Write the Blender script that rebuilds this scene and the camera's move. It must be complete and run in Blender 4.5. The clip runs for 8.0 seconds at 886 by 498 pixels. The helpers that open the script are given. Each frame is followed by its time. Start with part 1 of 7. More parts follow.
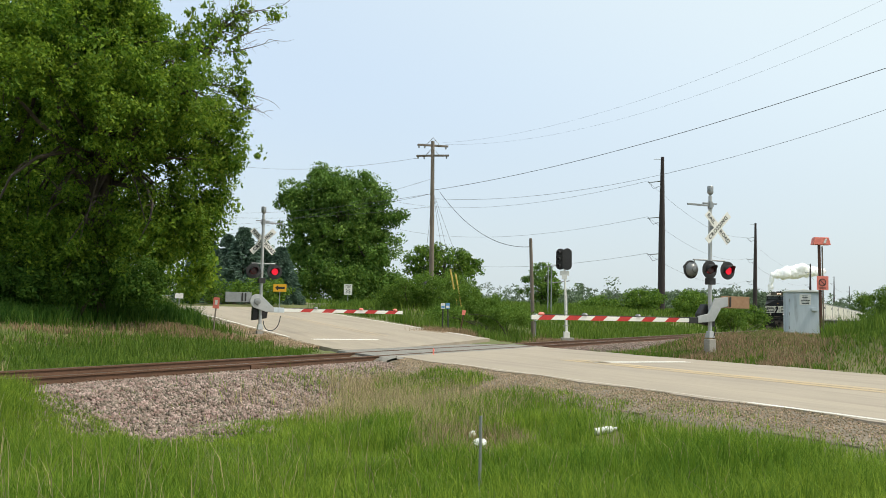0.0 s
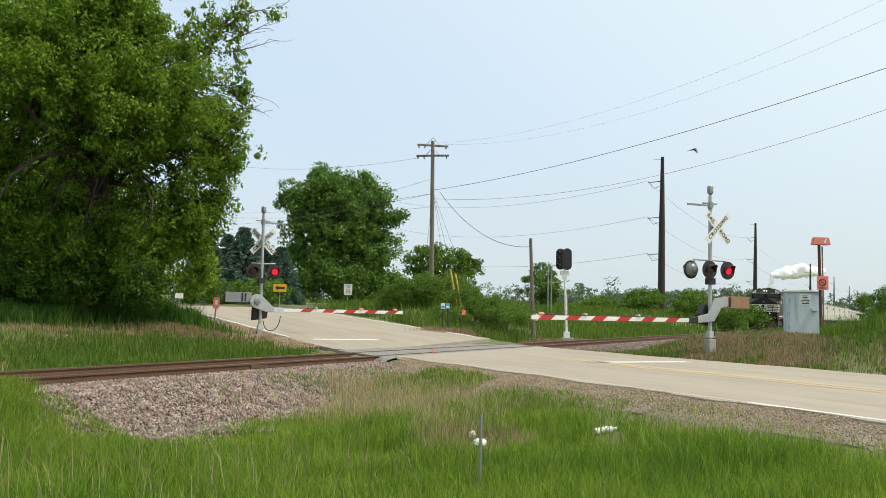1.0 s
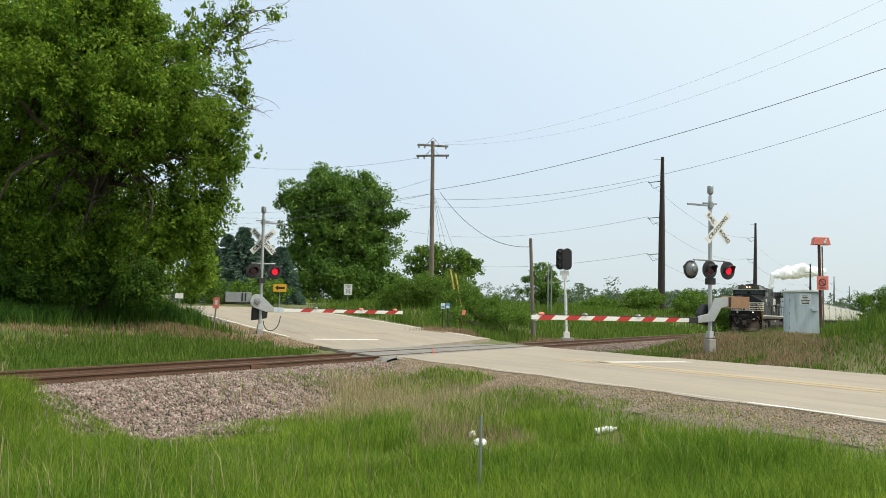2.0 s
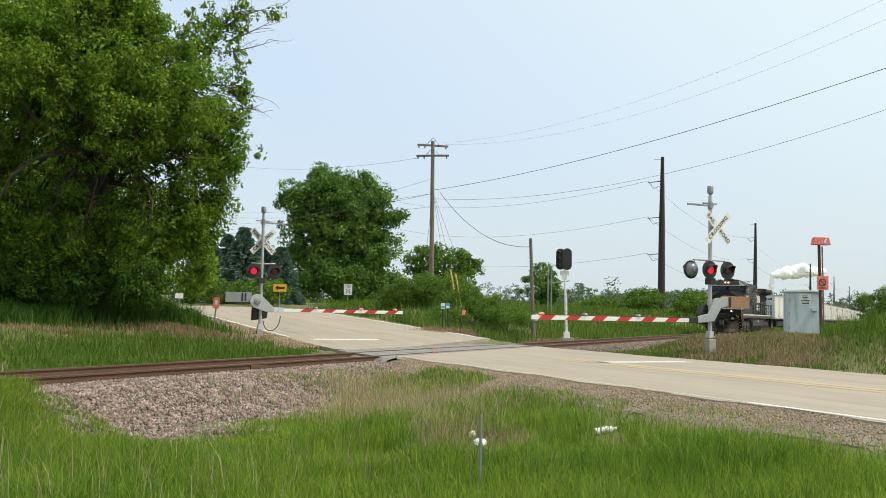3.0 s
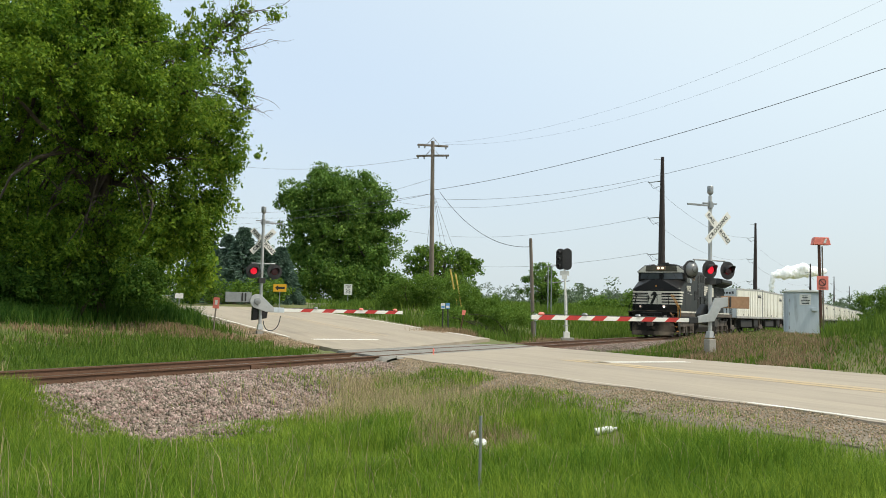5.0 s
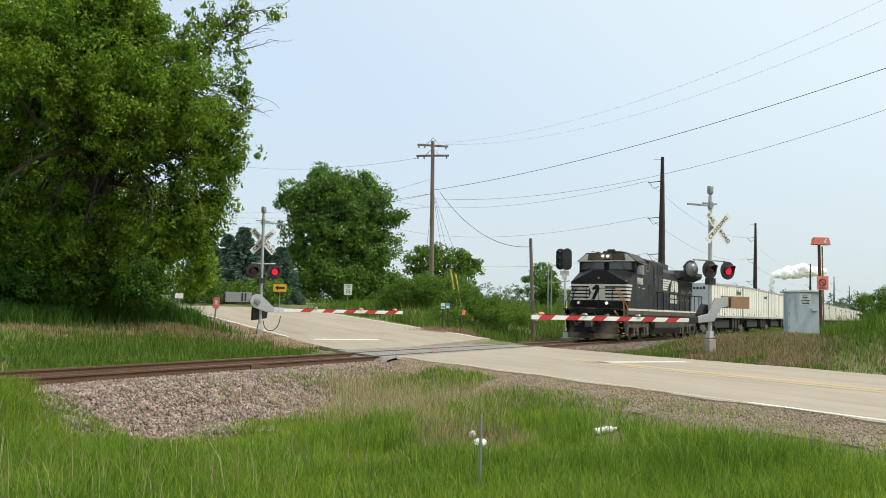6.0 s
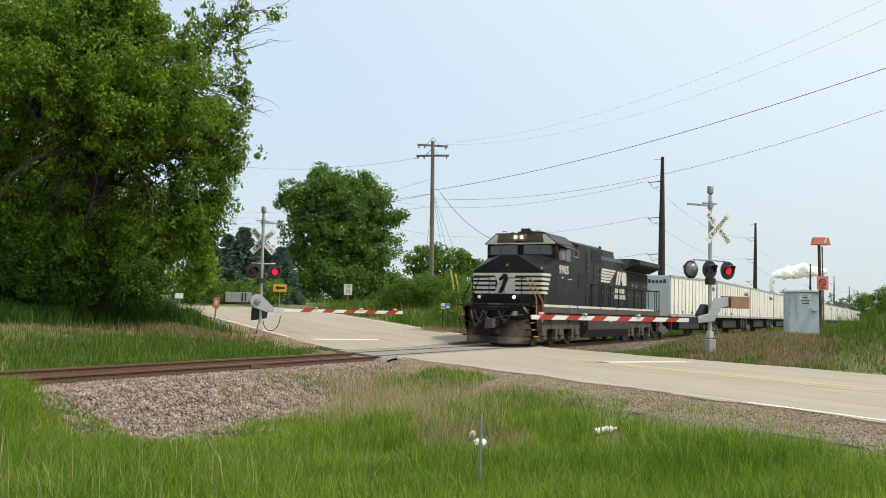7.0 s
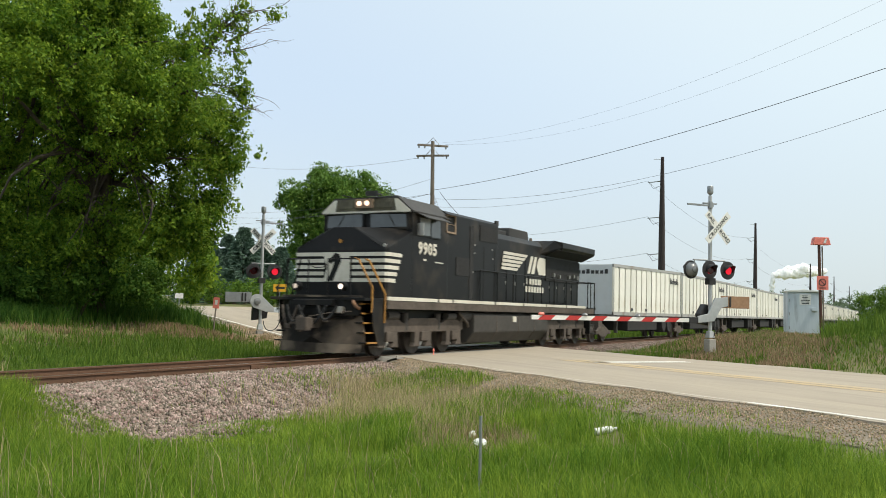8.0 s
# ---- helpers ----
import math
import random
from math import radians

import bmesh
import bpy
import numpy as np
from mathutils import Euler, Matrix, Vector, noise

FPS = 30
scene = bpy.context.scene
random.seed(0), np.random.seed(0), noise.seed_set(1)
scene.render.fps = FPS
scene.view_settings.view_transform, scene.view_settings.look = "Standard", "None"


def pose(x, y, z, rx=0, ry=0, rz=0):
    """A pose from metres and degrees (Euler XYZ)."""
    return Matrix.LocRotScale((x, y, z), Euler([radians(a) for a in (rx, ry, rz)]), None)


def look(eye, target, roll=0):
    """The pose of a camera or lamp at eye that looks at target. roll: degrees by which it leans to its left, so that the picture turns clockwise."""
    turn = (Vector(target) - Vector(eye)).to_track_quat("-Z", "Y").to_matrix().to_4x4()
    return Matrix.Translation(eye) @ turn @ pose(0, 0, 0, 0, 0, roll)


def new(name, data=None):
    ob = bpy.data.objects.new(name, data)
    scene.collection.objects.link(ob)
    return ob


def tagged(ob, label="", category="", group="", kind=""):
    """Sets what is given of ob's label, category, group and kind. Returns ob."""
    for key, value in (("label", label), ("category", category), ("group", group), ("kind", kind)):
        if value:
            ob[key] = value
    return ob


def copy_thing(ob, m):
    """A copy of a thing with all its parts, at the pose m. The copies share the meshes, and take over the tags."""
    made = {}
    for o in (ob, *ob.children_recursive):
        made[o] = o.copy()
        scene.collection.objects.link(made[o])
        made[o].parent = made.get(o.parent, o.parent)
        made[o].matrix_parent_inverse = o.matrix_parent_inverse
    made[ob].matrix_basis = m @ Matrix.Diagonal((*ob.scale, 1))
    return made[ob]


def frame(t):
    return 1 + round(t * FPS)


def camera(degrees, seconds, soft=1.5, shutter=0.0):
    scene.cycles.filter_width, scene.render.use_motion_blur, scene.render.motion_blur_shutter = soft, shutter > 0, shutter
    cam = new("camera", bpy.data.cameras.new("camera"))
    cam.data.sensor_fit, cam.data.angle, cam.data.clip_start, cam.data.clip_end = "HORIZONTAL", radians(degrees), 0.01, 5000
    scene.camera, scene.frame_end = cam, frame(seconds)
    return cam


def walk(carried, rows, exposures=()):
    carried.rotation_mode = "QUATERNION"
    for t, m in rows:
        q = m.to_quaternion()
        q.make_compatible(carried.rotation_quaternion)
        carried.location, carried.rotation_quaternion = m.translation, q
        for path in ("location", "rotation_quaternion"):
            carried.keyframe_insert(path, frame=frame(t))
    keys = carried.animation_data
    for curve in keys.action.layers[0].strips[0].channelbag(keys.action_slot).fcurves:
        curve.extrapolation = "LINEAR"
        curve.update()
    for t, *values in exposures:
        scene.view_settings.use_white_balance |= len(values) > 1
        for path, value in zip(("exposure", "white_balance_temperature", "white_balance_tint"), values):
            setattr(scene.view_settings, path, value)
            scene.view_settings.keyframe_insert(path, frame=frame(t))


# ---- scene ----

# ---------------------------------------------------------------- camera
EYE = Vector((-20.09, -14.10, 1.25))
YAW, PITCH, ROLL = radians(63.574), radians(3.841), 1.242
AIM = EYE + Vector((math.sin(YAW) * math.cos(PITCH), math.cos(YAW) * math.cos(PITCH), math.sin(PITCH)))
cam = camera(50.48, 8.0, soft=0.9, shutter=0.3)
walk(cam, [(0.0, look(EYE, AIM, ROLL)), (8.0, look(EYE, AIM, ROLL))], exposures=[(0.0, 0.0), (8.0, 0.0)])

# ---------------------------------------------------------------- world and sun: hazy early-summer day
SUN_EL, SUN_AZ = radians(58), radians(172)      # azimuth clockwise from +y
world = bpy.data.worlds.new("hazy_sky")
scene.world = world
world.use_nodes = True
wn, wl = world.node_tree.nodes, world.node_tree.links
wn.clear()
sky = wn.new("ShaderNodeTexSky")
sky.sky_type, sky.sun_disc = "NISHITA", False
sky.sun_elevation, sky.sun_rotation = SUN_EL, SUN_AZ
sky.air_density, sky.dust_density, sky.ozone_density = 1.0, 2.5, 1.5
dim = wn.new("ShaderNodeMixRGB")
dim.blend_type = "MULTIPLY"
dim.inputs[0].default_value = 1.0
dim.inputs[2].default_value = (0.13, 0.13, 0.13, 1)
# haze whitens towards the sun and towards the horizon
way = wn.new("ShaderNodeTexCoord")
glow = wn.new("ShaderNodeVectorMath")
glow.operation = "DOT_PRODUCT"
glow.inputs[1].default_value = (math.sin(SUN_AZ) * math.cos(SUN_EL), math.cos(SUN_AZ) * math.cos(SUN_EL), math.sin(SUN_EL))
sunward = wn.new("ShaderNodeMapRange")
sunward.interpolation_type = "SMOOTHSTEP"
sunward.inputs["From Min"].default_value, sunward.inputs["From Max"].default_value = -0.10, 0.42
tint = wn.new("ShaderNodeMixRGB")
tint.inputs[1].default_value, tint.inputs[2].default_value = (0.74, 0.895, 1.06, 1), (0.98, 1.10, 1.10, 1)
parts = wn.new("ShaderNodeSeparateXYZ")
low = wn.new("ShaderNodeMapRange")
low.interpolation_type = "SMOOTHSTEP"
low.inputs["From Min"].default_value, low.inputs["From Max"].default_value = 0.0, 0.26
low.inputs["To Min"].default_value, low.inputs["To Max"].default_value = 0.8, 0.0
murk = wn.new("ShaderNodeMixRGB")
murk.inputs[2].default_value = (0.79, 0.885, 0.89, 1)
haze = wn.new("ShaderNodeMixRGB")
haze.inputs[0].default_value = 0.78
wl.new(way.outputs["Generated"], glow.inputs[0])
wl.new(glow.outputs["Value"], sunward.inputs[0])
wl.new(sunward.outputs[0], tint.inputs[0])
wl.new(way.outputs["Generated"], parts.inputs[0])
wl.new(parts.outputs[2], low.inputs[0])
wl.new(low.outputs[0], murk.inputs[0])
wl.new(tint.outputs[0], murk.inputs[1])
wl.new(murk.outputs[0], haze.inputs[2])
wbg = wn.new("ShaderNodeBackground")
wout = wn.new("ShaderNodeOutputWorld")
wl.new(sky.outputs[0], dim.inputs[1])
wl.new(dim.outputs[0], haze.inputs[1])
wl.new(haze.outputs[0], wbg.inputs[0])
wbg.inputs[1].default_value = 1.0
wl.new(wbg.outputs[0], wout.inputs[0])
sun = new("sun", bpy.data.lights.new("sun", "SUN"))
sun.data.energy, sun.data.angle, sun.data.color = 3.2, radians(1.5), (1.0, 0.93, 0.80)
to_sun = Vector((math.sin(SUN_AZ) * math.cos(SUN_EL), math.cos(SUN_AZ) * math.cos(SUN_EL), math.sin(SUN_EL)))
sun.matrix_world = look(to_sun * 200, (0, 0, 0))


# ---------------------------------------------------------------- materials
def mat(name, c1, c2=None, scale=1.0, fine=12.0, rough=0.8, metal=0.0, bump=0.0, bump_scale=None, island=0.0, fine_mix=0.45,
        translucent=0.0, emit=None, emit_strength=0.0, stretch=(1, 1, 1), per_object=0.0, coat=0.0, third=None, third_at=0.62, third_scale=0.5, spec=0.5, along=None):
    """Two colours mixed by coarse and fine noise, with bump; optional stain colour, shift per piece, translucency or glow."""
    m = bpy.data.materials.new(name)
    m.use_nodes = True
    nt = m.node_tree
    n, l = nt.nodes, nt.links
    bsdf = n["Principled BSDF"]
    bsdf.inputs["Roughness"].default_value = rough
    bsdf.inputs["Metallic"].default_value = metal
    bsdf.inputs["Coat Weight"].default_value = coat
    bsdf.inputs["Specular IOR Level"].default_value = spec
    c2 = c2 or tuple(v * 0.8 for v in c1)
    co = n.new("ShaderNodeTexCoord")
    mp = n.new("ShaderNodeMapping")
    mp.inputs["Scale"].default_value = stretch
    if along is not None:
        mp.vector_type = "TEXTURE"
        mp.inputs["Rotation"].default_value = (0, 0, along)
    l.new(co.outputs["Object"], mp.inputs[0])
    big = n.new("ShaderNodeTexNoise")
    big.inputs["Scale"].default_value, big.inputs["Detail"].default_value = scale, 4
    small = n.new("ShaderNodeTexNoise")
    small.inputs["Scale"].default_value, small.inputs["Detail"].default_value = fine, 5
    l.new(mp.outputs[0], big.inputs["Vector"])
    l.new(mp.outputs[0], small.inputs["Vector"])
    mixv = n.new("ShaderNodeMix")
    mixv.data_type = "FLOAT"
    mixv.inputs[0].default_value = fine_mix
    l.new(big.outputs[0], mixv.inputs[2])
    l.new(small.outputs[0], mixv.inputs[3])
    ramp = n.new("ShaderNodeValToRGB")
    ramp.color_ramp.elements[0].position, ramp.color_ramp.elements[1].position = 0.35, 0.65
    ramp.color_ramp.elements[0].color, ramp.color_ramp.elements[1].color = (*c1, 1), (*c2, 1)
    l.new(mixv.outputs[0], ramp.inputs[0])
    col = ramp.outputs[0]
    if third:
        st = n.new("ShaderNodeTexNoise")
        st.inputs["Scale"].default_value, st.inputs["Detail"].default_value = third_scale, 6
        l.new(mp.outputs[0], st.inputs["Vector"])
        r2 = n.new("ShaderNodeValToRGB")
        r2.color_ramp.elements[0].position, r2.color_ramp.elements[1].position = third_at - 0.07, third_at + 0.07
        l.new(st.outputs[0], r2.inputs[0])
        mx = n.new("ShaderNodeMixRGB")
        mx.inputs[2].default_value = (*third, 1)
        l.new(r2.outputs[0], mx.inputs[0])
        l.new(col, mx.inputs[1])
        col = mx.outputs[0]
    if island or per_object:
        if island:
            src = n.new("ShaderNodeNewGeometry").outputs["Random Per Island"]
        else:
            src = n.new("ShaderNodeObjectInfo").outputs["Random"]
        amount = island or per_object
        mr = n.new("ShaderNodeMapRange")
        mr.inputs["To Min"].default_value, mr.inputs["To Max"].default_value = 1 - amount, 1 + amount
        l.new(src, mr.inputs[0])
        hs = n.new("ShaderNodeHueSaturation")
        l.new(mr.outputs[0], hs.inputs["Value"])
        mh = n.new("ShaderNodeMapRange")
        mh.inputs["To Min"].default_value, mh.inputs["To Max"].default_value = 0.5 + 0.05 * amount, 0.5 - 0.05 * amount
        l.new(src, mh.inputs[0])
        l.new(mh.outputs[0], hs.inputs["Hue"])
        l.new(col, hs.inputs["Color"])
        col = hs.outputs[0]
    l.new(col, bsdf.inputs["Base Color"])
    if bump:
        bn = n.new("ShaderNodeTexNoise")
        bn.inputs["Scale"].default_value, bn.inputs["Detail"].default_value = bump_scale or fine, 6
        l.new(mp.outputs[0], bn.inputs["Vector"])
        bp = n.new("ShaderNodeBump")
        bp.inputs["Strength"].default_value = bump
        bp.inputs["Distance"].default_value = 0.03
        l.new(bn.outputs[0], bp.inputs["Height"])
        l.new(bp.outputs[0], bsdf.inputs["Normal"])
    if translucent:
        tr = n.new("ShaderNodeBsdfTranslucent")
        l.new(col, tr.inputs[0])
        ms = n.new("ShaderNodeMixShader")
        ms.inputs[0].default_value = translucent
        l.new(bsdf.outputs[0], ms.inputs[1])
        l.new(tr.outputs[0], ms.inputs[2])
        l.new(ms.outputs[0], n["Material Output"].inputs[0])
    if emit:
        bsdf.inputs["Emission Color"].default_value = (*emit, 1)
        bsdf.inputs["Emission Strength"].default_value = emit_strength
    return m


M_SOIL = mat("grassy_soil", (0.09, 0.13, 0.025), (0.15, 0.14, 0.055), 0.25, 6, 0.95, bump=0.8, third=(0.22, 0.15, 0.09), third_at=0.6, third_scale=0.18)
M_ROAD = mat("worn_concrete", (0.39, 0.33, 0.25), (0.31, 0.265, 0.205), 0.9, 9, 0.85, bump=0.15, bump_scale=60, stretch=(9, 1, 1), along=radians(52), third=(0.30, 0.255, 0.20), third_at=0.60, third_scale=1.3)
M_ASPHALT = mat("asphalt_patch", (0.20, 0.19, 0.17), (0.26, 0.245, 0.21), 0.8, 18, 0.9, bump=0.3, bump_scale=60)
M_WHITE_PAINT = mat("road_white_paint", (0.78, 0.76, 0.70), (0.60, 0.57, 0.50), 1.5, 14, 0.7)
M_FAINT_PAINT = mat("faint_road_paint", (0.56, 0.50, 0.41), (0.43, 0.37, 0.30), 1.2, 7, 0.8)
M_FADED_YELLOW = mat("worn_off_yellow_paint", (0.43, 0.345, 0.235), (0.36, 0.30, 0.225), 1.2, 7, 0.8)
M_YELLOW_PAINT = mat("road_yellow_paint", (0.50, 0.365, 0.195), (0.405, 0.335, 0.235), 1.2, 10, 0.75)
M_GRAVEL = mat("shoulder_gravel", (0.17, 0.14, 0.10), (0.26, 0.215, 0.16), 1.5, 28, 0.95, bump=1.0, bump_scale=28, third=(0.17, 0.17, 0.07), third_at=0.6, third_scale=0.8)
M_BALLAST = mat("ballast_bed", (0.15, 0.12, 0.10), (0.24, 0.20, 0.175), 1.5, 22, 0.95, bump=1.0, bump_scale=22)
M_STONE = mat("ballast_stone", (0.335, 0.275, 0.225), (0.120, 0.074, 0.055), 4.0, 24, 0.9, island=0.62)
M_RAIL = mat("rusty_rail", (0.11, 0.06, 0.035), (0.16, 0.085, 0.05), 1.2, 14, 0.75, metal=0.2, bump=0.2)
M_RAILTOP = mat("worn_rail_top", (0.30, 0.24, 0.19), (0.24, 0.18, 0.14), 2, 20, 0.38, metal=0.85)
M_TIE = mat("tie_wood", (0.09, 0.065, 0.045), (0.16, 0.12, 0.085), 1.2, 16, 0.95, bump=0.6, per_object=0.3)
M_GRASS = mat("grass_blade", (0.115, 0.222, 0.020), (0.245, 0.345, 0.042), 0.45, 3, 0.7, island=0.38, translucent=0.45, spec=0.2)
M_GRASS_DARK = mat("bank_grass_blade", (0.080, 0.155, 0.018), (0.150, 0.230, 0.034), 0.3, 3, 0.7, island=0.38, translucent=0.35, spec=0.2)
# tree shade on the upper bank is put into this darker green
M_SHADE_WEED = mat("shade_toned_blade", (0.045, 0.115, 0.014), (0.085, 0.175, 0.024), 0.35, 3, 0.7, island=0.4, translucent=0.3, spec=0.2)
M_STRAW = mat("dry_grass", (0.48, 0.40, 0.22), (0.37, 0.30, 0.16), 0.8, 6, 0.85, island=0.3, translucent=0.25)
M_REDWEED = mat("brown_weed", (0.35, 0.235, 0.15), (0.27, 0.205, 0.10), 0.8, 6, 0.9, island=0.35, translucent=0.2)
M_LEAF_A = mat("boxelder_leaf", (0.098, 0.195, 0.017), (0.205, 0.318, 0.032), 0.9, 4, 0.6, island=0.5, translucent=0.48, spec=0.2)
M_LEAF_B = mat("maple_leaf", (0.095, 0.195, 0.032), (0.160, 0.270, 0.048), 0.3, 3, 0.6, island=0.4, translucent=0.35, spec=0.2)
M_LEAF_C = mat("shrub_leaf", (0.088, 0.175, 0.020), (0.145, 0.245, 0.034), 0.4, 4, 0.65, island=0.42, translucent=0.35, spec=0.2)
# undergrowth leaf: shade under the crowns is painted in as darker green
M_LEAF_SHADE = mat("shade_toned_leaf", (0.045, 0.105, 0.012), (0.085, 0.165, 0.022), 0.5, 4, 0.7, island=0.45, translucent=0.3, spec=0.15)
# aerial haze is painted in: paler, greyer green for far foliage
M_LEAF_FAR_HAZE = mat("haze_toned_leaf", (0.12, 0.17, 0.10), (0.15, 0.205, 0.125), 0.1, 1, 0.8, island=0.3, translucent=0.2, spec=0.1)
M_NEEDLE = mat("spruce_needle", (0.065, 0.125, 0.085), (0.095, 0.16, 0.11), 0.6, 5, 0.7, island=0.3, translucent=0.1)
M_BARK = mat("bark", (0.10, 0.08, 0.06), (0.055, 0.045, 0.035), 3, 25, 0.95, bump=0.8, stretch=(1, 1, 0.3))
M_TWIG = mat("bare_twig", (0.16, 0.13, 0.10), (0.11, 0.09, 0.07), 3, 25, 0.95)


# ---------------------------------------------------------------- mesh helpers
class Geo:
    """Collects vertices and faces of one mesh."""

    def __init__(self):
        self.v, self.f, self.mi, self.cur = [], [], [], 0

    def poly(self, pts):
        i = len(self.v)
        self.v += [tuple(p) for p in pts]
        self.f.append(tuple(range(i, i + len(pts))))
        self.mi.append(self.cur)
        return self

    def add(self, verts, faces):
        i = len(self.v)
        self.v += [tuple(p) for p in verts]
        self.f += [tuple(i + k for k in q) for q in faces]
        self.mi += [self.cur] * len(faces)
        return self

    def box(self, x0, x1, y0, y1, z0, z1, m=None):
        vs = [Vector((x, y, z)) for x in (x0, x1) for y in (y0, y1) for z in (z0, z1)]
        if m:
            vs = [m @ q for q in vs]
        return self.add(vs, [(0, 1, 3, 2), (4, 6, 7, 5), (0, 4, 5, 1), (2, 3, 7, 6), (0, 2, 6, 4), (1, 5, 7, 3)])

    def prism(self, pts, axis, a, b):
        """Closed outline pts (two coordinates in the order of the other axes) drawn out along axis from a to b."""
        def at3(p, w):
            return {"x": (w, p[0], p[1]), "y": (p[0], w, p[1]), "z": (p[0], p[1], w)}[axis]
        n = len(pts)
        vs = [at3(p, a) for p in pts] + [at3(p, b) for p in pts]
        fs = [tuple(range(n - 1, -1, -1)), tuple(range(n, 2 * n))] + [(i, (i + 1) % n, n + (i + 1) % n, n + i) for i in range(n)]
        return self.add(vs, fs)

    def tube(self, pts, radii, n=8, caps=True):
        pts = [Vector(p) for p in pts]
        if not hasattr(radii, "__len__"):
            radii = [radii] * len(pts)
        rings, up = [], None
        for i, p in enumerate(pts):
            d = (pts[min(i + 1, len(pts) - 1)] - pts[max(i - 1, 0)]).normalized()
            a = d.cross(Vector((0, 0, 1)) if abs(d.z) < 0.9 else Vector((1, 0, 0))).normalized()
            b = d.cross(a)
            rings.append([p + (a * math.cos(t) + b * math.sin(t)) * radii[i] for t in [2 * math.pi * k / n for k in range(n)]])
        vs = [q for r in rings for q in r]
        fs = [(i * n + k, i * n + (k + 1) % n, (i + 1) * n + (k + 1) % n, (i + 1) * n + k) for i in range(len(pts) - 1) for k in range(n)]
        if caps:
            fs += [tuple(range(n)), tuple(range((len(pts) - 1) * n, len(pts) * n))]
        return self.add(vs, fs)

    def cyl(self, p0, p1, r0, r1=None, n=12):
        return self.tube([p0, p1], [r0, r0 if r1 is None else r1], n)

    def lathe(self, prof, n=16, m=None):
        """prof: (radius, height) pairs turned round z."""
        vs = [Vector((r * math.cos(2 * math.pi * k / n), r * math.sin(2 * math.pi * k / n), z)) for r, z in prof for k in range(n)]
        if m:
            vs = [m @ q for q in vs]
        fs = [(i * n + k, i * n + (k + 1) % n, (i + 1) * n + (k + 1) % n, (i + 1) * n + k) for i in range(len(prof) - 1) for k in range(n)]
        fs += [tuple(range(n)), tuple(range((len(prof) - 1) * n, len(prof) * n))]
        return self.add(vs, fs)


def mesh_of(geo, name, materials, bevel=0.0, smooth=False, flip=True):
    me = bpy.data.meshes.new(name)
    me.from_pydata(geo.v, [], geo.f)
    for m in (materials if isinstance(materials, (list, tuple)) else [materials]):
        me.materials.append(m)
    if any(geo.mi):
        me.polygons.foreach_set("material_index", geo.mi)
    bm = bmesh.new()
    bm.from_mesh(me)
    bmesh.ops.recalc_face_normals(bm, faces=bm.faces)
    if bevel:
        es = [e for e in bm.edges if len(e.link_faces) == 2 and e.calc_face_angle(0) > 0.6]
        bmesh.ops.bevel(bm, geom=es, offset=bevel, segments=2, profile=0.6, affect="EDGES", clamp_overlap=True)
    bm.to_mesh(me)
    bm.free()
    if smooth:
        me.polygons.foreach_set("use_smooth", [True] * len(me.polygons))
        me.set_sharp_from_angle(angle=radians(40))
    return me


def part(name, geo, material, parent=None, label="", bevel=0.0, smooth=False, m=None):
    ob = new(name, geo if isinstance(geo, bpy.types.Mesh) else mesh_of(geo, name, material, bevel, smooth))
    if parent:
        ob.parent = parent
    if m:
        ob.matrix_basis = m
    if label:
        ob["label"] = label
    return ob


def thing(name, m, label, category, group="", kind=""):
    ob = new(name)
    ob.empty_display_size = 0.3
    ob.matrix_basis = m
    return tagged(ob, label, category, group, kind)


def fast_mesh(name, verts, faces_n, material):
    """A mesh of many equal polygons, faces_n vertices each, in order, from a numpy array."""
    me = bpy.data.meshes.new(name)
    verts = np.asarray(verts, dtype=np.float32).reshape(-1, 3)
    n = len(verts)
    me.vertices.add(n)
    me.vertices.foreach_set("co", verts.ravel())
    me.loops.add(n)
    me.loops.foreach_set("vertex_index", np.arange(n, dtype=np.int32))
    me.polygons.add(n // faces_n)
    me.polygons.foreach_set("loop_start", np.arange(0, n, faces_n, dtype=np.int32))
    me.update(calc_edges=True)
    me.materials.append(material)
    return me


def text_mesh(body, size, depth=0.004, spacing=1.0, bold=0.0):
    cu = bpy.data.curves.new("lettering", "FONT")
    cu.body, cu.size, cu.extrude, cu.align_x, cu.align_y, cu.space_character = body, size, depth, "CENTER", "CENTER", spacing
    cu.resolution_u, cu.offset = 2, bold
    tmp = bpy.data.objects.new("tmp", cu)
    me = bpy.data.meshes.new_from_object(tmp)
    bpy.data.objects.remove(tmp)
    return me


def facing(origin, right, up):
    """A pose whose x goes along right and whose y goes along up."""
    r, u = Vector(right).normalized(), Vector(up)
    w = r.cross(u).normalized()
    u = w.cross(r)
    return Matrix(((r.x, u.x, w.x, origin[0]), (r.y, u.y, w.y, origin[1]), (r.z, u.z, w.z, origin[2]), (0, 0, 0, 1)))


def step01(a, b, x):
    t = np.clip((x - a) / (b - a), 0, 1)
    return t * t * (3 - 2 * t)




# ---------------------------------------------------------------- lie of the land
# x runs along the track, rail top is z = 0, the road crosses at 52 degrees
ROAD_D, ROAD_N, ROAD_X = (0.615, 0.789), (0.789, -0.615), 9.6
HALF = 4.5


def road_sn(x, y):
    return (x - ROAD_X) * ROAD_D[0] + y * ROAD_D[1], (x - ROAD_X) * ROAD_N[0] + y * ROAD_N[1]


def road_xy(s, n):
    return ROAD_X + s * ROAD_D[0] + n * ROAD_N[0], s * ROAD_D[1] + n * ROAD_N[1]


def road_z(s):
    s = np.asarray(s, dtype=float)
    return np.clip(0.042 * (s - 1.5), 0, 1.32) - 0.012


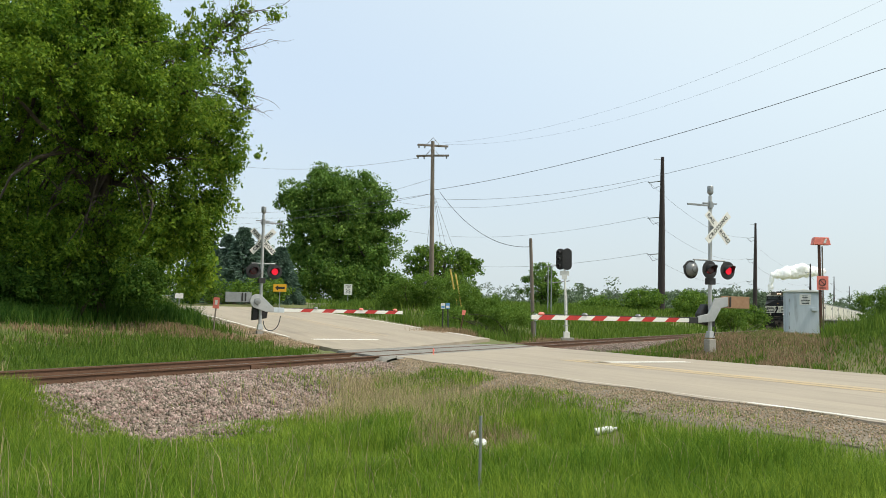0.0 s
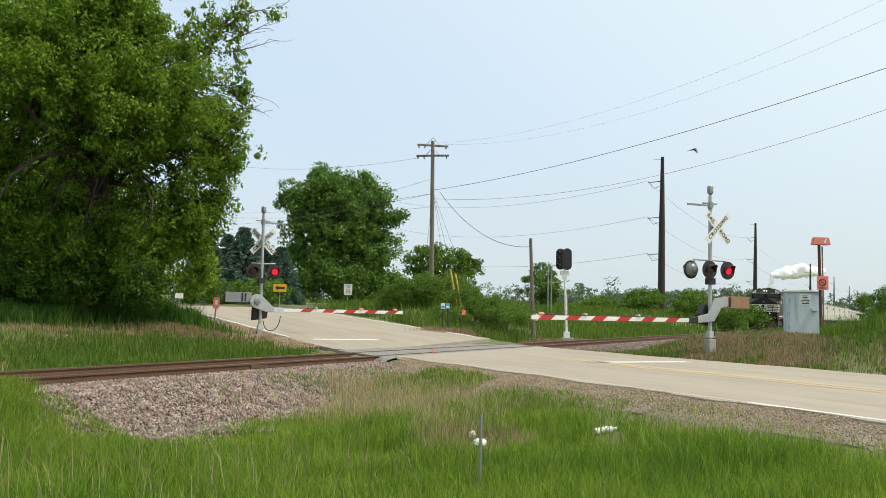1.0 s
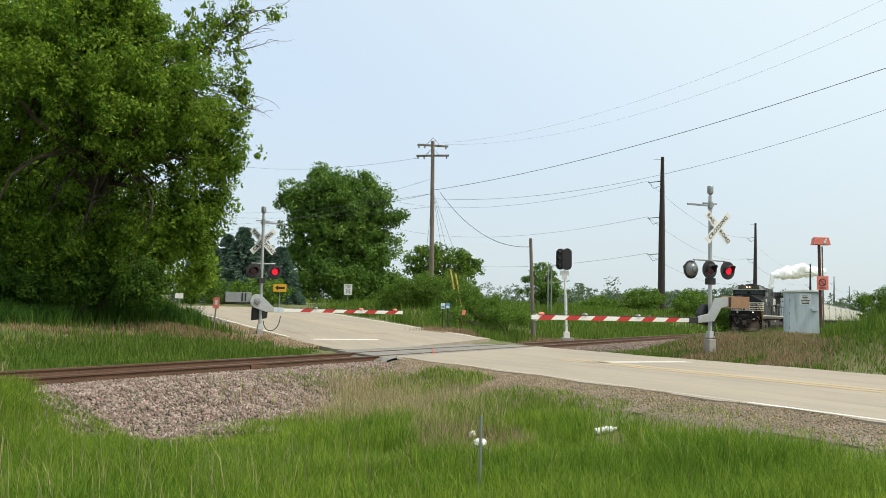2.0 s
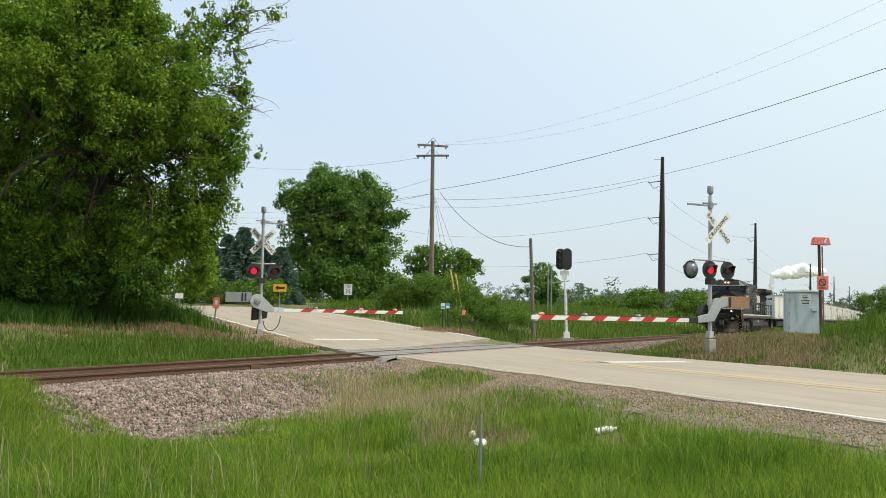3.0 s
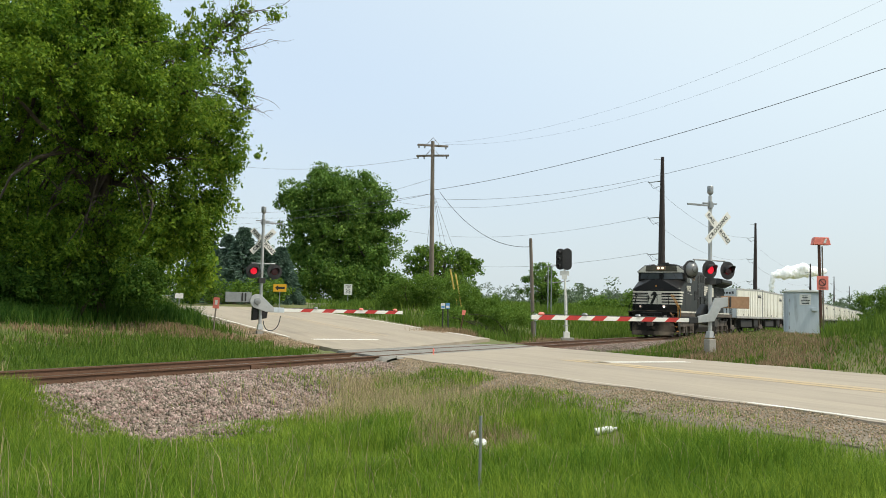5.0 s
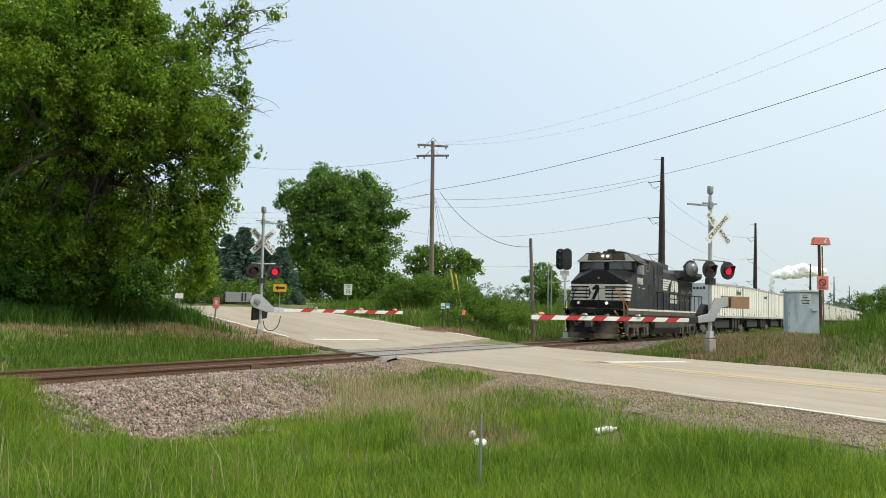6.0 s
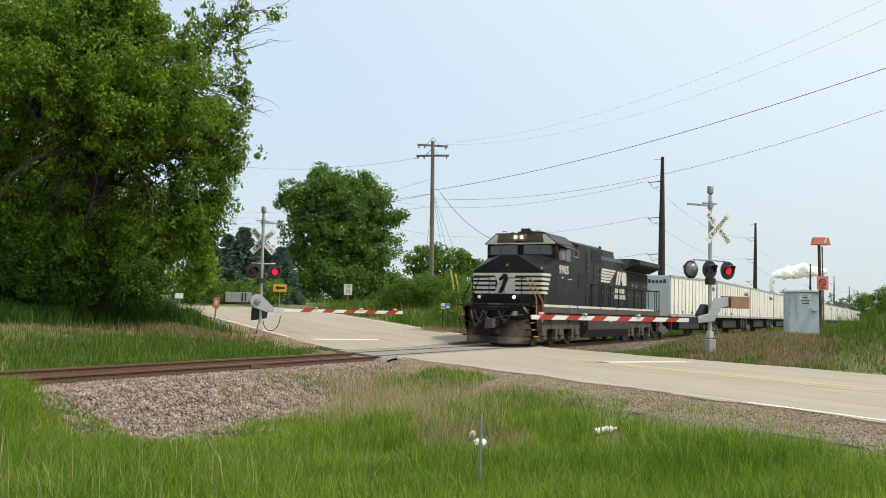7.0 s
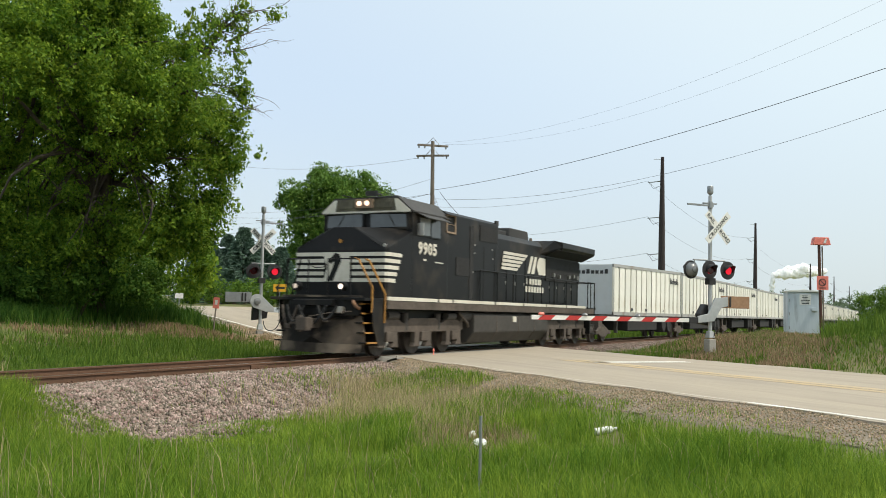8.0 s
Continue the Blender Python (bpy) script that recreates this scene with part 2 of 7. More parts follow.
def wob(x, y, f):
    return np.sin(x * f + 1.3 * np.sin(y * f * 0.7)) * np.cos(y * f * 1.1 + 0.9 * np.sin(x * f * 0.6))


def land_z(x, y):
    """Height of the open ground (arrays or numbers)."""
    x, y = np.asarray(x, dtype=float), np.asarray(y, dtype=float)
    s, n = road_sn(x, y)
    far_l = -0.35 + 1.75 * step01(3.2, 17, y) + 1.0 * step01(30, 90, y)
    far_r = -0.30 + 1.75 * step01(4.0, 14, y) + 1.1 * step01(25, 130, x) * step01(6, 40, y) + 0.7 * step01(40, 120, y)
    near_r = -0.45 + 0.85 * step01(-3.2, -7.5, y) + 1.15 * step01(-10.5, -17, y)
    near_l = -0.72 + 0.37 * step01(-9, -14, y)
    right = step01(-3, 3, n)
    far = np.where(y > 0, far_l * (1 - right) + far_r * right, near_l * (1 - right) + near_r * right)
    far = far + 0.06 * wob(x, y, 0.8) + 0.03 * wob(y, x, 2.1)
    bed = -0.5 + 0 * x
    w = step01(2.2, 3.6, np.abs(y))
    z = bed * (1 - w) + far * w
    # verge falls away from the road
    a = np.abs(n)
    rz = road_z(s) - 0.03
    verge = 1 - step01(HALF + 0.4, HALF + 4.0, a)
    verge = np.where(s > 40, 0, verge)
    z = z * (1 - verge) + (rz - 0.10 * np.clip(a - HALF, 0, 4)) * verge
    keep = (1 - step01(2.0, 3.0, np.abs(y))) * step01(HALF + 0.3, HALF + 1.5, a)
    z = z * (1 - keep) + np.minimum(z, -0.5) * keep
    under = np.where((a < HALF + 0.25) & (s < 36), np.minimum(z, rz - 0.10), z)
    return under


def grid_mesh(name, xs, ys, material):
    X, Y = np.meshgrid(xs, ys, indexing="ij")
    Z = land_z(X, Y)
    nx, ny = len(xs), len(ys)
    v = np.stack([X.ravel(), Y.ravel(), Z.ravel()], 1)
    f = [(i * ny + j, (i + 1) * ny + j, (i + 1) * ny + j + 1, i * ny + j + 1) for i in range(nx - 1) for j in range(ny - 1)]
    me = bpy.data.meshes.new(name)
    me.from_pydata(v.tolist(), [], f)
    me.materials.append(material)
    me.polygons.foreach_set("use_smooth", [True] * len(f))
    return me


xs = np.concatenate([np.linspace(-1800, -60, 12), np.arange(-50, -24, 3), np.arange(-24, 45, 0.4), np.arange(45, 120, 2.5), np.geomspace(122, 3500, 22)])
ys = np.concatenate([-np.geomspace(2500, 45, 14), np.arange(-40, -20, 2.5), np.arange(-18, 22, 0.35), np.arange(22, 60, 1.5), np.geomspace(62, 3500, 24)])
ground = tagged(new("ground", grid_mesh("ground", xs, ys, M_SOIL)), "rough green verge with bare brown patches", "ground", kind="structure")


def strip(s0, s1, n0, n1, dz, step=0.5, nn=2, edge=0.0, zf=None, skew=None):
    """A strip of road surface between two stations and two offsets."""
    g = Geo()
    ss = np.linspace(s0, s1, max(2, int((s1 - s0) / step) + 1))
    rows = []
    for s in ss:
        row = []
        for k in range(nn):
            t = k / (nn - 1)
            n = n0 + (n1 - n0) * t
            if edge and k in (0, nn - 1):
                n += edge * float(wob(s * 1.0, k * 3.0, 1.7)) + 0.4 * edge * float(wob(s, k * 5.0, 6.0))
            # skew: the end that follows the track instead of lying square
            se = s if skew is None else s0 + (s - s0) * (skew(n) - s0) / (s1 - s0) if abs(s1) < abs(s0) else skew(n) + (s - s0) * (s1 - skew(n)) / (s1 - s0)
            x, y = road_xy(se, n)
            row.append((x, y, float((zf or road_z)(se)) + dz))
        rows.append(row)
    g.v = [p for r in rows for p in r]
    g.f = [(i * nn + k, i * nn + k + 1, (i + 1) * nn + k + 1, (i + 1) * nn + k) for i in range(len(rows) - 1) for k in range(nn - 1)]
    g.mi = [0] * len(g.f)
    return g


def solid_strip(name, material, s0, s1, n0, n1, dz, thick, nn=2, edge=0.0, parent=None, skew=None):
    g = strip(s0, s1, n0, n1, dz, nn=nn, edge=edge, skew=skew)
    me = mesh_of(g, name, material)
    bm = bmesh.new()
    bm.from_mesh(me)
    if sum(f.normal.z for f in bm.faces) < 0:
        bmesh.ops.reverse_faces(bm, faces=bm.faces)
    r = bmesh.ops.extrude_face_region(bm, geom=bm.faces[:])
    bmesh.ops.translate(bm, verts=[q for q in r["geom"] if isinstance(q, bmesh.types.BMVert)], vec=(0, 0, -thick))
    bmesh.ops.recalc_face_normals(bm, faces=bm.faces)
    bm.to_mesh(me)
    bm.free()
    ob = new(name, me)
    ob.parent = parent
    return ob


road = tagged(new("road"), "pale worn concrete two-lane road with faded lines", "road", kind="structure")


def on_track(y):
    return lambda n: (y - n * ROAD_N[1]) / ROAD_D[1]


solid_strip("near_pavement", M_ROAD, -42, -1.95, -HALF, HALF, 0.0, 0.16, nn=9, edge=0.12, parent=road, skew=on_track(-1.25))
solid_strip("far_pavement", M_ROAD, 1.95, 35, -HALF, HALF, 0.0, 0.16, nn=9, edge=0.12, parent=road, skew=on_track(1.9))
for ya, yb in ((-1.25, -0.83), (-0.66, 0.66), (0.83, 1.9)):
    xa = [road_xy(on_track(y)(-HALF - 0.4), -HALF - 0.4)[0] for y in (ya, yb)]
    xb = [road_xy(on_track(y)(HALF + 0.3), HALF + 0.3)[0] for y in (ya, yb)]
    for k in range(5):
        t0, t1 = k / 5, (k + 1) / 5 - 0.004
        q = [(xa[0] + (xb[0] - xa[0]) * t0, ya), (xa[0] + (xb[0] - xa[0]) * t1, ya), (xa[1] + (xb[1] - xa[1]) * t1, yb), (xa[1] + (xb[1] - xa[1]) * t0, yb)]
        part("crossing_panel", Geo().prism(q, "z", -0.16, -0.014), M_ASPHALT, road, "grey crossing panel between the rails", bevel=0.01)
solid_strip("side_road", M_ROAD, 30, 37, -70, -HALF - 0.2, 0.02, 0.14, nn=3, parent=road)
for nm, s0, s1, n0, n1, mt in (("edge_line", -42, -18.5, -4.42, -4.28, M_WHITE_PAINT), ("faded_edge_line", -18.5, -8.5, -4.38, -4.30, M_FAINT_PAINT), ("edge_line", 6.0, 35, -4.36, -4.24, M_WHITE_PAINT),
                               ("edge_line", 7.0, 35, 4.24, 4.36, M_WHITE_PAINT),
                               ("centre_line", -42, -7.0, -0.40, -0.04, M_YELLOW_PAINT), ("centre_line", -42, -7.0, 0.04, 0.40, M_YELLOW_PAINT),
                               ("centre_line", 7.0, 35, -0.33, -0.07, M_FADED_YELLOW), ("centre_line", 7.0, 35, 0.07, 0.33, M_FADED_YELLOW),
                               ("stop_line", -8.45, -7.95, -0.15, 3.2, M_WHITE_PAINT), ("stop_line", 4.5, 4.95, -3.75, -1.05, M_WHITE_PAINT)):
    part(nm, strip(s0, s1, n0, n1, 0.005), mt, road)

# broken asphalt lip where the road edge meets the ballast
lip = Geo()
lr = []
for i, s in enumerate(np.linspace(-6.0, 2.2, 34)):
    row = []
    for k, n in enumerate(np.linspace(-HALF - 0.75, -HALF + 0.12, 6)):
        x, y = road_xy(s, n + 0.1 * float(wob(s * 2, k, 3.0)))
        row.append((x, y, -0.02 + (-0.20 if k == 0 else -0.07 if k == 1 else 0.0) + 0.035 * float(wob(s * 3, k * 1.7, 2.5)) * (k < 5) - 0.02 * (k == 5)))
    lr.append(row)
lip.v = [q for r in lr for q in r]
lip.f = [(i * 6 + k, i * 6 + k + 1, (i + 1) * 6 + k + 1, (i + 1) * 6 + k) for i in range(33) for k in range(5) if lr[i][k][1] < -1.2]
lip.mi = [0] * len(lip.f)
part("broken_edge", lip, M_ASPHALT, road, "broken dark asphalt edge")


# gravel shoulders
def shoulder_z(x, y):
    s, n = road_sn(x, y)
    a = np.abs(n) - HALF
    w = step01(0.1, 0.9, a)
    return (road_z(s) - 0.018 - 0.085 * np.clip(a, 0, 3)) * (1 - w) + (land_z(x, y) + 0.02) * w


for nm, s0, s1, n0, n1 in (("gravel_shoulder", -42, -2.6, -HALF - 1.5, -HALF + 0.05), ("gravel_shoulder", -42, -3.0, HALF - 0.05, HALF + 0.6), ("gravel_shoulder", 2.0, 35, -HALF - 1.1, -HALF + 0.05)):
    g = strip(s0, s1, n0, n1, 0, nn=7, edge=0.25)
    g.v = [(x, y, shoulder_z(x, y) - (0.08 if (i % 7 == 0) == (n0 < 0 and n0 < n1) and i % 7 in (0, 6) else 0)) for i, (x, y, z) in enumerate(g.v)]
    tagged(part(nm, g, M_GRAVEL), "loose grey-brown gravel along the road edge", "gravel shoulder", kind="structure")

# ---------------------------------------------------------------- railway track
track = tagged(new("railway_track"), "single railway track with rusty rails on stone ballast", "railway track", kind="structure")
TX0, TX1 = -60, 1400
for side in (-0.7525, 0.7525):
    prof = [(-0.07, -0.171), (0.07, -0.171), (0.07, -0.158), (0.012, -0.135), (0.010, -0.045), (0.036, -0.034), (0.036, -0.004), (0.026, 0.0), (-0.026, 0.0), (-0.036, -0.004), (-0.036, -0.034), (-0.010, -0.045), (-0.012, -0.135), (-0.07, -0.158)]
    rail = part("rail", Geo().prism([(a + side, b) for a, b in prof], "x", TX0, TX1), M_RAIL, track)
    part("rail_head", Geo().box(TX0, TX1, side - 0.028, side + 0.028, -0.001, 0.0025), M_RAILTOP, rail, "bright worn running surface")
prof = [(-4.6, -0.95), (-3.6, -0.68), (-2.2, -0.24), (-1.75, -0.185), (1.75, -0.185), (2.3, -0.25), (3.4, -0.62), (3.4, -1.2), (-4.6, -1.2)]
g = Geo()
bx = np.concatenate([np.linspace(TX0, -14, 20), np.linspace(-13.5, 3.0, 60)])
bx2 = np.concatenate([np.linspace(14.0, 60, 80), np.linspace(62, 1400, 60)])
for seg in (bx, bx2):
    i0 = len(g.v)
    for x in seg:
        for y, z in prof:
            g.v.append((x, y, z + (0.035 * float(wob(x, y * 2, 2.3)) if -1.2 < z < -0.19 else 0)))
    npf = len(prof)
    fs = [(i0 + i * npf + k, i0 + i * npf + (k + 1) % npf, i0 + (i + 1) * npf + (k + 1) % npf, i0 + (i + 1) * npf + k) for i in range(len(seg) - 1) for k in range(npf)]
    fs += [tuple(i0 + k for k in range(npf)), tuple(i0 + (len(seg) - 1) * npf + k for k in range(npf))]
    g.f += fs
    g.mi += [0] * len(fs)
part("ballast_bed", g, M_BALLAST, track)

rng = np.random.default_rng(7)


def profile_z(y):
    return np.interp(y, [p[0] for p in prof[:7]], [p[1] for p in prof[:7]])


def stones(n, x0, x1, y0, y1, smin, smax, zf=None, keep=None):
    """Angular stones strewn over the ballast profile."""
    base = np.array([(1, 0, 0), (0, 1, 0), (-1, 0, 0), (0, -1, 0), (0, 0, 1), (0, 0, -1)], dtype=float)
    tri = np.array([(0, 1, 4), (1, 2, 4), (2, 3, 4), (3, 0, 4), (1, 0, 5), (2, 1, 5), (3, 2, 5), (0, 3, 5)])
    x, y = rng.uniform(x0, x1, n), rng.uniform(y0, y1, n)
    if keep is not None:
        ok = rng.random(n) < keep(x, y)
        x, y = x[ok], y[ok]
        n = len(x)
    z = (profile_z(y) if zf is None else zf(x, y)) + (0.012 + 0.03 * rng.random(n)) * min(1.0, smin / 0.02)
    size = rng.uniform(smin, smax, (n, 1, 1))
    v = base[None] * (1 + 0.5 * (rng.random((n, 6, 3)) - 0.5)) * rng.uniform(0.65, 1.25, (n, 1, 3)) + 0.35 * (rng.random((n, 6, 3)) - 0.5)
    a = rng.uniform(0, 6.28, n)
    c, s_ = np.cos(a)[:, None], np.sin(a)[:, None]
    vx, vy = v[:, :, 0] * c - v[:, :, 1] * s_, v[:, :, 0] * s_ + v[:, :, 1] * c
    b = rng.uniform(-0.9, 0.9, n)[:, None]
    vz = v[:, :, 2] * np.cos(b) + vx * np.sin(b)
    vx = vx * np.cos(b) - v[:, :, 2] * np.sin(b)
    v = np.stack([vx, vy, vz], 2) * size + np.stack([x, y, z], 1)[:, None, :]
    me = bpy.data.meshes.new("ballast_stones")
    vv = v.reshape(-1, 3)
    ff = (tri[None] + 6 * np.arange(n)[:, None, None]).reshape(-1, 3)
    me.vertices.add(len(vv))
    me.vertices.foreach_set("co", vv.astype(np.float32).ravel())
    me.loops.add(ff.size)
    me.loops.foreach_set("vertex_index", ff.astype(np.int32).ravel())
    me.polygons.add(len(ff))
    me.polygons.foreach_set("loop_start", np.arange(0, ff.size, 3, dtype=np.int32))
    me.update(calc_edges=True)
    me.materials.append(M_STONE)
    return me


def bare_bed(x, y):
    return step01(-10.1, -9.1, x - 0.2 * (y + 0.4) + 0.3 * wob(y, x, 1.7))


for x0, x1, cnt, y0, y1 in ((-11.5, 2.6, 46000, -4.5, -0.9), (14.5, 45, 9000, -3.8, -0.9), (-14, 4.5, 8000, 0.9, 3.3)):
    st = tagged(new("ballast_stones", stones(cnt, x0, x1, y0, y1, 0.020, 0.046, keep=bare_bed)), "grey and reddish crushed ballast stones", kind="stuff")
    st.parent = track


tagged(new("ballast_stones", stones(3200, -11.0, -7.6, -5.3, -4.1, 0.018, 0.044, lambda x, y: land_z(x, y), lambda x, y: step01(-10.6, -9.8, x - 0.25 * (y + 4)) * step01(-5.3, -4.6, y + 0.3 * wob(x, y, 2.0)))), "grey and reddish crushed ballast stones", kind="stuff").parent = track


def near_shoulder(x, y):
    s, n = road_sn(x, y)
    a = -n - HALF
    return np.clip(step01(-0.25, 0.05, a) * (1 - step01(0.9 + 0.3 * step01(-18, -10, s), 1.5 + 0.7 * step01(-18, -10, s), a)), 0, 1) * np.where(s < -2.5, 1.0, 0.0)


M_PEBBLE = mat("gravel_pebble", (0.40, 0.315, 0.20), (0.255, 0.19, 0.12), 2.0, 30, 0.9, island=0.5)
tagged(new("shoulder_pebbles", stones(170000, -14, 4, -16, -1.8, 0.007, 0.019, lambda x, y: shoulder_z(x, y) - 0.004, near_shoulder)), "loose brown-grey pebbles on the road shoulder", "gravel", kind="stuff")
bpy.data.objects["shoulder_pebbles"].data.materials[0] = M_PEBBLE


def far_shoulder(x, y):
    s, n = road_sn(x, y)
    a = -n - HALF
    return step01(-0.1, 0.1, a) * (1 - step01(0.9, 2.0, a + 0.4 * wob(x, y, 1.4))) * (s > 1.5)


far_pebbles = stones(110000, 3.5, 18, 1.95, 14, 0.010, 0.028, lambda x, y: shoulder_z(x, y) - 0.004, far_shoulder)
far_pebbles.materials[0] = M_PEBBLE
tagged(new("shoulder_pebbles", far_pebbles), "loose brown-grey pebbles beyond the track", "gravel", kind="stuff")


# ---------------------------------------------------------------- grass
LITTER = ((-7.49, -8.50, -0.69), (-6.68, -10.12, -0.46))


def clear_litter(x, y):
    """Flattened grass round the litter and on the camera's side of it."""
    d = np.ones_like(x)
    for c in LITTER:
        u, w = (x - c[0]) * 0.89 + (y - c[1]) * 0.45, (x - c[0]) * 0.45 - (y - c[1]) * 0.89
        d = d * np.where((u > -1.7) & (u < 0.15) & (np.abs(w) < 0.2 + 0.06 * wob(x, y, 5.0)), 0.12, 1.0)
    return d


def trodden(x, y):
    """Short growth at the foot of the ballast and beside the gravel shoulder."""
    foot = step01(-12.6, -11.4, x) * (1 - step01(-7.2, -6.0, x)) * step01(-6.6, -5.6, y) * (1 - step01(-2.0, -1.5, y))
    s, n = road_sn(x, y)
    beside = (1 - step01(1.3, 2.6, -n - HALF + 0.4 * wob(x, y, 1.0))) * (n < 0) * (y < -3.0)
    return np.maximum(foot * step01(-10.4, -9.4, x - 0.22 * (y + 0.4)), 0.85 * beside)


def blades(n, region, hmin, hmax, width, lean=0.35, density=None):
    """Bent grass blades as three-cornered strips; region(n) gives x, y."""
    x, y = region(n)
    if density is not None:
        keep = rng.random(len(x)) < density(x, y)
        x, y = x[keep], y[keep]
    n = len(x)
    bed = np.where((np.abs(y) < 4.6) & ((x < 3) | (x > 14)), profile_z(y), -9.0)
    z = np.maximum(land_z(x, y), bed) - 0.02
    h = rng.uniform(hmin, hmax, n) * (1 - 0.6 * trodden(x, y)) * (0.55 + 0.8 * (0.5 + 0.3 * wob(x, y, 1.9) + 0.2 * wob(y, x, 4.7)))
    a = rng.uniform(0, 6.28, n)
    ln = rng.uniform(0.05, lean, n) * h
    b = rng.uniform(0, 6.28, n)
    w = width * rng.uniform(0.6, 1.3, n)
    dx, dy = np.cos(a) * w, np.sin(a) * w
    lx, ly = np.cos(b) * ln, np.sin(b) * ln
    p = np.stack([x, y, z], 1)
    side = np.stack([dx, dy, 0 * dx], 1)
    mid = p + np.stack([lx * 0.35, ly * 0.35, h * 0.58], 1)
    tip = p + np.stack([lx, ly, h * (1 - 0.25 * (ln / h))], 1)
    quad = np.stack([p - side, p + side, mid + side * 0.75, mid - side * 0.75], 1)
    tri = np.stack([mid - side * 0.75, mid + side * 0.75, tip], 1)
    return quad, tri


def blade_mesh(name, sets, material):
    q = np.concatenate([s[0] for s in sets]).reshape(-1, 3)
    t = np.concatenate([s[1] for s in sets]).reshape(-1, 3)
    nq, nt = len(q) // 4, len(t) // 3
    # join the tip to its blade so that each blade is one island
    verts = np.concatenate([q, t.reshape(-1, 3, 3)[:, 2, :]])
    me = bpy.data.meshes.new(name)
    me.vertices.add(len(verts))
    me.vertices.foreach_set("co", verts.astype(np.float32).ravel())
    k = np.arange(nq, dtype=np.int32) * 4
    quads = np.stack([k, k + 1, k + 2, k + 3], 1)
    tris = np.stack([k + 3, k + 2, 4 * nq + np.arange(nt, dtype=np.int32)], 1)
    loops = np.concatenate([quads.ravel(), tris.ravel()])
    me.loops.add(len(loops))
    me.loops.foreach_set("vertex_index", loops.astype(np.int32))
    me.polygons.add(nq + nt)
    me.polygons.foreach_set("loop_start", np.concatenate([np.arange(nq) * 4, nq * 4 + np.arange(nt) * 3]).astype(np.int32))
    me.update(calc_edges=True)
    me.materials.append(material)
    return me


def rect(x0, x1, y0, y1):
    return lambda n: (rng.uniform(x0, x1, n), rng.uniform(y0, y1, n))


def off_road(x, y, gap=0.3):
    s, n = road_sn(x, y)
    return np.where((np.abs(n) < HALF + gap) & (s < 36), 0.0, 1.0) * np.where(np.abs(y) < 1.7, 0.0, 1.0)


def ballast_left(x, y):
    """Where the bare ballast gives way to grass along the track."""
    return -8.95 + 0.22 * (y + 0.4) + 0.2 * wob(y, x, 1.7)


def front_density(x, y):
    s, n = road_sn(x, y)
    d = off_road(x, y, 0.72 + 0.42 * step01(-18, -10, s) + 0.35 * wob(x, y, 1.1))
    left = ballast_left(x, y)
    stone = step01(-4.75, -4.25, y + 0.25 * wob(x, y, 1.3)) * (1 - step01(-5.0, -2.6, x + 0.5 * wob(x, y, 2.0))) * step01(left - 0.3, left + 0.3, x)      # bare ballast slope
    stone = np.maximum(stone, step01(-2.6, -1.9, y) * step01(left - 0.3, left + 0.3, x))
    return d * (1 - 0.97 * stone) * (0.45 + 0.55 * (wob(x, y, 0.9) > -0.3)) * clear_litter(x, y)


def verge(x, y):
    """1 on the short-grown verge beside the gravel shoulder, 0 in the tall grass."""
    s, n = road_sn(x, y)
    return (1 - step01(1.0, 2.0, -n - HALF + 0.4 * wob(x, y, 0.8)))


def faded_patch(x, y):
    """Patch of faded pinkish grass among the green."""
    u, w = (x + 7.2) * 0.89 + (y + 8.1) * 0.45, (x + 7.2) * 0.45 - (y + 8.1) * 0.89
    return 1 - step01(0.7, 1.15, np.sqrt(((u + 0.3) / 2.0) ** 2 + (w / 0.95) ** 2) + 0.2 * wob(x, y, 2.2))


def dry_zone(x, y):
    """Strip of dead grass between ballast and road."""
    return np.clip(step01(-7.5, -5, x) * (1 - step01(-1.8, 0.2, x)) * step01(-9.0, -6.5, y) * (1 - step01(-3.3, -2.3, y)) * (0.3 + 0.5 * (wob(x, y, 1.2) > -0.2)), 0, 1)


def dense(x, y):
    """1 in the thick grass before the track, fading out unevenly round it."""
    w = 0.8 * wob(x, y, 0.9)
    return step01(-18.5, -15.5, x + w) * step01(-16.5, -13.8, y + w)


def clump_at(cx, cy, r):
    return lambda x, y: 1 - step01(0.4, 1.0, np.hypot(x - cx, y - cy) / r + 0.25 * wob(x, y, 2.4))


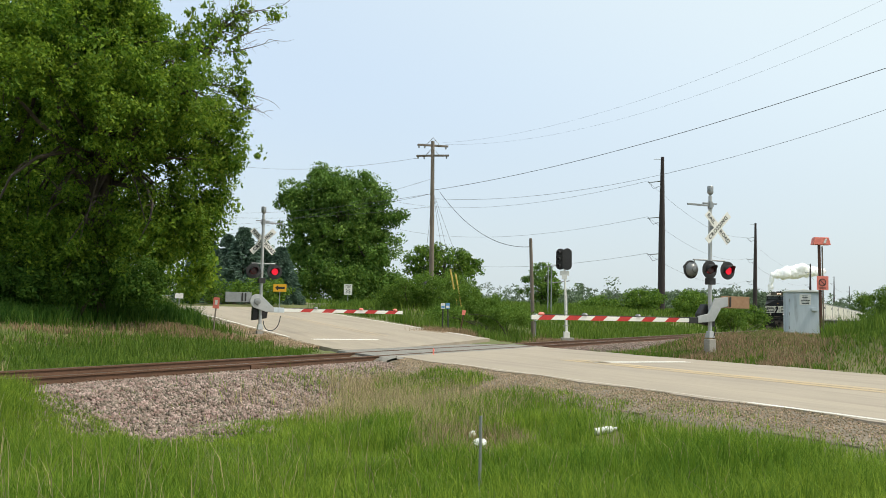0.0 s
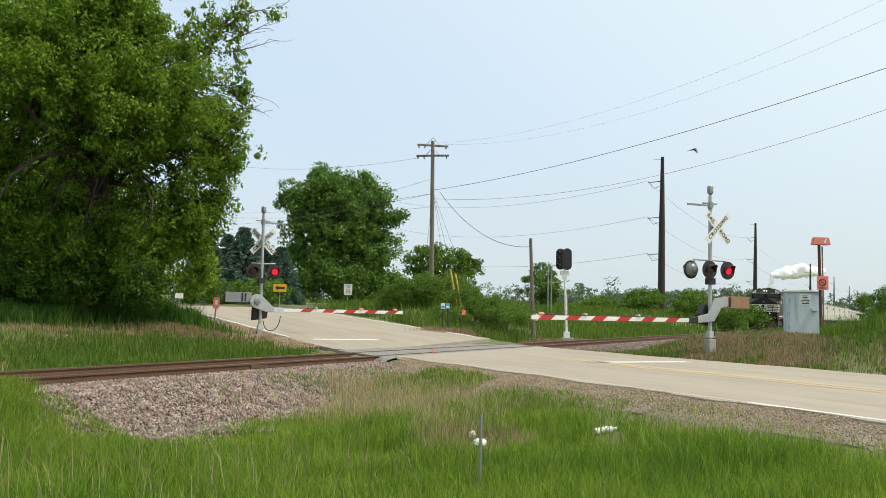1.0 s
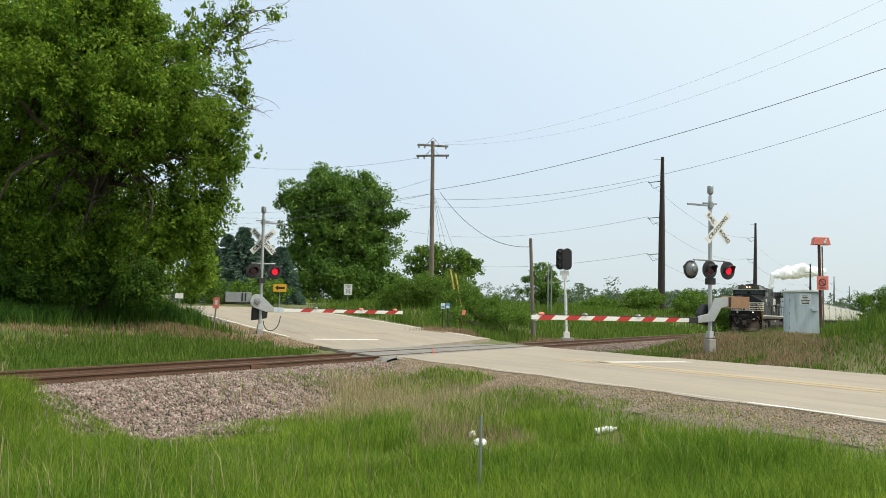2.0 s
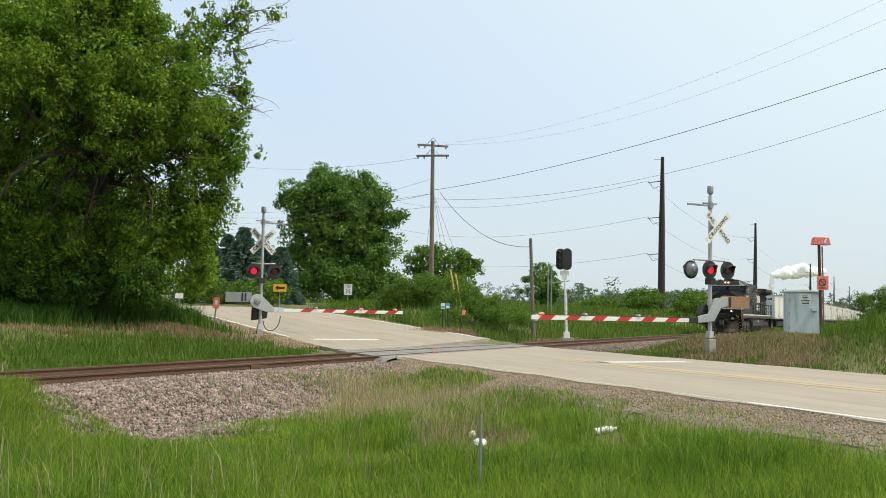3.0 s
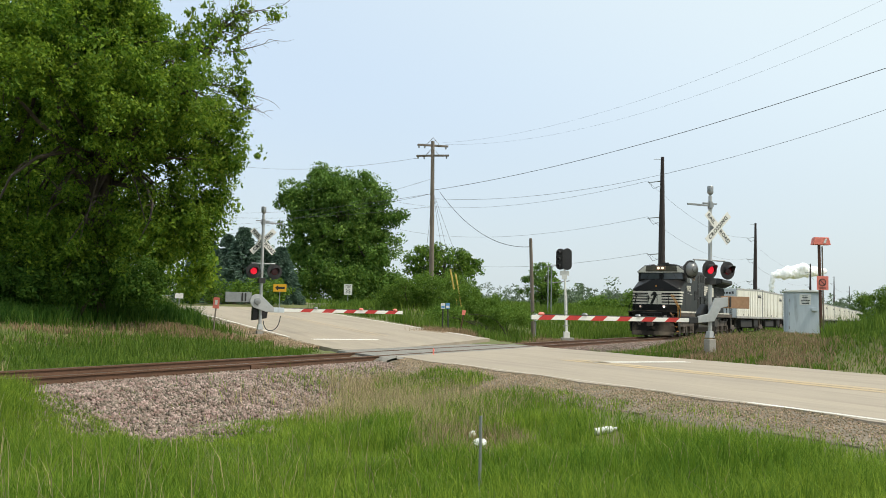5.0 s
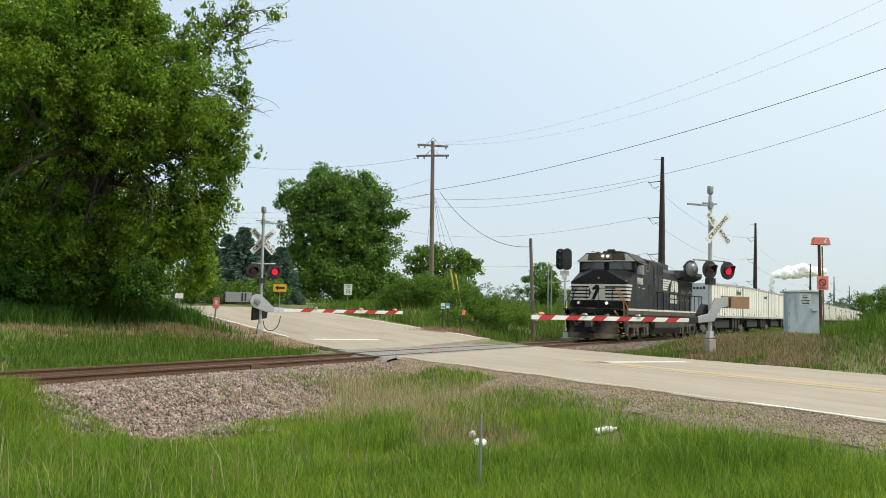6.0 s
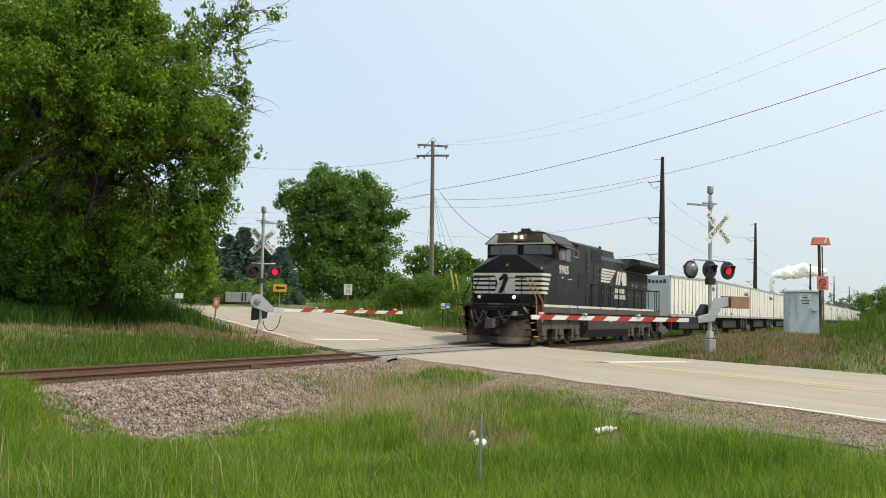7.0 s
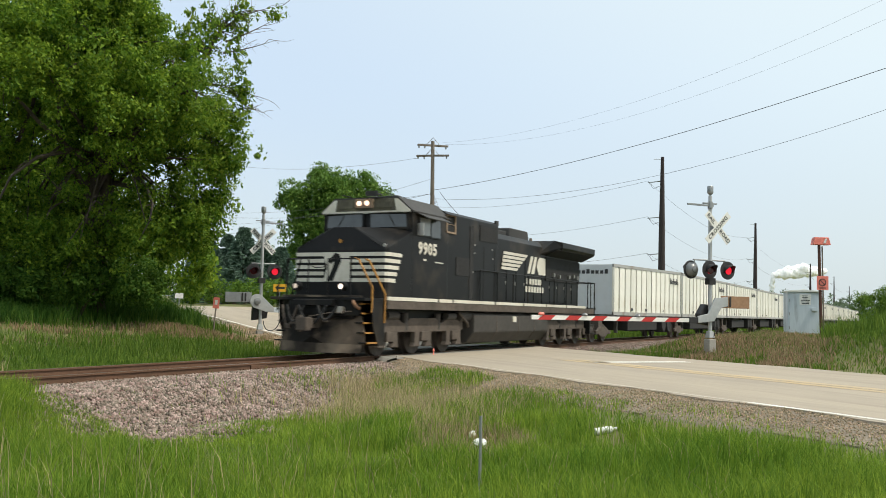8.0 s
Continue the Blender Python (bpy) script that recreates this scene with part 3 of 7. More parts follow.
tagged(new("foreground_grass", blade_mesh("foreground_grass", [
    blades(30000, rect(-13.5, -8.2, -5.2, -1.05), 0.20, 0.42, 0.0055, 0.7, lambda x, y: 1 - step01(ballast_left(x, y) - 0.35, ballast_left(x, y) + 0.15, x)),
    blades(14000, rect(-3.0, 1.4, -7.4, -3.4), 0.22, 0.46, 0.006, 0.6, lambda x, y: clump_at(-0.9, -5.3, 1.9)(x, y) * off_road(x, y, 0.7)),
    blades(12000, rect(-7.5, -3.0, -10.2, -6.4), 0.16, 0.36, 0.006, 0.6, lambda x, y: clump_at(-4.6, -8.4, 2.3)(x, y) * off_road(x, y, 0.9) * clear_litter(x, y)),
    blades(235000, rect(-18.5, -3, -16.5, -2), 0.18, 0.46, 0.0055, 0.7, lambda x, y: dense(x, y) * front_density(x, y) * (1 - 0.75 * step01(-8.5, -5, x)) * (1 - 0.75 * dry_zone(x, y)) * (1 - 0.85 * verge(x, y)) * (1 - 0.88 * faded_patch(x, y))),
    blades(16000, rect(-14, 3, -16, -2.5), 0.05, 0.13, 0.006, 0.8, lambda x, y: 0.5 * near_shoulder(x, y) * (wob(x, y, 1.6) > 0.0) * off_road(x, y, 0.25)),
    blades(90000, rect(-34, -6, -30, -1.8), 0.15, 0.45, 0.008, 0.7, lambda x, y: 0.75 * off_road(x, y, 1.2) * (0.4 + 0.6 * (wob(x, y, 0.5) > -0.4)) * (1 - dense(x, y) * (x < -3)) * (1 - step01(14, 20, np.hypot(x + 18, y + 13)))),
    blades(90000, rect(-9, 4, -15, -1.6), 0.08, 0.24, 0.006, 0.6, lambda x, y: front_density(x, y) * (1 - 0.7 * dry_zone(x, y)) * (1 - 0.8 * faded_patch(x, y)))], M_GRASS)),
    "long fresh green grass beside the track", "grass", kind="stuff")
tagged(new("dry_grass", blade_mesh("dry_grass", [
    blades(42000, rect(-7.5, 1, -9.5, -1.6), 0.18, 0.55, 0.0045, 0.6, lambda x, y: front_density(x, y) * dry_zone(x, y) + 0.12 * dry_zone(x, y) * off_road(x, y, 0.8)),
    blades(7000, rect(-17, -5, -13, -4), 0.2, 0.5, 0.004, 0.6, lambda x, y: 0.25 * front_density(x, y)),
    blades(110, rect(-16.0, -11.5, -9.5, -4.5), 0.45, 1.0, 0.0045, 0.4),
    blades(700, rect(-16, -8, -9, -3), 0.35, 0.8, 0.004, 0.6, lambda x, y: 0.5 * front_density(x, y)),
    blades(1800, rect(-9, -5, 3.0, 6), 0.4, 0.8, 0.008, 0.3, lambda x, y: 0.5 * (x < -6.2))], M_STRAW)),
    "dead straw-coloured grass stalks", "dry grass", kind="stuff")


def bank_density(x, y):
    s, n = road_sn(x, y)
    return off_road(x, y, 0.9 + 0.4 * ((n < 0) & (y > 0))) * (0.3 + 0.7 * (wob(x, y, 0.7) > -0.45)) * np.where(y > 0, step01(3.1, 4.3, y + 0.3 * wob(x, y, 1.3)), 1.0)


def low_bank(x, y):
    """Low, half bare growth at the foot of the bank."""
    return (1 - step01(9.4, 10.8, y + 0.6 * wob(x, y, 0.6))) * (1 - step01(7, 10, x)) * np.where(y > 0, 1.0, 0.0) * (0.25 + 0.75 * (wob(x, y, 0.45) > -0.5))


def weed_zone(x, y):
    return np.clip((step01(7.0, 8.0, y) * (1 - step01(9.5, 11.0, y))) * (wob(x, y, 0.55) > -0.1) * step01(-7, -4, x) * 0.5 + (y < 0) * (x > 5) * step01(-13.0, -11.0, y) * (1 - 0.75 * step01(-7.6, -6.2, y)) * (1 - step01(30, 38, x)) * (0.15 + 0.75 * (wob(x, y, 0.9) > -0.1)), 0, 1)


M_FADED = mat("faded_grass", (0.40, 0.29, 0.19), (0.31, 0.25, 0.13), 0.8, 6, 0.85, island=0.3, translucent=0.3)
tagged(new("faded_grass", blade_mesh("faded_grass", [
    blades(26000, rect(-10.5, -4.5, -10.5, -5.8), 0.10, 0.30, 0.0045, 0.6, lambda x, y: faded_patch(x, y) * clear_litter(x, y))], M_FADED)),
    "patch of faded pinkish-brown grass", "dry grass", kind="stuff")


def shade_toned_zone(x, y):
    """Rank growth on the upper bank before the wood, coloured dark for its shade."""
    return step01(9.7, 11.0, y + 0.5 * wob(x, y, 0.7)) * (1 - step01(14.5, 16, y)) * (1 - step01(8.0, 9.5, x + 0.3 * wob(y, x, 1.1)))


tagged(new("bank_grass", blade_mesh("bank_grass", [
    blades(40000, rect(3, 16, -22, -5.5), 0.08, 0.24, 0.012, 0.5, lambda x, y: off_road(x, y, 0.75) * (0.4 + 0.6 * (wob(x, y, 1.1) > -0.3)) * (1 - 0.8 * weed_zone(x, y))),
    blades(70000, rect(-12, 26, 2.6, 20), 0.22, 0.6, 0.012, 0.5, lambda x, y: bank_density(x, y) * (1 - 0.75 * weed_zone(x, y)) * (1 - 0.85 * low_bank(x, y)) * (1 - 0.7 * shade_toned_zone(x, y))),
    blades(64000, rect(-12, 12, 2.6, 12), 0.10, 0.30, 0.011, 0.6, lambda x, y: off_road(x, y, 1.0 + 0.4 * wob(x, y, 1.2)) * step01(2.6, 3.3, y) * np.where(y < 8.5, 1.0, 0.6) * (1 - 0.75 * step01(8.6, 9.4, y + 0.22 * x))),
    blades(60000, rect(20, 75, 3.2, 24), 0.3, 0.8, 0.019, 0.5, bank_density),
    blades(42000, rect(75, 220, 4, 60), 0.4, 0.9, 0.055, 0.5, bank_density),
    blades(55000, rect(9, 40, -16, -3.2), 0.12, 0.32, 0.011, 0.5, lambda x, y: bank_density(x, y) * (1 - 0.8 * weed_zone(x, y))),
    blades(60000, rect(7, 34, -14, -4.5), 0.07, 0.2, 0.010, 0.6, lambda x, y: off_road(x, y, 0.5) * (0.35 + 0.65 * (wob(x, y, 0.8) > -0.2)) * (1 - 0.6 * weed_zone(x, y))),
    blades(60000, rect(12, 60, -24, -11.5), 0.4, 0.9, 0.015, 0.45, bank_density),
    blades(20000, rect(40, 110, -12, -3.5), 0.3, 0.6, 0.03, 0.5, bank_density)], M_GRASS_DARK)),
    "tall dark green grass on the far banks", "grass", kind="stuff")
# these blades carry the wood's shade in their colour
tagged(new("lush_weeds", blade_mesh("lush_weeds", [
    blades(90000, rect(-14, 9, 9, 16), 0.35, 0.85, 0.014, 0.6, lambda x, y: shade_toned_zone(x, y) * off_road(x, y, 0.9))], M_SHADE_WEED)),
    "rank weeds on the bank, tree shade put into their dark green", "weeds", kind="stuff")
tagged(new("brown_weeds", blade_mesh("brown_weeds", [
    blades(32000, rect(-12, 26, 2.8, 12), 0.08, 0.26, 0.013, 0.6, lambda x, y: off_road(x, y, 0.6) * weed_zone(x, y)),
    blades(9000, rect(3.5, 14, 2.2, 12), 0.06, 0.2, 0.010, 0.8, lambda x, y: far_shoulder(x, y) * (wob(x, y, 1.5) > -0.1)),
    blades(34000, rect(-4, 9, 7.2, 11.2), 0.08, 0.28, 0.013, 0.8, lambda x, y: off_road(x, y, 0.6) * step01(8.8, 9.6, y + 0.22 * x + 0.5 * wob(x, y, 0.8)) * step01(-2.0, 2.0, x) * (1 - step01(10.3, 11.0, y + 0.1 * x)) * (0.12 + 0.88 * step01(-0.1, 0.35, wob(x, y, 0.9) + 0.4 * wob(y, x, 2.3)))),
    blades(7000, rect(17.5, 22, 3.6, 7.0), 0.12, 0.4, 0.012, 0.6, clump_at(19.8, 5.3, 1.9)),
    blades(22000, rect(22, 34, 2.6, 6), 0.12, 0.3, 0.016, 0.6, lambda x, y: off_road(x, y, 0.6) * 0.8),
    blades(80000, rect(5, 38, -13, -5), 0.12, 0.32, 0.011, 0.6, lambda x, y: off_road(x, y, 0.6) * weed_zone(x, y))], M_REDWEED)),
    "low reddish-brown weeds beside the track", "weeds", kind="stuff")


# ---------------------------------------------------------------- trees
def leaf_cloud(centres, radii, per, size, squash=0.8, droop=0.25, fill=0.12):
    """Leaves on many small clumps: folded four-cornered leaves."""
    centres, radii = np.asarray(centres, float), np.asarray(radii, float)
    n = len(centres) * per
    c = np.repeat(centres, per, 0)
    r = np.repeat(radii, per)[:, None]
    d = rng.normal(size=(n, 3))
    d /= np.linalg.norm(d, axis=1)[:, None]
    rad = (fill + (1 - fill) * rng.random((n, 1)) ** 0.5)
    p = c + d * r * rad * np.array([1, 1, squash])
    nrm = 0.6 * d + rng.normal(size=(n, 3)) * 0.75 + np.array([0, 0, 0.6])
    nrm /= np.linalg.norm(nrm, axis=1)[:, None]
    t = np.cross(nrm, rng.normal(size=(n, 3)))
    t /= np.linalg.norm(t, axis=1)[:, None]
    t[:, 2] -= droop
    b = np.cross(nrm, t)
    s = size * rng.uniform(0.6, 1.35, (n, 1))
    quad = np.stack([p - t * s * 0.75, p + b * s * 0.42 + nrm * s * 0.1, p + t * s * 0.85, p - b * s * 0.42 + nrm * s * 0.1], 1)
    return quad


def clumps_in(blobs, n, rmin, rmax, shell=0.55, rough=0.35):
    """Clump centres near the surface of a union of ellipsoids (centre, radii)."""
    vol = np.array([b[1][0] * b[1][1] * b[1][2] for b in blobs]) ** 0.67
    which = rng.choice(len(blobs), n, p=vol / vol.sum())
    d = rng.normal(size=(n, 3))
    d /= np.linalg.norm(d, axis=1)[:, None]
    c = np.array([b[0] for b in blobs])[which]
    r = np.array([b[1] for b in blobs])[which]
    k = shell + (1 - shell) * rng.random((n, 1)) + rough * (rng.random((n, 1)) - 0.6) * (rng.random((n, 1)) < 0.4)
    return c + d * r * k, rng.uniform(rmin, rmax, n)


def limb(g, a, b, r0, r1, n=6, bend=0.12):
    a, b = Vector(a), Vector(b)
    ln = (b - a).length
    pts, rr = [], []
    off = Vector(rng.normal(size=3)) * ln * bend
    for i in range(6):
        t = i / 5
        pts.append(a.lerp(b, t) + off * math.sin(math.pi * t) + Vector((0, 0, ln * 0.08 * math.sin(math.pi * t))))
        rr.append(r0 + (r1 - r0) * t)
    g.tube(pts, rr, n)
    return pts


def tree(name, base, blobs, clumps, per, leaf, rmin, rmax, trunk_r, leaf_mat, label, category="tree", group="", trunk_h=0.3, limbs=26, shell=0.55, squash=0.8, bare=None, trunks=1, rough=0.35, airy=None):
    root = thing(name, pose(0, 0, 0), label, category, group)
    cs, rs = clumps_in(blobs, clumps, rmin, rmax, shell, rough)
    ok = cs[:, 2] > base[2] + 0.25
    cs, rs = cs[ok], rs[ok]
    g = Geo()
    top = max(b[0][2] + b[1][2] for b in blobs)
    mid = np.mean([b[0] for b in blobs], 0)
    for k in range(trunks):
        bx, by = base[0] + 0.5 * k * (-1) ** k, base[1] + 0.35 * k
        fork = Vector((bx + 0.12 * (mid[0] - bx), by + 0.12 * (mid[1] - by), base[2] + (top - base[2]) * trunk_h))
        peak = Vector((bx + 0.7 * (mid[0] - bx), by + 0.7 * (mid[1] - by), base[2] + (top - base[2]) * 0.88))
        g.tube([(bx, by, base[2] - 0.3), (bx, by, base[2] + 0.2), fork, fork.lerp(peak, 0.5), peak], [trunk_r * 1.5, trunk_r * 1.1, trunk_r * 0.85, trunk_r * 0.5, trunk_r * 0.1], 10)
        for i in rng.choice(len(cs), min(limbs, len(cs)), replace=False):
            t = rng.uniform(0.0, 0.8)
            a = fork.lerp(peak, t)
            pts = limb(g, a, cs[i], trunk_r * 0.42 * (1 - 0.6 * t), 0.012)
            for q in range(2):
                e = pts[3 + q] + Vector(rng.normal(size=3)) * 0.5
                limb(g, pts[3 + q], e, trunk_r * 0.1, 0.006, 4)
    if airy:
        # thin outer boughs with small tufts of leaves and sky between them
        blobs_, count, starts = airy
        ac, ar = clumps_in(blobs_, count, 0.10, 0.26, 0.15, 0.3)
        for i in range(count):
            a = min((Vector(q) for q in starts), key=lambda q: (q - Vector(ac[i]) + Vector((0, 0, 0.5))).length)
            if i % 8 == 0:
                pts = limb(g, a, ac[i], 0.026, 0.006, 5, 0.10)
                for q in range(2):
                    limb(g, pts[2 + q], pts[2 + q] + Vector(rng.normal(size=3)) * 0.45 + Vector((0.1, -0.2, 0.15)), 0.012, 0.003, 4)
        for a, b in zip(starts[:-1], starts[1:]):
            limb(g, a, b, 0.07, 0.05, 6, 0.05)
    part("trunk", g, M_BARK, root, smooth=True)
    quads = leaf_cloud(cs, rs, per, leaf, squash)
    if airy:
        quads = np.concatenate([quads, leaf_cloud(ac, ar, 15, leaf * 1.05, 0.9, 0.4)])
    crown = new("crown", fast_mesh("crown", quads, 4, leaf_mat))
    crown.parent = root
    if bare:
        for a, b in bare:
            g = Geo()
            pts = limb(g, a, b, 0.035, 0.006, 5, 0.08)
            for q in range(7):
                st_ = pts[1 + q % 5]
                d = (Vector(b) - Vector(a)).normalized() + Vector(rng.normal(size=3)) * 0.45
                limb(g, st_, st_ + d * rng.uniform(0.3, 0.9), 0.012, 0.003, 4)
            part("bare_branch", g, M_TWIG, root, "leafless grey twigs")
    return root


tree("broadleaf_tree", (4.13, 11.49, 1.14), [((3.48, 11.77, 7.96), (3.6, 3.8, 4.2)), ((4.87, 9.11, 7.03), (2.6, 2.6, 3.4)), ((2.49, 13.34, 10.69), (3.4, 3.4, 3.0)), ((3.9, 11.4, 10.6), (2.2, 2.2, 2.4)), ((5.3, 9.60, 8.0), (1.2, 1.2, 1.5)), ((6.2, 8.25, 7.4), (1.0, 1.1, 1.2)), ((6.45, 7.90, 6.70), (0.75, 0.7, 0.7)), ((6.30, 8.30, 5.9), (1.0, 0.9, 1.0)), ((6.2, 8.60, 5.0), (1.1, 1.0, 1.0)), ((6.15, 8.75, 4.2), (1.1, 1.0, 0.8)), ((4.21, 13.15, 4.07), (3.4, 3.0, 2.0)), ((5.82, 9.85, 4.35), (2.0, 1.9, 1.7)), ((2.47, 11.15, 3.11), (2.2, 1.8, 1.3)), ((3.77, 9.65, 3.6), (1.9, 1.8, 1.2)), ((1.32, 12.24, 3.79), (1.8, 1.6, 1.4)), ((6.0, 9.31, 3.55), (1.3, 1.2, 0.9)), ((3.0, 7.2, 8.2), (2.1, 1.7, 2.0)), ((1.0, 8.1, 7.8), (2.3, 1.7, 2.2)), ((-1.2, 9.3, 8.8), (2.3, 1.9, 2.4)), ((2.6, 8.7, 10.8), (1.7, 1.5, 1.6)), ((1.5, 9.0, 11.0), (2.6, 2.0, 1.8)), ((6.2, 8.1, 8.2), (0.6, 0.7, 0.8))],
     2200, 100, 0.078, 0.22, 0.56, 0.26, M_LEAF_A, "large bright green broadleaf tree over the grassy bank", group="roadside trees", trunks=2, limbs=40, shell=0.2,
     airy=([((6.0, 8.3, 11.3), (1.0, 1.3, 1.3)), ((6.45, 7.45, 11.7), (0.6, 0.7, 0.7)), ((6.45, 7.5, 10.3), (0.5, 0.6, 0.9)), ((6.50, 7.45, 9.0), (0.45, 0.55, 0.9)), ((6.55, 7.5, 7.8), (0.4, 0.45, 0.8)), ((6.6, 7.3, 8.6), (0.4, 0.4, 1.6)), ((6.95, 6.9, 6.8), (0.35, 0.4, 0.3)), ((6.95, 6.3, 11.9), (0.3, 0.4, 0.4)), ((5.6, 9.2, 10.6), (1.1, 1.2, 1.4)), ((6.4, 8.0, 6.0), (0.6, 0.5, 1.6)), ((6.3, 8.2, 4.6), (0.7, 0.6, 1.0))], 430,
           [(5.55, 9.3, 8.2), (5.75, 8.9, 9.3), (5.9, 8.5, 10.3), (6.1, 8.1, 11.2)]),
     bare=[((6.2, 8.0, 10.4), (7.00, 6.30, 10.9)), ((6.1, 8.1, 11.2), (7.10, 6.10, 12.19)), ((6.3, 7.9, 8.0), (7.05, 6.78, 8.30)), ((6.1, 8.1, 11.2), (6.51, 7.20, 12.78)), ((6.2, 7.9, 10.8), (6.95, 6.5, 11.6)), ((6.3, 7.8, 9.0), (6.95, 6.85, 8.75))])
tree("broadleaf_tree", (1.03, 13.28, 0.79), [((0.54, 13.03, 8.97), (2.4, 2.4, 4.0)), ((0.44, 13.73, 5.61), (2.0, 2.0, 2.5)), ((1.98, 13.28, 3.10), (1.6, 1.5, 1.1))],
     320, 100, 0.09, 0.28, 0.6, 0.2, M_LEAF_A, "bright green broadleaf tree at the wood's edge", group="roadside trees")
tree("broadleaf_tree", (14.77, 19.33, 1.29), [((14.33, 19.80, 4.03), (3.6, 3.4, 2.6)), ((16.27, 18.27, 3.30), (2.0, 1.8, 1.6)), ((12.63, 23.27, 3.67), (4.0, 3.4, 2.6)), ((11.12, 25.71, 7.75), (5, 4.4, 6)), ((14.29, 23.55, 9.57), (5, 4.4, 5)), ((14.63, 22.21, 13.92), (4, 4, 4))],
     620, 90, 0.15, 0.4, 0.8, 0.16, M_LEAF_A, "shaded green tree behind the bank", group="roadside trees")
tree("maple_tree", (60.77, 37.04, 1.76), [((59.92, 37.47, 10.29), (4.2, 4.6, 4.6)), ((58.45, 40.27, 11.36), (2.8, 2.8, 3.4)), ((61.22, 34.64, 11.78), (2.6, 2.6, 3.0)), ((59.58, 37.69, 13.42), (2.6, 2.6, 2.0)), ((58.77, 40.32, 6.81), (3.0, 3.2, 3.2)), ((61.64, 34.42, 7.52), (2.9, 3.0, 3.2)), ((59.44, 36.98, 5.12), (4.6, 4.6, 2.0)), ((62.44, 32.34, 10.70), (1.2, 1.5, 0.6)), ((57.89, 40.28, 3.92), (2.6, 2.6, 1.6)), ((61.02, 33.95, 4.07), (2.8, 2.8, 1.7)), ((57.43, 42.15, 12.46), (1.2, 1.2, 1.8)), ((56.76, 40.46, 2.75), (2.2, 2.2, 1.2)), ((58.97, 35.95, 3.14), (3.6, 3.2, 1.2)), ((61.81, 32.44, 3.54), (2.0, 2.0, 1.6)), ((58.85, 38.95, 14.81), (1.1, 1.2, 1.1)), ((60.79, 35.12, 14.34), (1.2, 1.2, 1.3))],
     1250, 95, 0.17, 0.40, 0.95, 0.40, M_LEAF_B, "broad dark green maple tree beyond the road", shell=0.35, limbs=30, squash=1.0, rough=0.55)
tree("ash_tree", (46.35, 18.76, 1.81), [((46.15, 18.73, 4.70), (2.4, 2.6, 1.9)), ((45.35, 20.32, 4.88), (1.3, 1.3, 1.5)), ((46.93, 17.13, 4.96), (1.2, 1.4, 1.0))],
     170, 80, 0.12, 0.3, 0.6, 0.18, M_LEAF_C, "small light green tree behind the wooden pole")
tree("round_tree", (64.89, 17.48, 1.87), [((64.67, 17.60, 4.02), (1.9, 2.0, 2.0)), ((65.19, 16.64, 3.51), (1.0, 1.0, 1.2))], 90, 80, 0.14, 0.3, 0.6, 0.15, M_LEAF_B, "small dark rounded tree in the meadow")


def bush(base, blobs, clumps, per, leaf, m=M_LEAF_C, label="dense green roadside bush", rmin=0.25, rmax=0.55):
    root = thing("bush", pose(0, 0, 0), label, "bush", "roadside bushes")
    cs, rs = clumps_in(blobs, clumps, rmin, rmax, 0.5)
    cs[:, 2] = np.maximum(cs[:, 2], land_z(cs[:, 0], cs[:, 1]) + 0.1)
    g = Geo()
    for i in range(8):
        limb(g, (base[0], base[1], float(land_z(base[0], base[1])) - 0.1), cs[i], 0.035, 0.01)
    part("stem", g, M_BARK, root)
    crown = new("foliage", fast_mesh("foliage", leaf_cloud(cs, rs, per, leaf), 4, m))
    crown.parent = root
    return root


bush((31.11, 13.54, 0.95), [((30.93, 13.68, 2.34), (1.5, 1.5, 1.1)), ((31.54, 12.43, 2.54), (1.5, 1.5, 1.1)), ((30.50, 14.62, 1.79), (0.9, 0.9, 0.8))], 170, 170, 0.055)
bush((30.91, 9.42, 1.04), [((30.70, 9.71, 1.87), (1.8, 1.7, 1.0)), ((30.56, 7.81, 1.47), (1.6, 1.5, 0.8)), ((33.93, 12.04, 2.98), (1.6, 1.5, 0.7))], 190, 170, 0.055, label="tall weeds and brush on the hummock")
bush((28.25, 5.78, 0.94), [((28.24, 5.77, 1.10), (1.5, 1.4, 0.6)), ((26.71, 8.86, 1.03), (1.6, 1.3, 0.5))], 130, 150, 0.045, label="leafy weeds on the slope")
bush((99.37, 15.60, 2.37), [((98.97, 16.23, 3.44), (4.5, 3.0, 1.3)), ((96.49, 10.01, 3.12), (4.0, 2.5, 1.2)), ((96.46, 21.41, 2.59), (4.0, 3.0, 0.8))], 240, 80, 0.16, label="scrub along the railway", rmin=0.4, rmax=0.9)
bush((78.34, 1.74, 1.47), [((78.07, 2.25, 1.74), (2.4, 1.8, 1.5)), ((84.32, 0.96, 1.52), (1.6, 1.6, 1.2))], 110, 80, 0.13, label="scrub beside the track", rmin=0.4, rmax=0.8)
bush((46.08, -12.18, 1.58), [((46.06, -12.25, 2.31), (1.2, 1.4, 1.0)), ((46.64, -13.48, 2.70), (1.4, 1.5, 1.3))], 120, 90, 0.075, label="light green bush at the field edge")
bush((37.53, 32.03, 1.67), [((36.70, 33.57, 2.50), (2.6, 2.2, 1.1)), ((38.43, 30.08, 2.58), (2.6, 2.2, 1.0)), ((34.18, 34.13, 2.63), (1.6, 1.6, 1.3))], 160, 80, 0.11, label="bush row beyond the road")
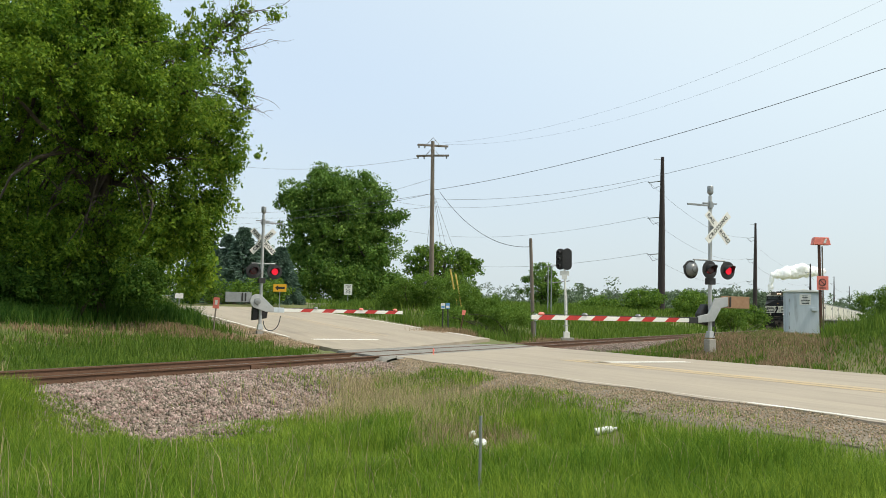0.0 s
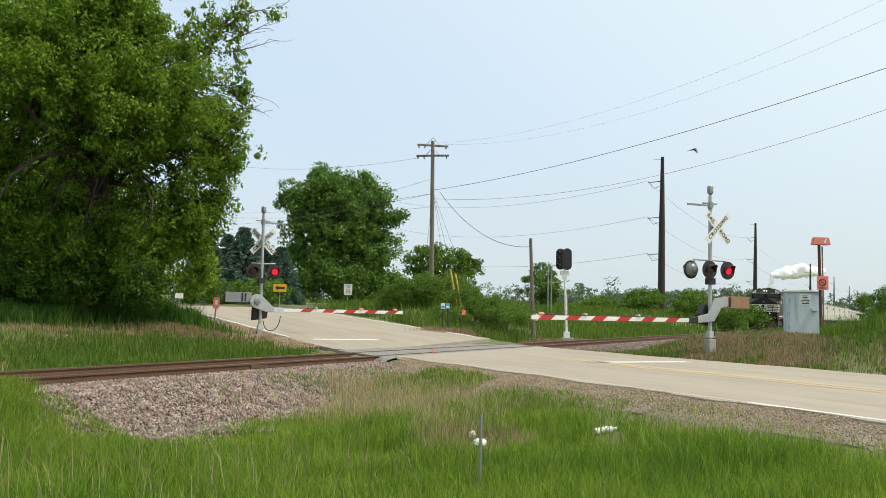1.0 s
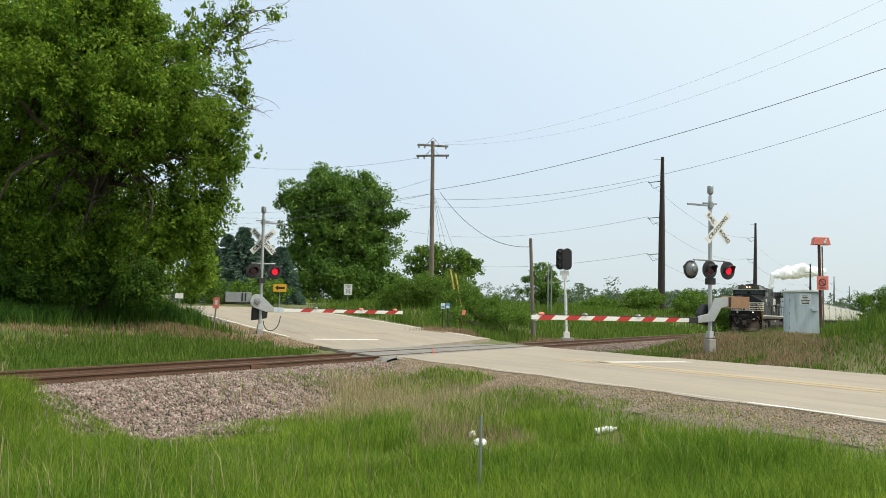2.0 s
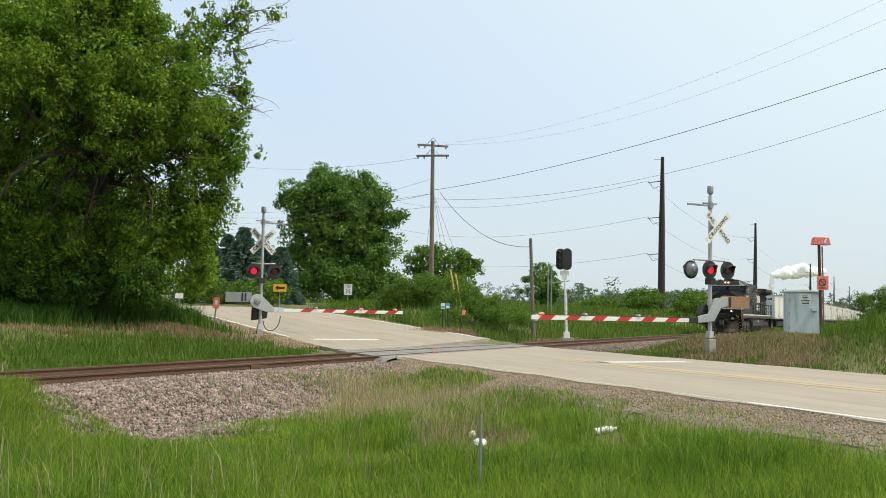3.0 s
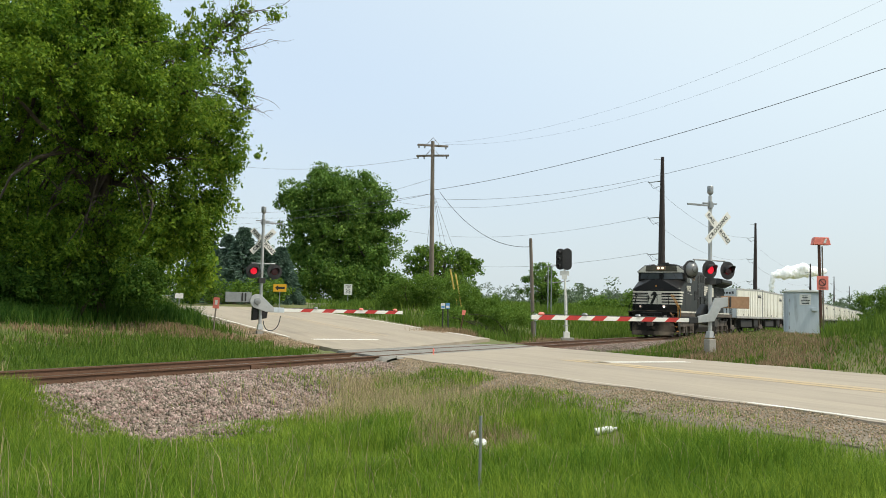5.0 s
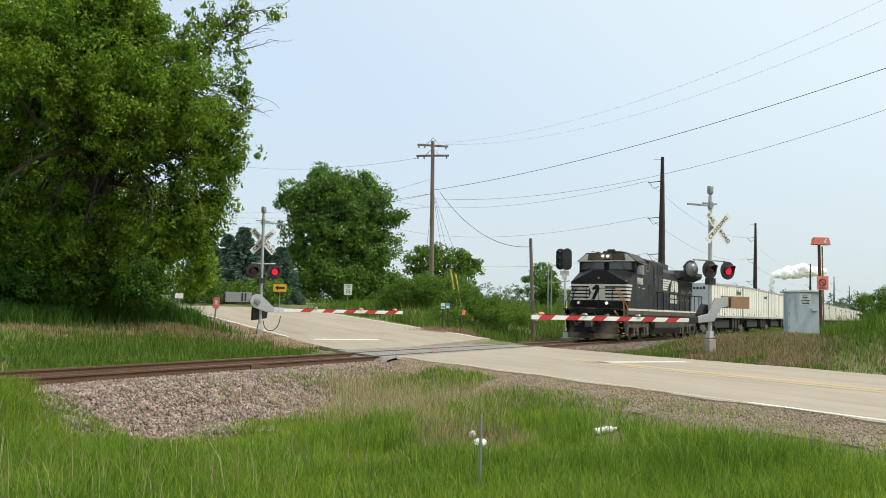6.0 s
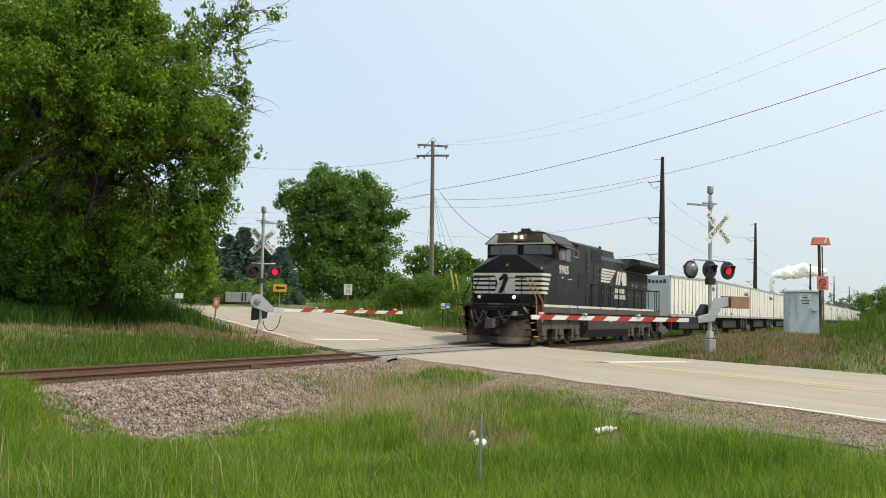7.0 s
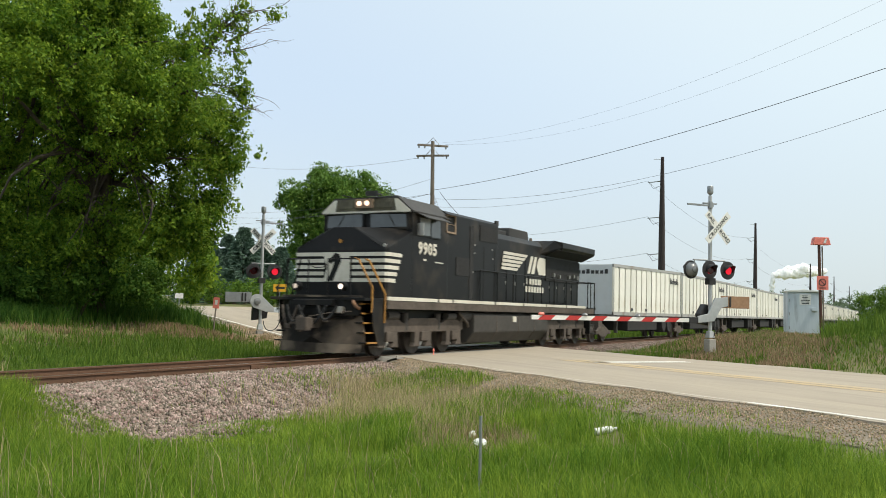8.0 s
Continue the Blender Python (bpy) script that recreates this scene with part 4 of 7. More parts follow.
# both undergrowth bushes get their gloom from the darkened leaf colour
bush((2.48, 10.67, 1.42), [((2.50, 10.9, 1.97), (2.0, 1.2, 0.8)), ((1.18, 11.8, 1.92), (1.8, 1.2, 0.9)), ((4.2, 9.9, 1.85), (1.5, 1.0, 0.6))], 240, 110, 0.07, M_LEAF_SHADE, "undergrowth at the foot of the trees, coloured dark for shade")
bush((6.65, 17.61, 1.64), [((6.26, 18.21, 2.88), (2.0, 1.6, 1.3)), ((8.02, 16.96, 2.50), (2.0, 1.6, 1.0)), ((9.82, 15.61, 2.47), (2.0, 1.6, 0.9))], 200, 100, 0.07, M_LEAF_SHADE, "undergrowth below the trees, shade put into its leaf colour")


def spruce(base, h, r):
    root = thing("spruce_tree", pose(*base), "dark blue-green spruce tree beyond the road", "tree", "spruce trees")
    part("trunk", Geo().cyl((0, 0, -0.3), (0, 0, h * 0.95), 0.14, 0.02, 8), M_BARK, root)
    quads = []
    for k in range(30):
        z = h * (0.06 + 0.92 * k / 30)
        rr = r * (1 - k / 31) ** 0.85
        for j in range(14):
            a = rng.uniform(0, 6.28)
            m = 44
            t = rng.random(m) ** 0.6
            px = np.cos(a) * rr * t + rng.normal(size=m) * 0.07
            py = np.sin(a) * rr * t + rng.normal(size=m) * 0.07
            pz = z - 0.28 * rr * t + rng.normal(size=m) * 0.05 + 0.1 * rr * t * t
            p = np.stack([px, py, pz], 1)
            d = np.array([np.cos(a), np.sin(a), -0.3]) + rng.normal(size=(m, 3)) * 0.5
            d /= np.linalg.norm(d, axis=1)[:, None]
            w = np.cross(d, rng.normal(size=(m, 3)))
            w /= np.linalg.norm(w, axis=1)[:, None]
            quads.append(np.stack([p - w * 0.04, p + w * 0.04, p + w * 0.02 + d * 0.24, p - w * 0.02 + d * 0.24], 1))
    crown = new("crown", fast_mesh("crown", np.concatenate(quads), 4, M_NEEDLE))
    crown.parent = root


for p_, h_, r_ in (((44.11, 36.81, 1.73), 6.6, 2.7), ((46.02, 41.98, 1.69), 5.6, 2.6), ((49.70, 39.05, 1.80), 6.0, 2.4), ((49.87, 43.23, 1.74), 6.6, 2.6), ((49.5, 36.8, 1.75), 5.2, 2.3), ((42.6, 40.2, 1.70), 5.4, 2.4)):
    spruce(p_, h_, r_)


def far_wood(name, x0, y0, x1, y1, n, hmin, hmax, label, z0=2.0):
    """A far belt of trees, as one sheet of leaf clumps; haze is in the leaf colour."""
    t = rng.random(n)
    x, y = x0 + (x1 - x0) * t + rng.normal(size=n) * 6, y0 + (y1 - y0) * t + rng.normal(size=n) * 6
    tall = hmin + (hmax - hmin) * (0.5 + 0.5 * np.sin(t * 37 + 2 * np.sin(t * 90))) * rng.uniform(0.7, 1.0, n)
    cs = np.stack([x, y, z0 + tall * rng.random(n) ** 0.6], 1)
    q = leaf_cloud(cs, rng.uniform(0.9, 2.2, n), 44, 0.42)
    tagged(new(name, fast_mesh(name, q, 4, M_LEAF_FAR_HAZE)), label, "trees", kind="stuff")


far_wood("far_trees", 330, 190, 520, 20, 1500, 5, 13, "distant belt of trees, haze put into the leaf colour")
far_wood("far_trees", 420, 15, 900, -60, 900, 4, 11, "distant belt of trees, haze put into the leaf colour")
far_wood("far_trees", 120, 330, 330, 190, 1100, 6, 14, "distant belt of trees, haze put into the leaf colour")
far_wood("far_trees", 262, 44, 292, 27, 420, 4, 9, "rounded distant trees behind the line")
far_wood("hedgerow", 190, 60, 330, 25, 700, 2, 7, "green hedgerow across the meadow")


# ---------------------------------------------------------------- train
SPEED = 12.11          # metres a second, towards -x
M_BLACK = mat("black_engine_paint", (0.006, 0.006, 0.0065), (0.010, 0.0095, 0.009), 0.8, 9, 0.45, third=(0.036, 0.029, 0.022), third_at=0.61, third_scale=0.9, spec=0.2)
M_BLACKROOF = mat("sooty_roof", (0.028, 0.027, 0.026), (0.048, 0.045, 0.041), 0.8, 9, 0.7)
M_NOSE_WHITE = mat("white_stripe_paint", (0.70, 0.67, 0.58), (0.58, 0.53, 0.44), 1.5, 9, 0.5)
M_UNDER = mat("dusty_running_gear", (0.055, 0.044, 0.035), (0.115, 0.092, 0.074), 1.2, 8, 0.9, bump=0.3)
M_TANK = mat("grimy_tank", (0.045, 0.042, 0.038), (0.070, 0.064, 0.057), 0.7, 5, 0.75, spec=0.3, third=(0.075, 0.068, 0.06), third_at=0.62, third_scale=0.6)
M_PLOW = mat("dusty_plow", (0.012, 0.011, 0.010), (0.022, 0.019, 0.016), 0.8, 5, 0.85, spec=0.25, third=(0.15, 0.115, 0.085), third_at=0.57, third_scale=0.8)
M_GRAB = mat("yellow_handrail", (0.50, 0.24, 0.045), (0.38, 0.18, 0.04), 2, 9, 0.6)
M_DARKGLASS = mat("cab_glass", (0.05, 0.058, 0.064), (0.075, 0.083, 0.09), 0.6, 3, 0.08, spec=0.8)
M_MESHGRILLE = mat("dark_grille", (0.012, 0.012, 0.012), (0.02, 0.02, 0.02), 2, 60, 0.9, bump=0.6, bump_scale=90)
M_TAN = mat("tan_cab_interior", (0.30, 0.21, 0.14), (0.22, 0.16, 0.11), 2, 8, 0.8)
M_HEADLIGHT = mat("lit_headlight", (0.9, 0.8, 0.7), (0.9, 0.8, 0.7), emit=(1.0, 0.66, 0.45), emit_strength=1.7)
M_DITCH = mat("lit_ditch_light", (0.9, 0.8, 0.75), (0.9, 0.8, 0.75), emit=(1.0, 0.78, 0.62), emit_strength=2.0)
M_DITCH_DIM = mat("dim_ditch_light", (0.7, 0.62, 0.55), (0.7, 0.62, 0.55), rough=0.3, emit=(1.0, 0.7, 0.5), emit_strength=0.25)
M_RUSTY = mat("rusty_bracket", (0.24, 0.12, 0.06), (0.32, 0.19, 0.12), 3, 12, 0.85)
M_ROOFDUST = mat("dusty_roof_front", (0.105, 0.095, 0.062), (0.06, 0.055, 0.042), 1.6, 8, 0.75, third=(0.17, 0.15, 0.10), third_at=0.6, third_scale=1.2)
M_CHROME = mat("lamp_rim", (0.45, 0.42, 0.38), (0.35, 0.33, 0.30), 3, 9, 0.35, metal=0.8)
M_WHEEL = mat("steel_wheel", (0.12, 0.10, 0.085), (0.07, 0.06, 0.05), 4, 12, 0.6, metal=0.4)
M_TRAILER = mat("white_trailer_panel", (0.86, 0.84, 0.75), (0.78, 0.75, 0.66), 0.5, 4, 0.45, per_object=0.07, stretch=(1, 1, 0.35), third=(0.52, 0.44, 0.31), third_at=0.64, third_scale=1.4)
M_TRAILER_FRAME = mat("grey_trailer_frame", (0.40, 0.40, 0.38), (0.32, 0.31, 0.29), 1, 8, 0.6, third=(0.22, 0.15, 0.10), third_at=0.64)
M_TRAILER_NOSE = mat("grey_trailer_nose", (0.66, 0.69, 0.71), (0.60, 0.62, 0.63), 0.7, 4, 0.5)
M_RUBBER = mat("road_tyre", (0.018, 0.018, 0.018), (0.028, 0.027, 0.026), 3, 20, 0.9)
M_INK = mat("dark_lettering", (0.03, 0.03, 0.035), (0.05, 0.05, 0.05), 3, 9, 0.6)

loco = thing("locomotive", pose(0, 0, 0), "black diesel freight locomotive with white nose stripes", "locomotive")
DECK = 1.58

# frame, platform and pilot
part("frame", Geo().box(0.95, 20.9, -1.05, 1.05, 1.02, 1.42).box(0.78, 20.75, -1.5, 1.5, 1.50, DECK), M_BLACK, loco, bevel=0.01)
part("side_sill", Geo().box(1.92, 20.4, -1.53, -1.46, 1.30, 1.52), M_UNDER, loco, bevel=0.008)
part("side_sill", Geo().box(1.92, 20.4, 1.46, 1.53, 1.30, 1.52), M_UNDER, loco, bevel=0.008)
x = 1.93
for w in (3.1, 1.0, 3.3, 2.6, 2.4, 2.4, 2.6):
    part("sill_stripe", Geo().box(x, x + w - 0.12, -1.537, -1.50, 1.535, 1.635), M_NOSE_WHITE, loco, "white reflective sill stripe", bevel=0.004)
    x += w
plow = Geo()
out = [(-1.30, 0.16), (-1.30, 0.62), (-1.20, 1.10), (1.20, 1.10), (1.30, 0.62), (1.30, 0.16), (0.8, 0.12), (-0.8, 0.12)]
fr = [(0.66 + 0.44 * (abs(y) / 1.30) ** 1.5 - 0.10 * (0.6 - z), y, z) for y, z in out]
bk = [(fx + 0.10, y, z) for fx, y, z in fr]
cf, cb = (0.58, 0, 0.55), (0.68, 0, 0.55)
n = len(out)
vs = fr + [cf] + bk + [cb]
fs = [(i, (i + 1) % n, n) for i in range(n)] + [(n + 1 + (i + 1) % n, n + 1 + i, 2 * n + 1) for i in range(n)] + [(i, n + 1 + i, n + 1 + (i + 1) % n, (i + 1) % n) for i in range(n)]
part("snow_plow", plow.add(vs, fs), M_PLOW, loco, "dusty black pilot plow")
M_DUST = mat("caked_dust", (0.022, 0.019, 0.016), (0.06, 0.05, 0.04), 1.1, 6, 0.95, spec=0.2, third=(0.20, 0.16, 0.12), third_at=0.56, third_scale=0.8)
lower = Geo()
cols = [-1.29 + 2.58 * k / 16 for k in range(17)]
for k, y in enumerate(cols):
    for q in range(4):
        z = 0.13 + (0.075 + 0.02 * k / 16) * q
        lower.v.append((0.66 + 0.44 * (abs(y) / 1.30) ** 1.5 - 0.10 * (0.6 - z) - 0.055, y, z))
lower.f = [(k * 4 + q, k * 4 + q + 1, k * 4 + q + 5, k * 4 + q + 4) for k in range(16) for q in range(3)]
lower.mi = [0] * len(lower.f)
part("plow_blade", lower, M_DUST, loco, "dust-caked lower blade of the plow")
part("end_plate", Geo().prism([(0.80, -0.85), (1.02, -1.22), (1.16, -1.22), (1.16, 1.22), (1.02, 1.22), (0.80, 0.85)], "z", 1.10, 1.60), M_BLACK, loco, bevel=0.02)
part("deck_edge", Geo().prism([(0.76, -0.86), (0.98, -1.25), (1.10, -1.25), (1.10, 1.25), (0.98, 1.25), (0.76, 0.86)], "z", 1.575, 1.635), M_DUST, loco, "dusty front edge of the deck", bevel=0.01)
part("anticlimber", Geo().prism([(0.62, 1.36), (0.62, 1.50), (0.80, 1.54), (0.80, 1.32)], "y", -0.62, 0.62), M_BLACK, loco, bevel=0.01)
part("coupler", Geo().box(0.2, 0.95, -0.12, 0.12, 0.76, 1.02).box(0.05, 0.32, -0.2, 0.13, 0.70, 1.05).cyl((0.16, 0.05, 0.66), (0.16, 0.05, 1.10), 0.05), M_UNDER, loco, bevel=0.03)
part("cut_lever", Geo().tube([(0.70, -1.15, 1.22), (0.62, -0.6, 1.18), (0.52, -0.2, 1.10), (0.45, 0.0, 1.06)], 0.018, 6), M_UNDER, loco)
for k, (ya, yb, zz) in enumerate(((-0.78, -0.18, 0.98), (0.25, 0.80, 0.92), (-0.45, 0.42, 0.84), (0.45, 0.95, 0.80))):
    pts = [(0.60 - 0.08 * math.sin(math.pi * t), ya + (yb - ya) * t, 1.36 - (1.36 - zz) * math.sin(math.pi * t)) for t in [i / 9 for i in range(10)]]
    hose = part("air_hose", Geo().tube(pts, 0.034, 6), M_RUBBER if k < 3 else M_UNDER, loco, "rubber brake hose", smooth=True)
    part("gladhand", Geo().box(0.50, 0.60, (ya + yb) / 2 - 0.07, (ya + yb) / 2 + 0.07, zz - 0.06, zz + 0.05), M_UNDER, hose, "dull metal hose coupling", bevel=0.015)
part("valve_box", Geo().box(0.60, 0.78, -0.92, -0.70, 1.16, 1.34), M_CHROME, loco, "pale brake line valve", bevel=0.03)
part("hose_bracket", Geo().tube([(0.84, -1.12, 1.52), (0.74, -1.20, 1.44), (0.78, -1.26, 1.34), (0.90, -1.28, 1.30)], 0.045, 7), M_RUSTY, loco, "rusty hose bracket", smooth=True)
for sy in (-1, 1):
    levels = [(0.40, 1.46), (0.66, 1.40), (0.92, 1.34), (1.17, 1.28), (1.42, 1.22)]
    st = Geo()
    for z, yo in levels:
        st.box(1.02, 1.56, min(sy * yo, sy * (yo - 0.26)), max(sy * yo, sy * (yo - 0.26)), z - 0.02, z + 0.02)
    part("step_well", Geo().box(1.56, 1.88, min(sy * 1.48, sy * 0.9), max(sy * 1.48, sy * 0.9), 0.32, 1.56).box(1.02, 1.6, sy * 0.93 - 0.03, sy * 0.93 + 0.03, 0.30, 1.56)
         .prism([(1.24, 0.86), (1.18, 1.50), (1.60, 1.50), (1.60, 0.34), (1.52, 0.34)], "y", sy * 1.485 - 0.012, sy * 1.485 + 0.012), M_BLACK, loco)
    ladder = part("steps", st, M_BLACK, loco)
    for z, yo in levels:
        part("tread_edge", Geo().box(1.00, 1.54, min(sy * yo, sy * (yo + 0.025)), max(sy * yo, sy * (yo + 0.025)), z - 0.022, z + 0.022), M_GRAB if sy < 0 else M_UNDER, ladder, "worn yellow step edge" if sy < 0 else "")
    for x0, x1, zl, zm in ((1.14, 1.08, 1.20, 1.86), (1.82, 1.62, 0.92, 1.70)):
        part("front_grab_rail", Geo().tube([(x0, sy * 1.50, zl), (x0, sy * 1.51, zl + 0.1), (x0, sy * 1.51, zm), (x1, sy * 1.12, 2.58), (x1 - 0.10, sy * 1.05, 2.62)], 0.026, 8), M_GRAB if sy < 0 else M_BLACK, loco, "yellow grab rail" if sy < 0 else "", smooth=True)
    # front railing
    part("front_railing", Geo().tube([(0.84, sy * 0.31, DECK), (0.84, sy * 0.31, 2.60), (0.86, sy * 1.01, 2.60), (0.98, sy * 1.10, 2.60)], 0.022, 8)
         .tube([(0.86, sy * 1.01, DECK), (0.86, sy * 1.01, 2.60)], 0.024, 8), M_BLACK, loco, smooth=True)
    ditch = part("ditch_light", Geo().lathe([(0.12, 0.14), (0.135, 0.0), (0.13, -0.02), (0.10, -0.02)], 16, facing((0.98, sy * 0.72, 1.87), (0, -1, 0), (0, 0, 1))), M_BLACK, loco)
    part("lens", Geo().lathe([(0.068, 0.0), (0.06, 0.02)], 16, facing((0.835, sy * 0.72, 1.87), (0, -1, 0), (0, 0, 1))), M_DITCH if sy < 0 else M_DITCH_DIM, ditch, "glowing ditch light")
part("front_chain", Geo().tube([(0.84, -0.31, 2.45), (0.84, -0.1, 2.36), (0.84, 0.1, 2.36), (0.84, 0.31, 2.45)], 0.012, 5), M_BLACK, loco)

# nose
lo = [(1.88, -1.44), (1.98, -1.5), (3.32, -1.5), (3.32, 1.5), (1.98, 1.5), (1.88, 1.44)]
vs = [(x, y, DECK) for x, y in lo] + [(x, y, z) for (x, y), z in zip(lo, (2.92, 2.98, 3.50, 3.50, 2.98, 2.92))]
vs += [(2.02, -0.34, 3.56), (3.32, -1.12, 3.60), (3.32, 1.12, 3.60), (2.02, 0.34, 3.56)]
fs = [(i, (i + 1) % 6, 6 + (i + 1) % 6, 6 + i) for i in range(6)] + [(0, 1, 2, 3, 4, 5), (6, 7, 12), (7, 8, 13, 12), (10, 11, 15), (9, 10, 15, 14), (11, 6, 12, 15), (12, 13, 14, 15), (8, 9, 14, 13)]
nose = part("nose", Geo().add(vs, fs), M_BLACK, loco, bevel=0.03)
for i in range(5):
    z = 2.075 + 0.178 * i
    h = 0.052
    xe = 2.36 + 0.088 * i
    for sy in (-1, 1):
        pts = [(1.872, 0.50 if sy > 0 else -0.30), (1.872, sy * 1.445), (1.975, sy * 1.507), (xe, sy * 1.507), (xe - 0.03, sy * 1.48), (2.0, sy * 1.48), (1.90, sy * 1.42), (1.90, 0.50 if sy > 0 else -0.30)]
        part("nose_stripe", Geo().prism(pts, "z", z - h, z + h), M_NOSE_WHITE, nose, "white nose stripe")
part("nose_emblem", Geo().prism([(0.52, 2.03), (0.40, 2.42), (0.56, 2.84), (-0.32, 2.84), (-0.34, 2.03)], "x", 1.867, 1.89), M_NOSE_WHITE, nose, "white nose emblem panel")
part("emblem_shape", Geo().prism([(0.00, 2.78), (0.14, 2.83), (0.36, 2.60), (0.28, 2.52), (0.16, 2.60), (0.20, 2.44), (0.38, 2.05), (0.20, 2.05), (0.04, 2.40), (-0.06, 2.60)], "x", 1.861, 1.88), M_BLACK, nose, "black swept emblem shape")
part("nose_light", Geo().lathe([(0.06, 0.02), (0.05, 0.0)], 10, facing((1.925, 0.02, 3.16), (0, -1, 0), (-0.2, 0, 0.95))), M_GRAB, nose, "small amber nose lamp")
for sy in (-1, 1):
    part("nose_grab", Geo().tube([(1.90, sy * 1.30, 2.99), (1.86, sy * 1.30, 3.02), (1.87, sy * 0.95, 3.19), (1.93, sy * 0.95, 3.20)], 0.012, 5), M_BLACK, nose)
part("shoulder_lamp", Geo().lathe([(0.05, 0.0), (0.04, 0.04)], 10, facing((1.90, -1.42, 3.02), (0, -1, 0), (0, 0, 1))), M_CHROME, nose)

# cab
sec = [(-1.5, DECK), (-1.5, 4.08), (-1.05, 4.47), (1.05, 4.47), (1.5, 4.08), (1.5, DECK)]
cab = part("cab", Geo().prism(sec, "x", 3.30, 5.62), M_BLACK, loco, bevel=0.03)
part("cab_roof", Geo().prism([(-1.56, 4.07), (-1.56, 4.11), (-1.06, 4.52), (1.06, 4.52), (1.56, 4.11), (1.56, 4.07), (1.04, 4.475), (-1.04, 4.475)], "x", 3.20, 5.66), M_BLACKROOF, cab)
part("roof_edge_stripe", Geo().prism([(-1.48, 4.05), (-1.48, 4.12), (-1.06, 4.46), (-0.95, 4.46), (-1.00, 4.15), (1.00, 4.15), (0.95, 4.46), (1.06, 4.46), (1.48, 4.12), (1.48, 4.05)], "x", 3.17, 3.20), M_NOSE_WHITE, cab, "chipped white band round the cab front")
part("headlight_panel", Geo().prism([(-1.02, 4.12), (-0.96, 4.47), (0.96, 4.47), (1.02, 4.12)], "x", 3.16, 3.33), M_ROOFDUST, cab, "dusty olive headlight panel", bevel=0.01)
hl = part("headlight_housing", Geo().box(3.08, 3.18, -0.28, 0.30, 4.20, 4.47), M_TAN, cab, "rusty headlight housing", bevel=0.01)
for sy in (-1, 1):
    part("headlight", Geo().lathe([(0.075, 0.0), (0.07, 0.025)], 16, facing((3.08, 0.03 + sy * 0.13, 4.34), (0, -1, 0), (0, 0, 1))), M_HEADLIGHT, hl, "glowing headlight")
    part("number_board", Geo().box(3.135, 3.17, sy * 0.64 - 0.25, sy * 0.64 + 0.25, 4.20, 4.42), M_ROOFDUST, cab, bevel=0.006)
    wf = part("windshield_frame", Geo().prism([(sy * 0.07, 3.58), (sy * 0.07, 4.10), (sy * 1.40, 4.06), (sy * 1.46, 3.58)], "x", 3.255, 3.31), M_BLACK, cab, bevel=0.01)
    part("windshield", Geo().prism([(sy * 0.14, 3.65), (sy * 0.14, 4.05), (sy * 1.30, 4.01), (sy * 1.35, 3.65)], "x", 3.242, 3.262), M_DARKGLASS, wf, "dark cab glass")
    part("wiper", Geo().cyl((3.235, sy * 0.75, 4.02), (3.235, sy * 0.95, 3.68), 0.012, n=6), M_BLACK, wf)
    part("windshield_brow", Geo().prism([(3.17, 4.05), (3.17, 4.07), (3.31, 4.10), (3.31, 4.08)], "y", sy * 0.1, sy * 1.5), M_BLACKROOF, cab)
part("air_conditioner", Geo().box(4.0, 5.2, -0.45, 0.45, 4.50, 4.66), M_BLACKROOF, cab, "sooty roof air conditioner", bevel=0.04)
part("cab_heater_vent", Geo().box(3.42, 3.62, -0.95, -0.55, 4.50, 4.58), M_BLACKROOF, cab, bevel=0.02)
part("antenna_dome", Geo().lathe([(0.16, 0.0), (0.15, 0.06), (0.09, 0.12), (0.02, 0.14)], 14, Matrix.Translation((4.2, 0.75, 4.51))), M_BLACKROOF, cab, smooth=True)
for k in range(3):
    part("horn", Geo().lathe([(0.02, 0.0), (0.03, 0.25), (0.08, 0.36), (0.09, 0.38)], 12, facing((3.35, -0.45 + 0.13 * k, 4.60), (0, -1, 0), (0, 0, 1))), M_BLACKROOF, cab, smooth=True)
part("roof_seam", Geo().box(3.6, 3.64, -1.06, 1.06, 4.515, 4.54), M_BLACK, cab)
for sy in (-1, 1):
    part("roof_grab", Geo().tube([(3.1, sy * 0.75, 4.5), (3.1, sy * 0.75, 4.6), (3.6, sy * 0.75, 4.6), (3.6, sy * 0.75, 4.5)], 0.014, 6), M_BLACK, cab)
for nm, xa, xb, za, zb, mt in (("side_window", 3.72, 4.35, 3.46, 3.95, M_CHROME), ("side_window", 4.42, 5.02, 3.44, 3.95, M_DARKGLASS)):
    fw = part("window_frame", Geo().box(xa - 0.05, xb + 0.05, -1.522, -1.49, za - 0.05, zb + 0.05), M_BLACK, cab, bevel=0.01)
    part(nm, Geo().box(xa, xb, -1.532, -1.515, za, zb), mt if nm != "side_window" or xa > 4 else mat("sliding_window_glass", (0.20, 0.22, 0.23), (0.26, 0.28, 0.28), 1, 5, 0.2), fw)
part("sun_visor", Geo().prism([(-1.5, 4.06), (-1.5, 4.09), (-1.86, 3.93), (-1.86, 3.90)], "x", 3.55, 5.1), M_BLACKROOF, cab, bevel=0.008)
part("mirror", Geo().box(3.55, 3.60, -1.72, -1.52, 3.42, 3.78), M_CHROME, cab, bevel=0.008)
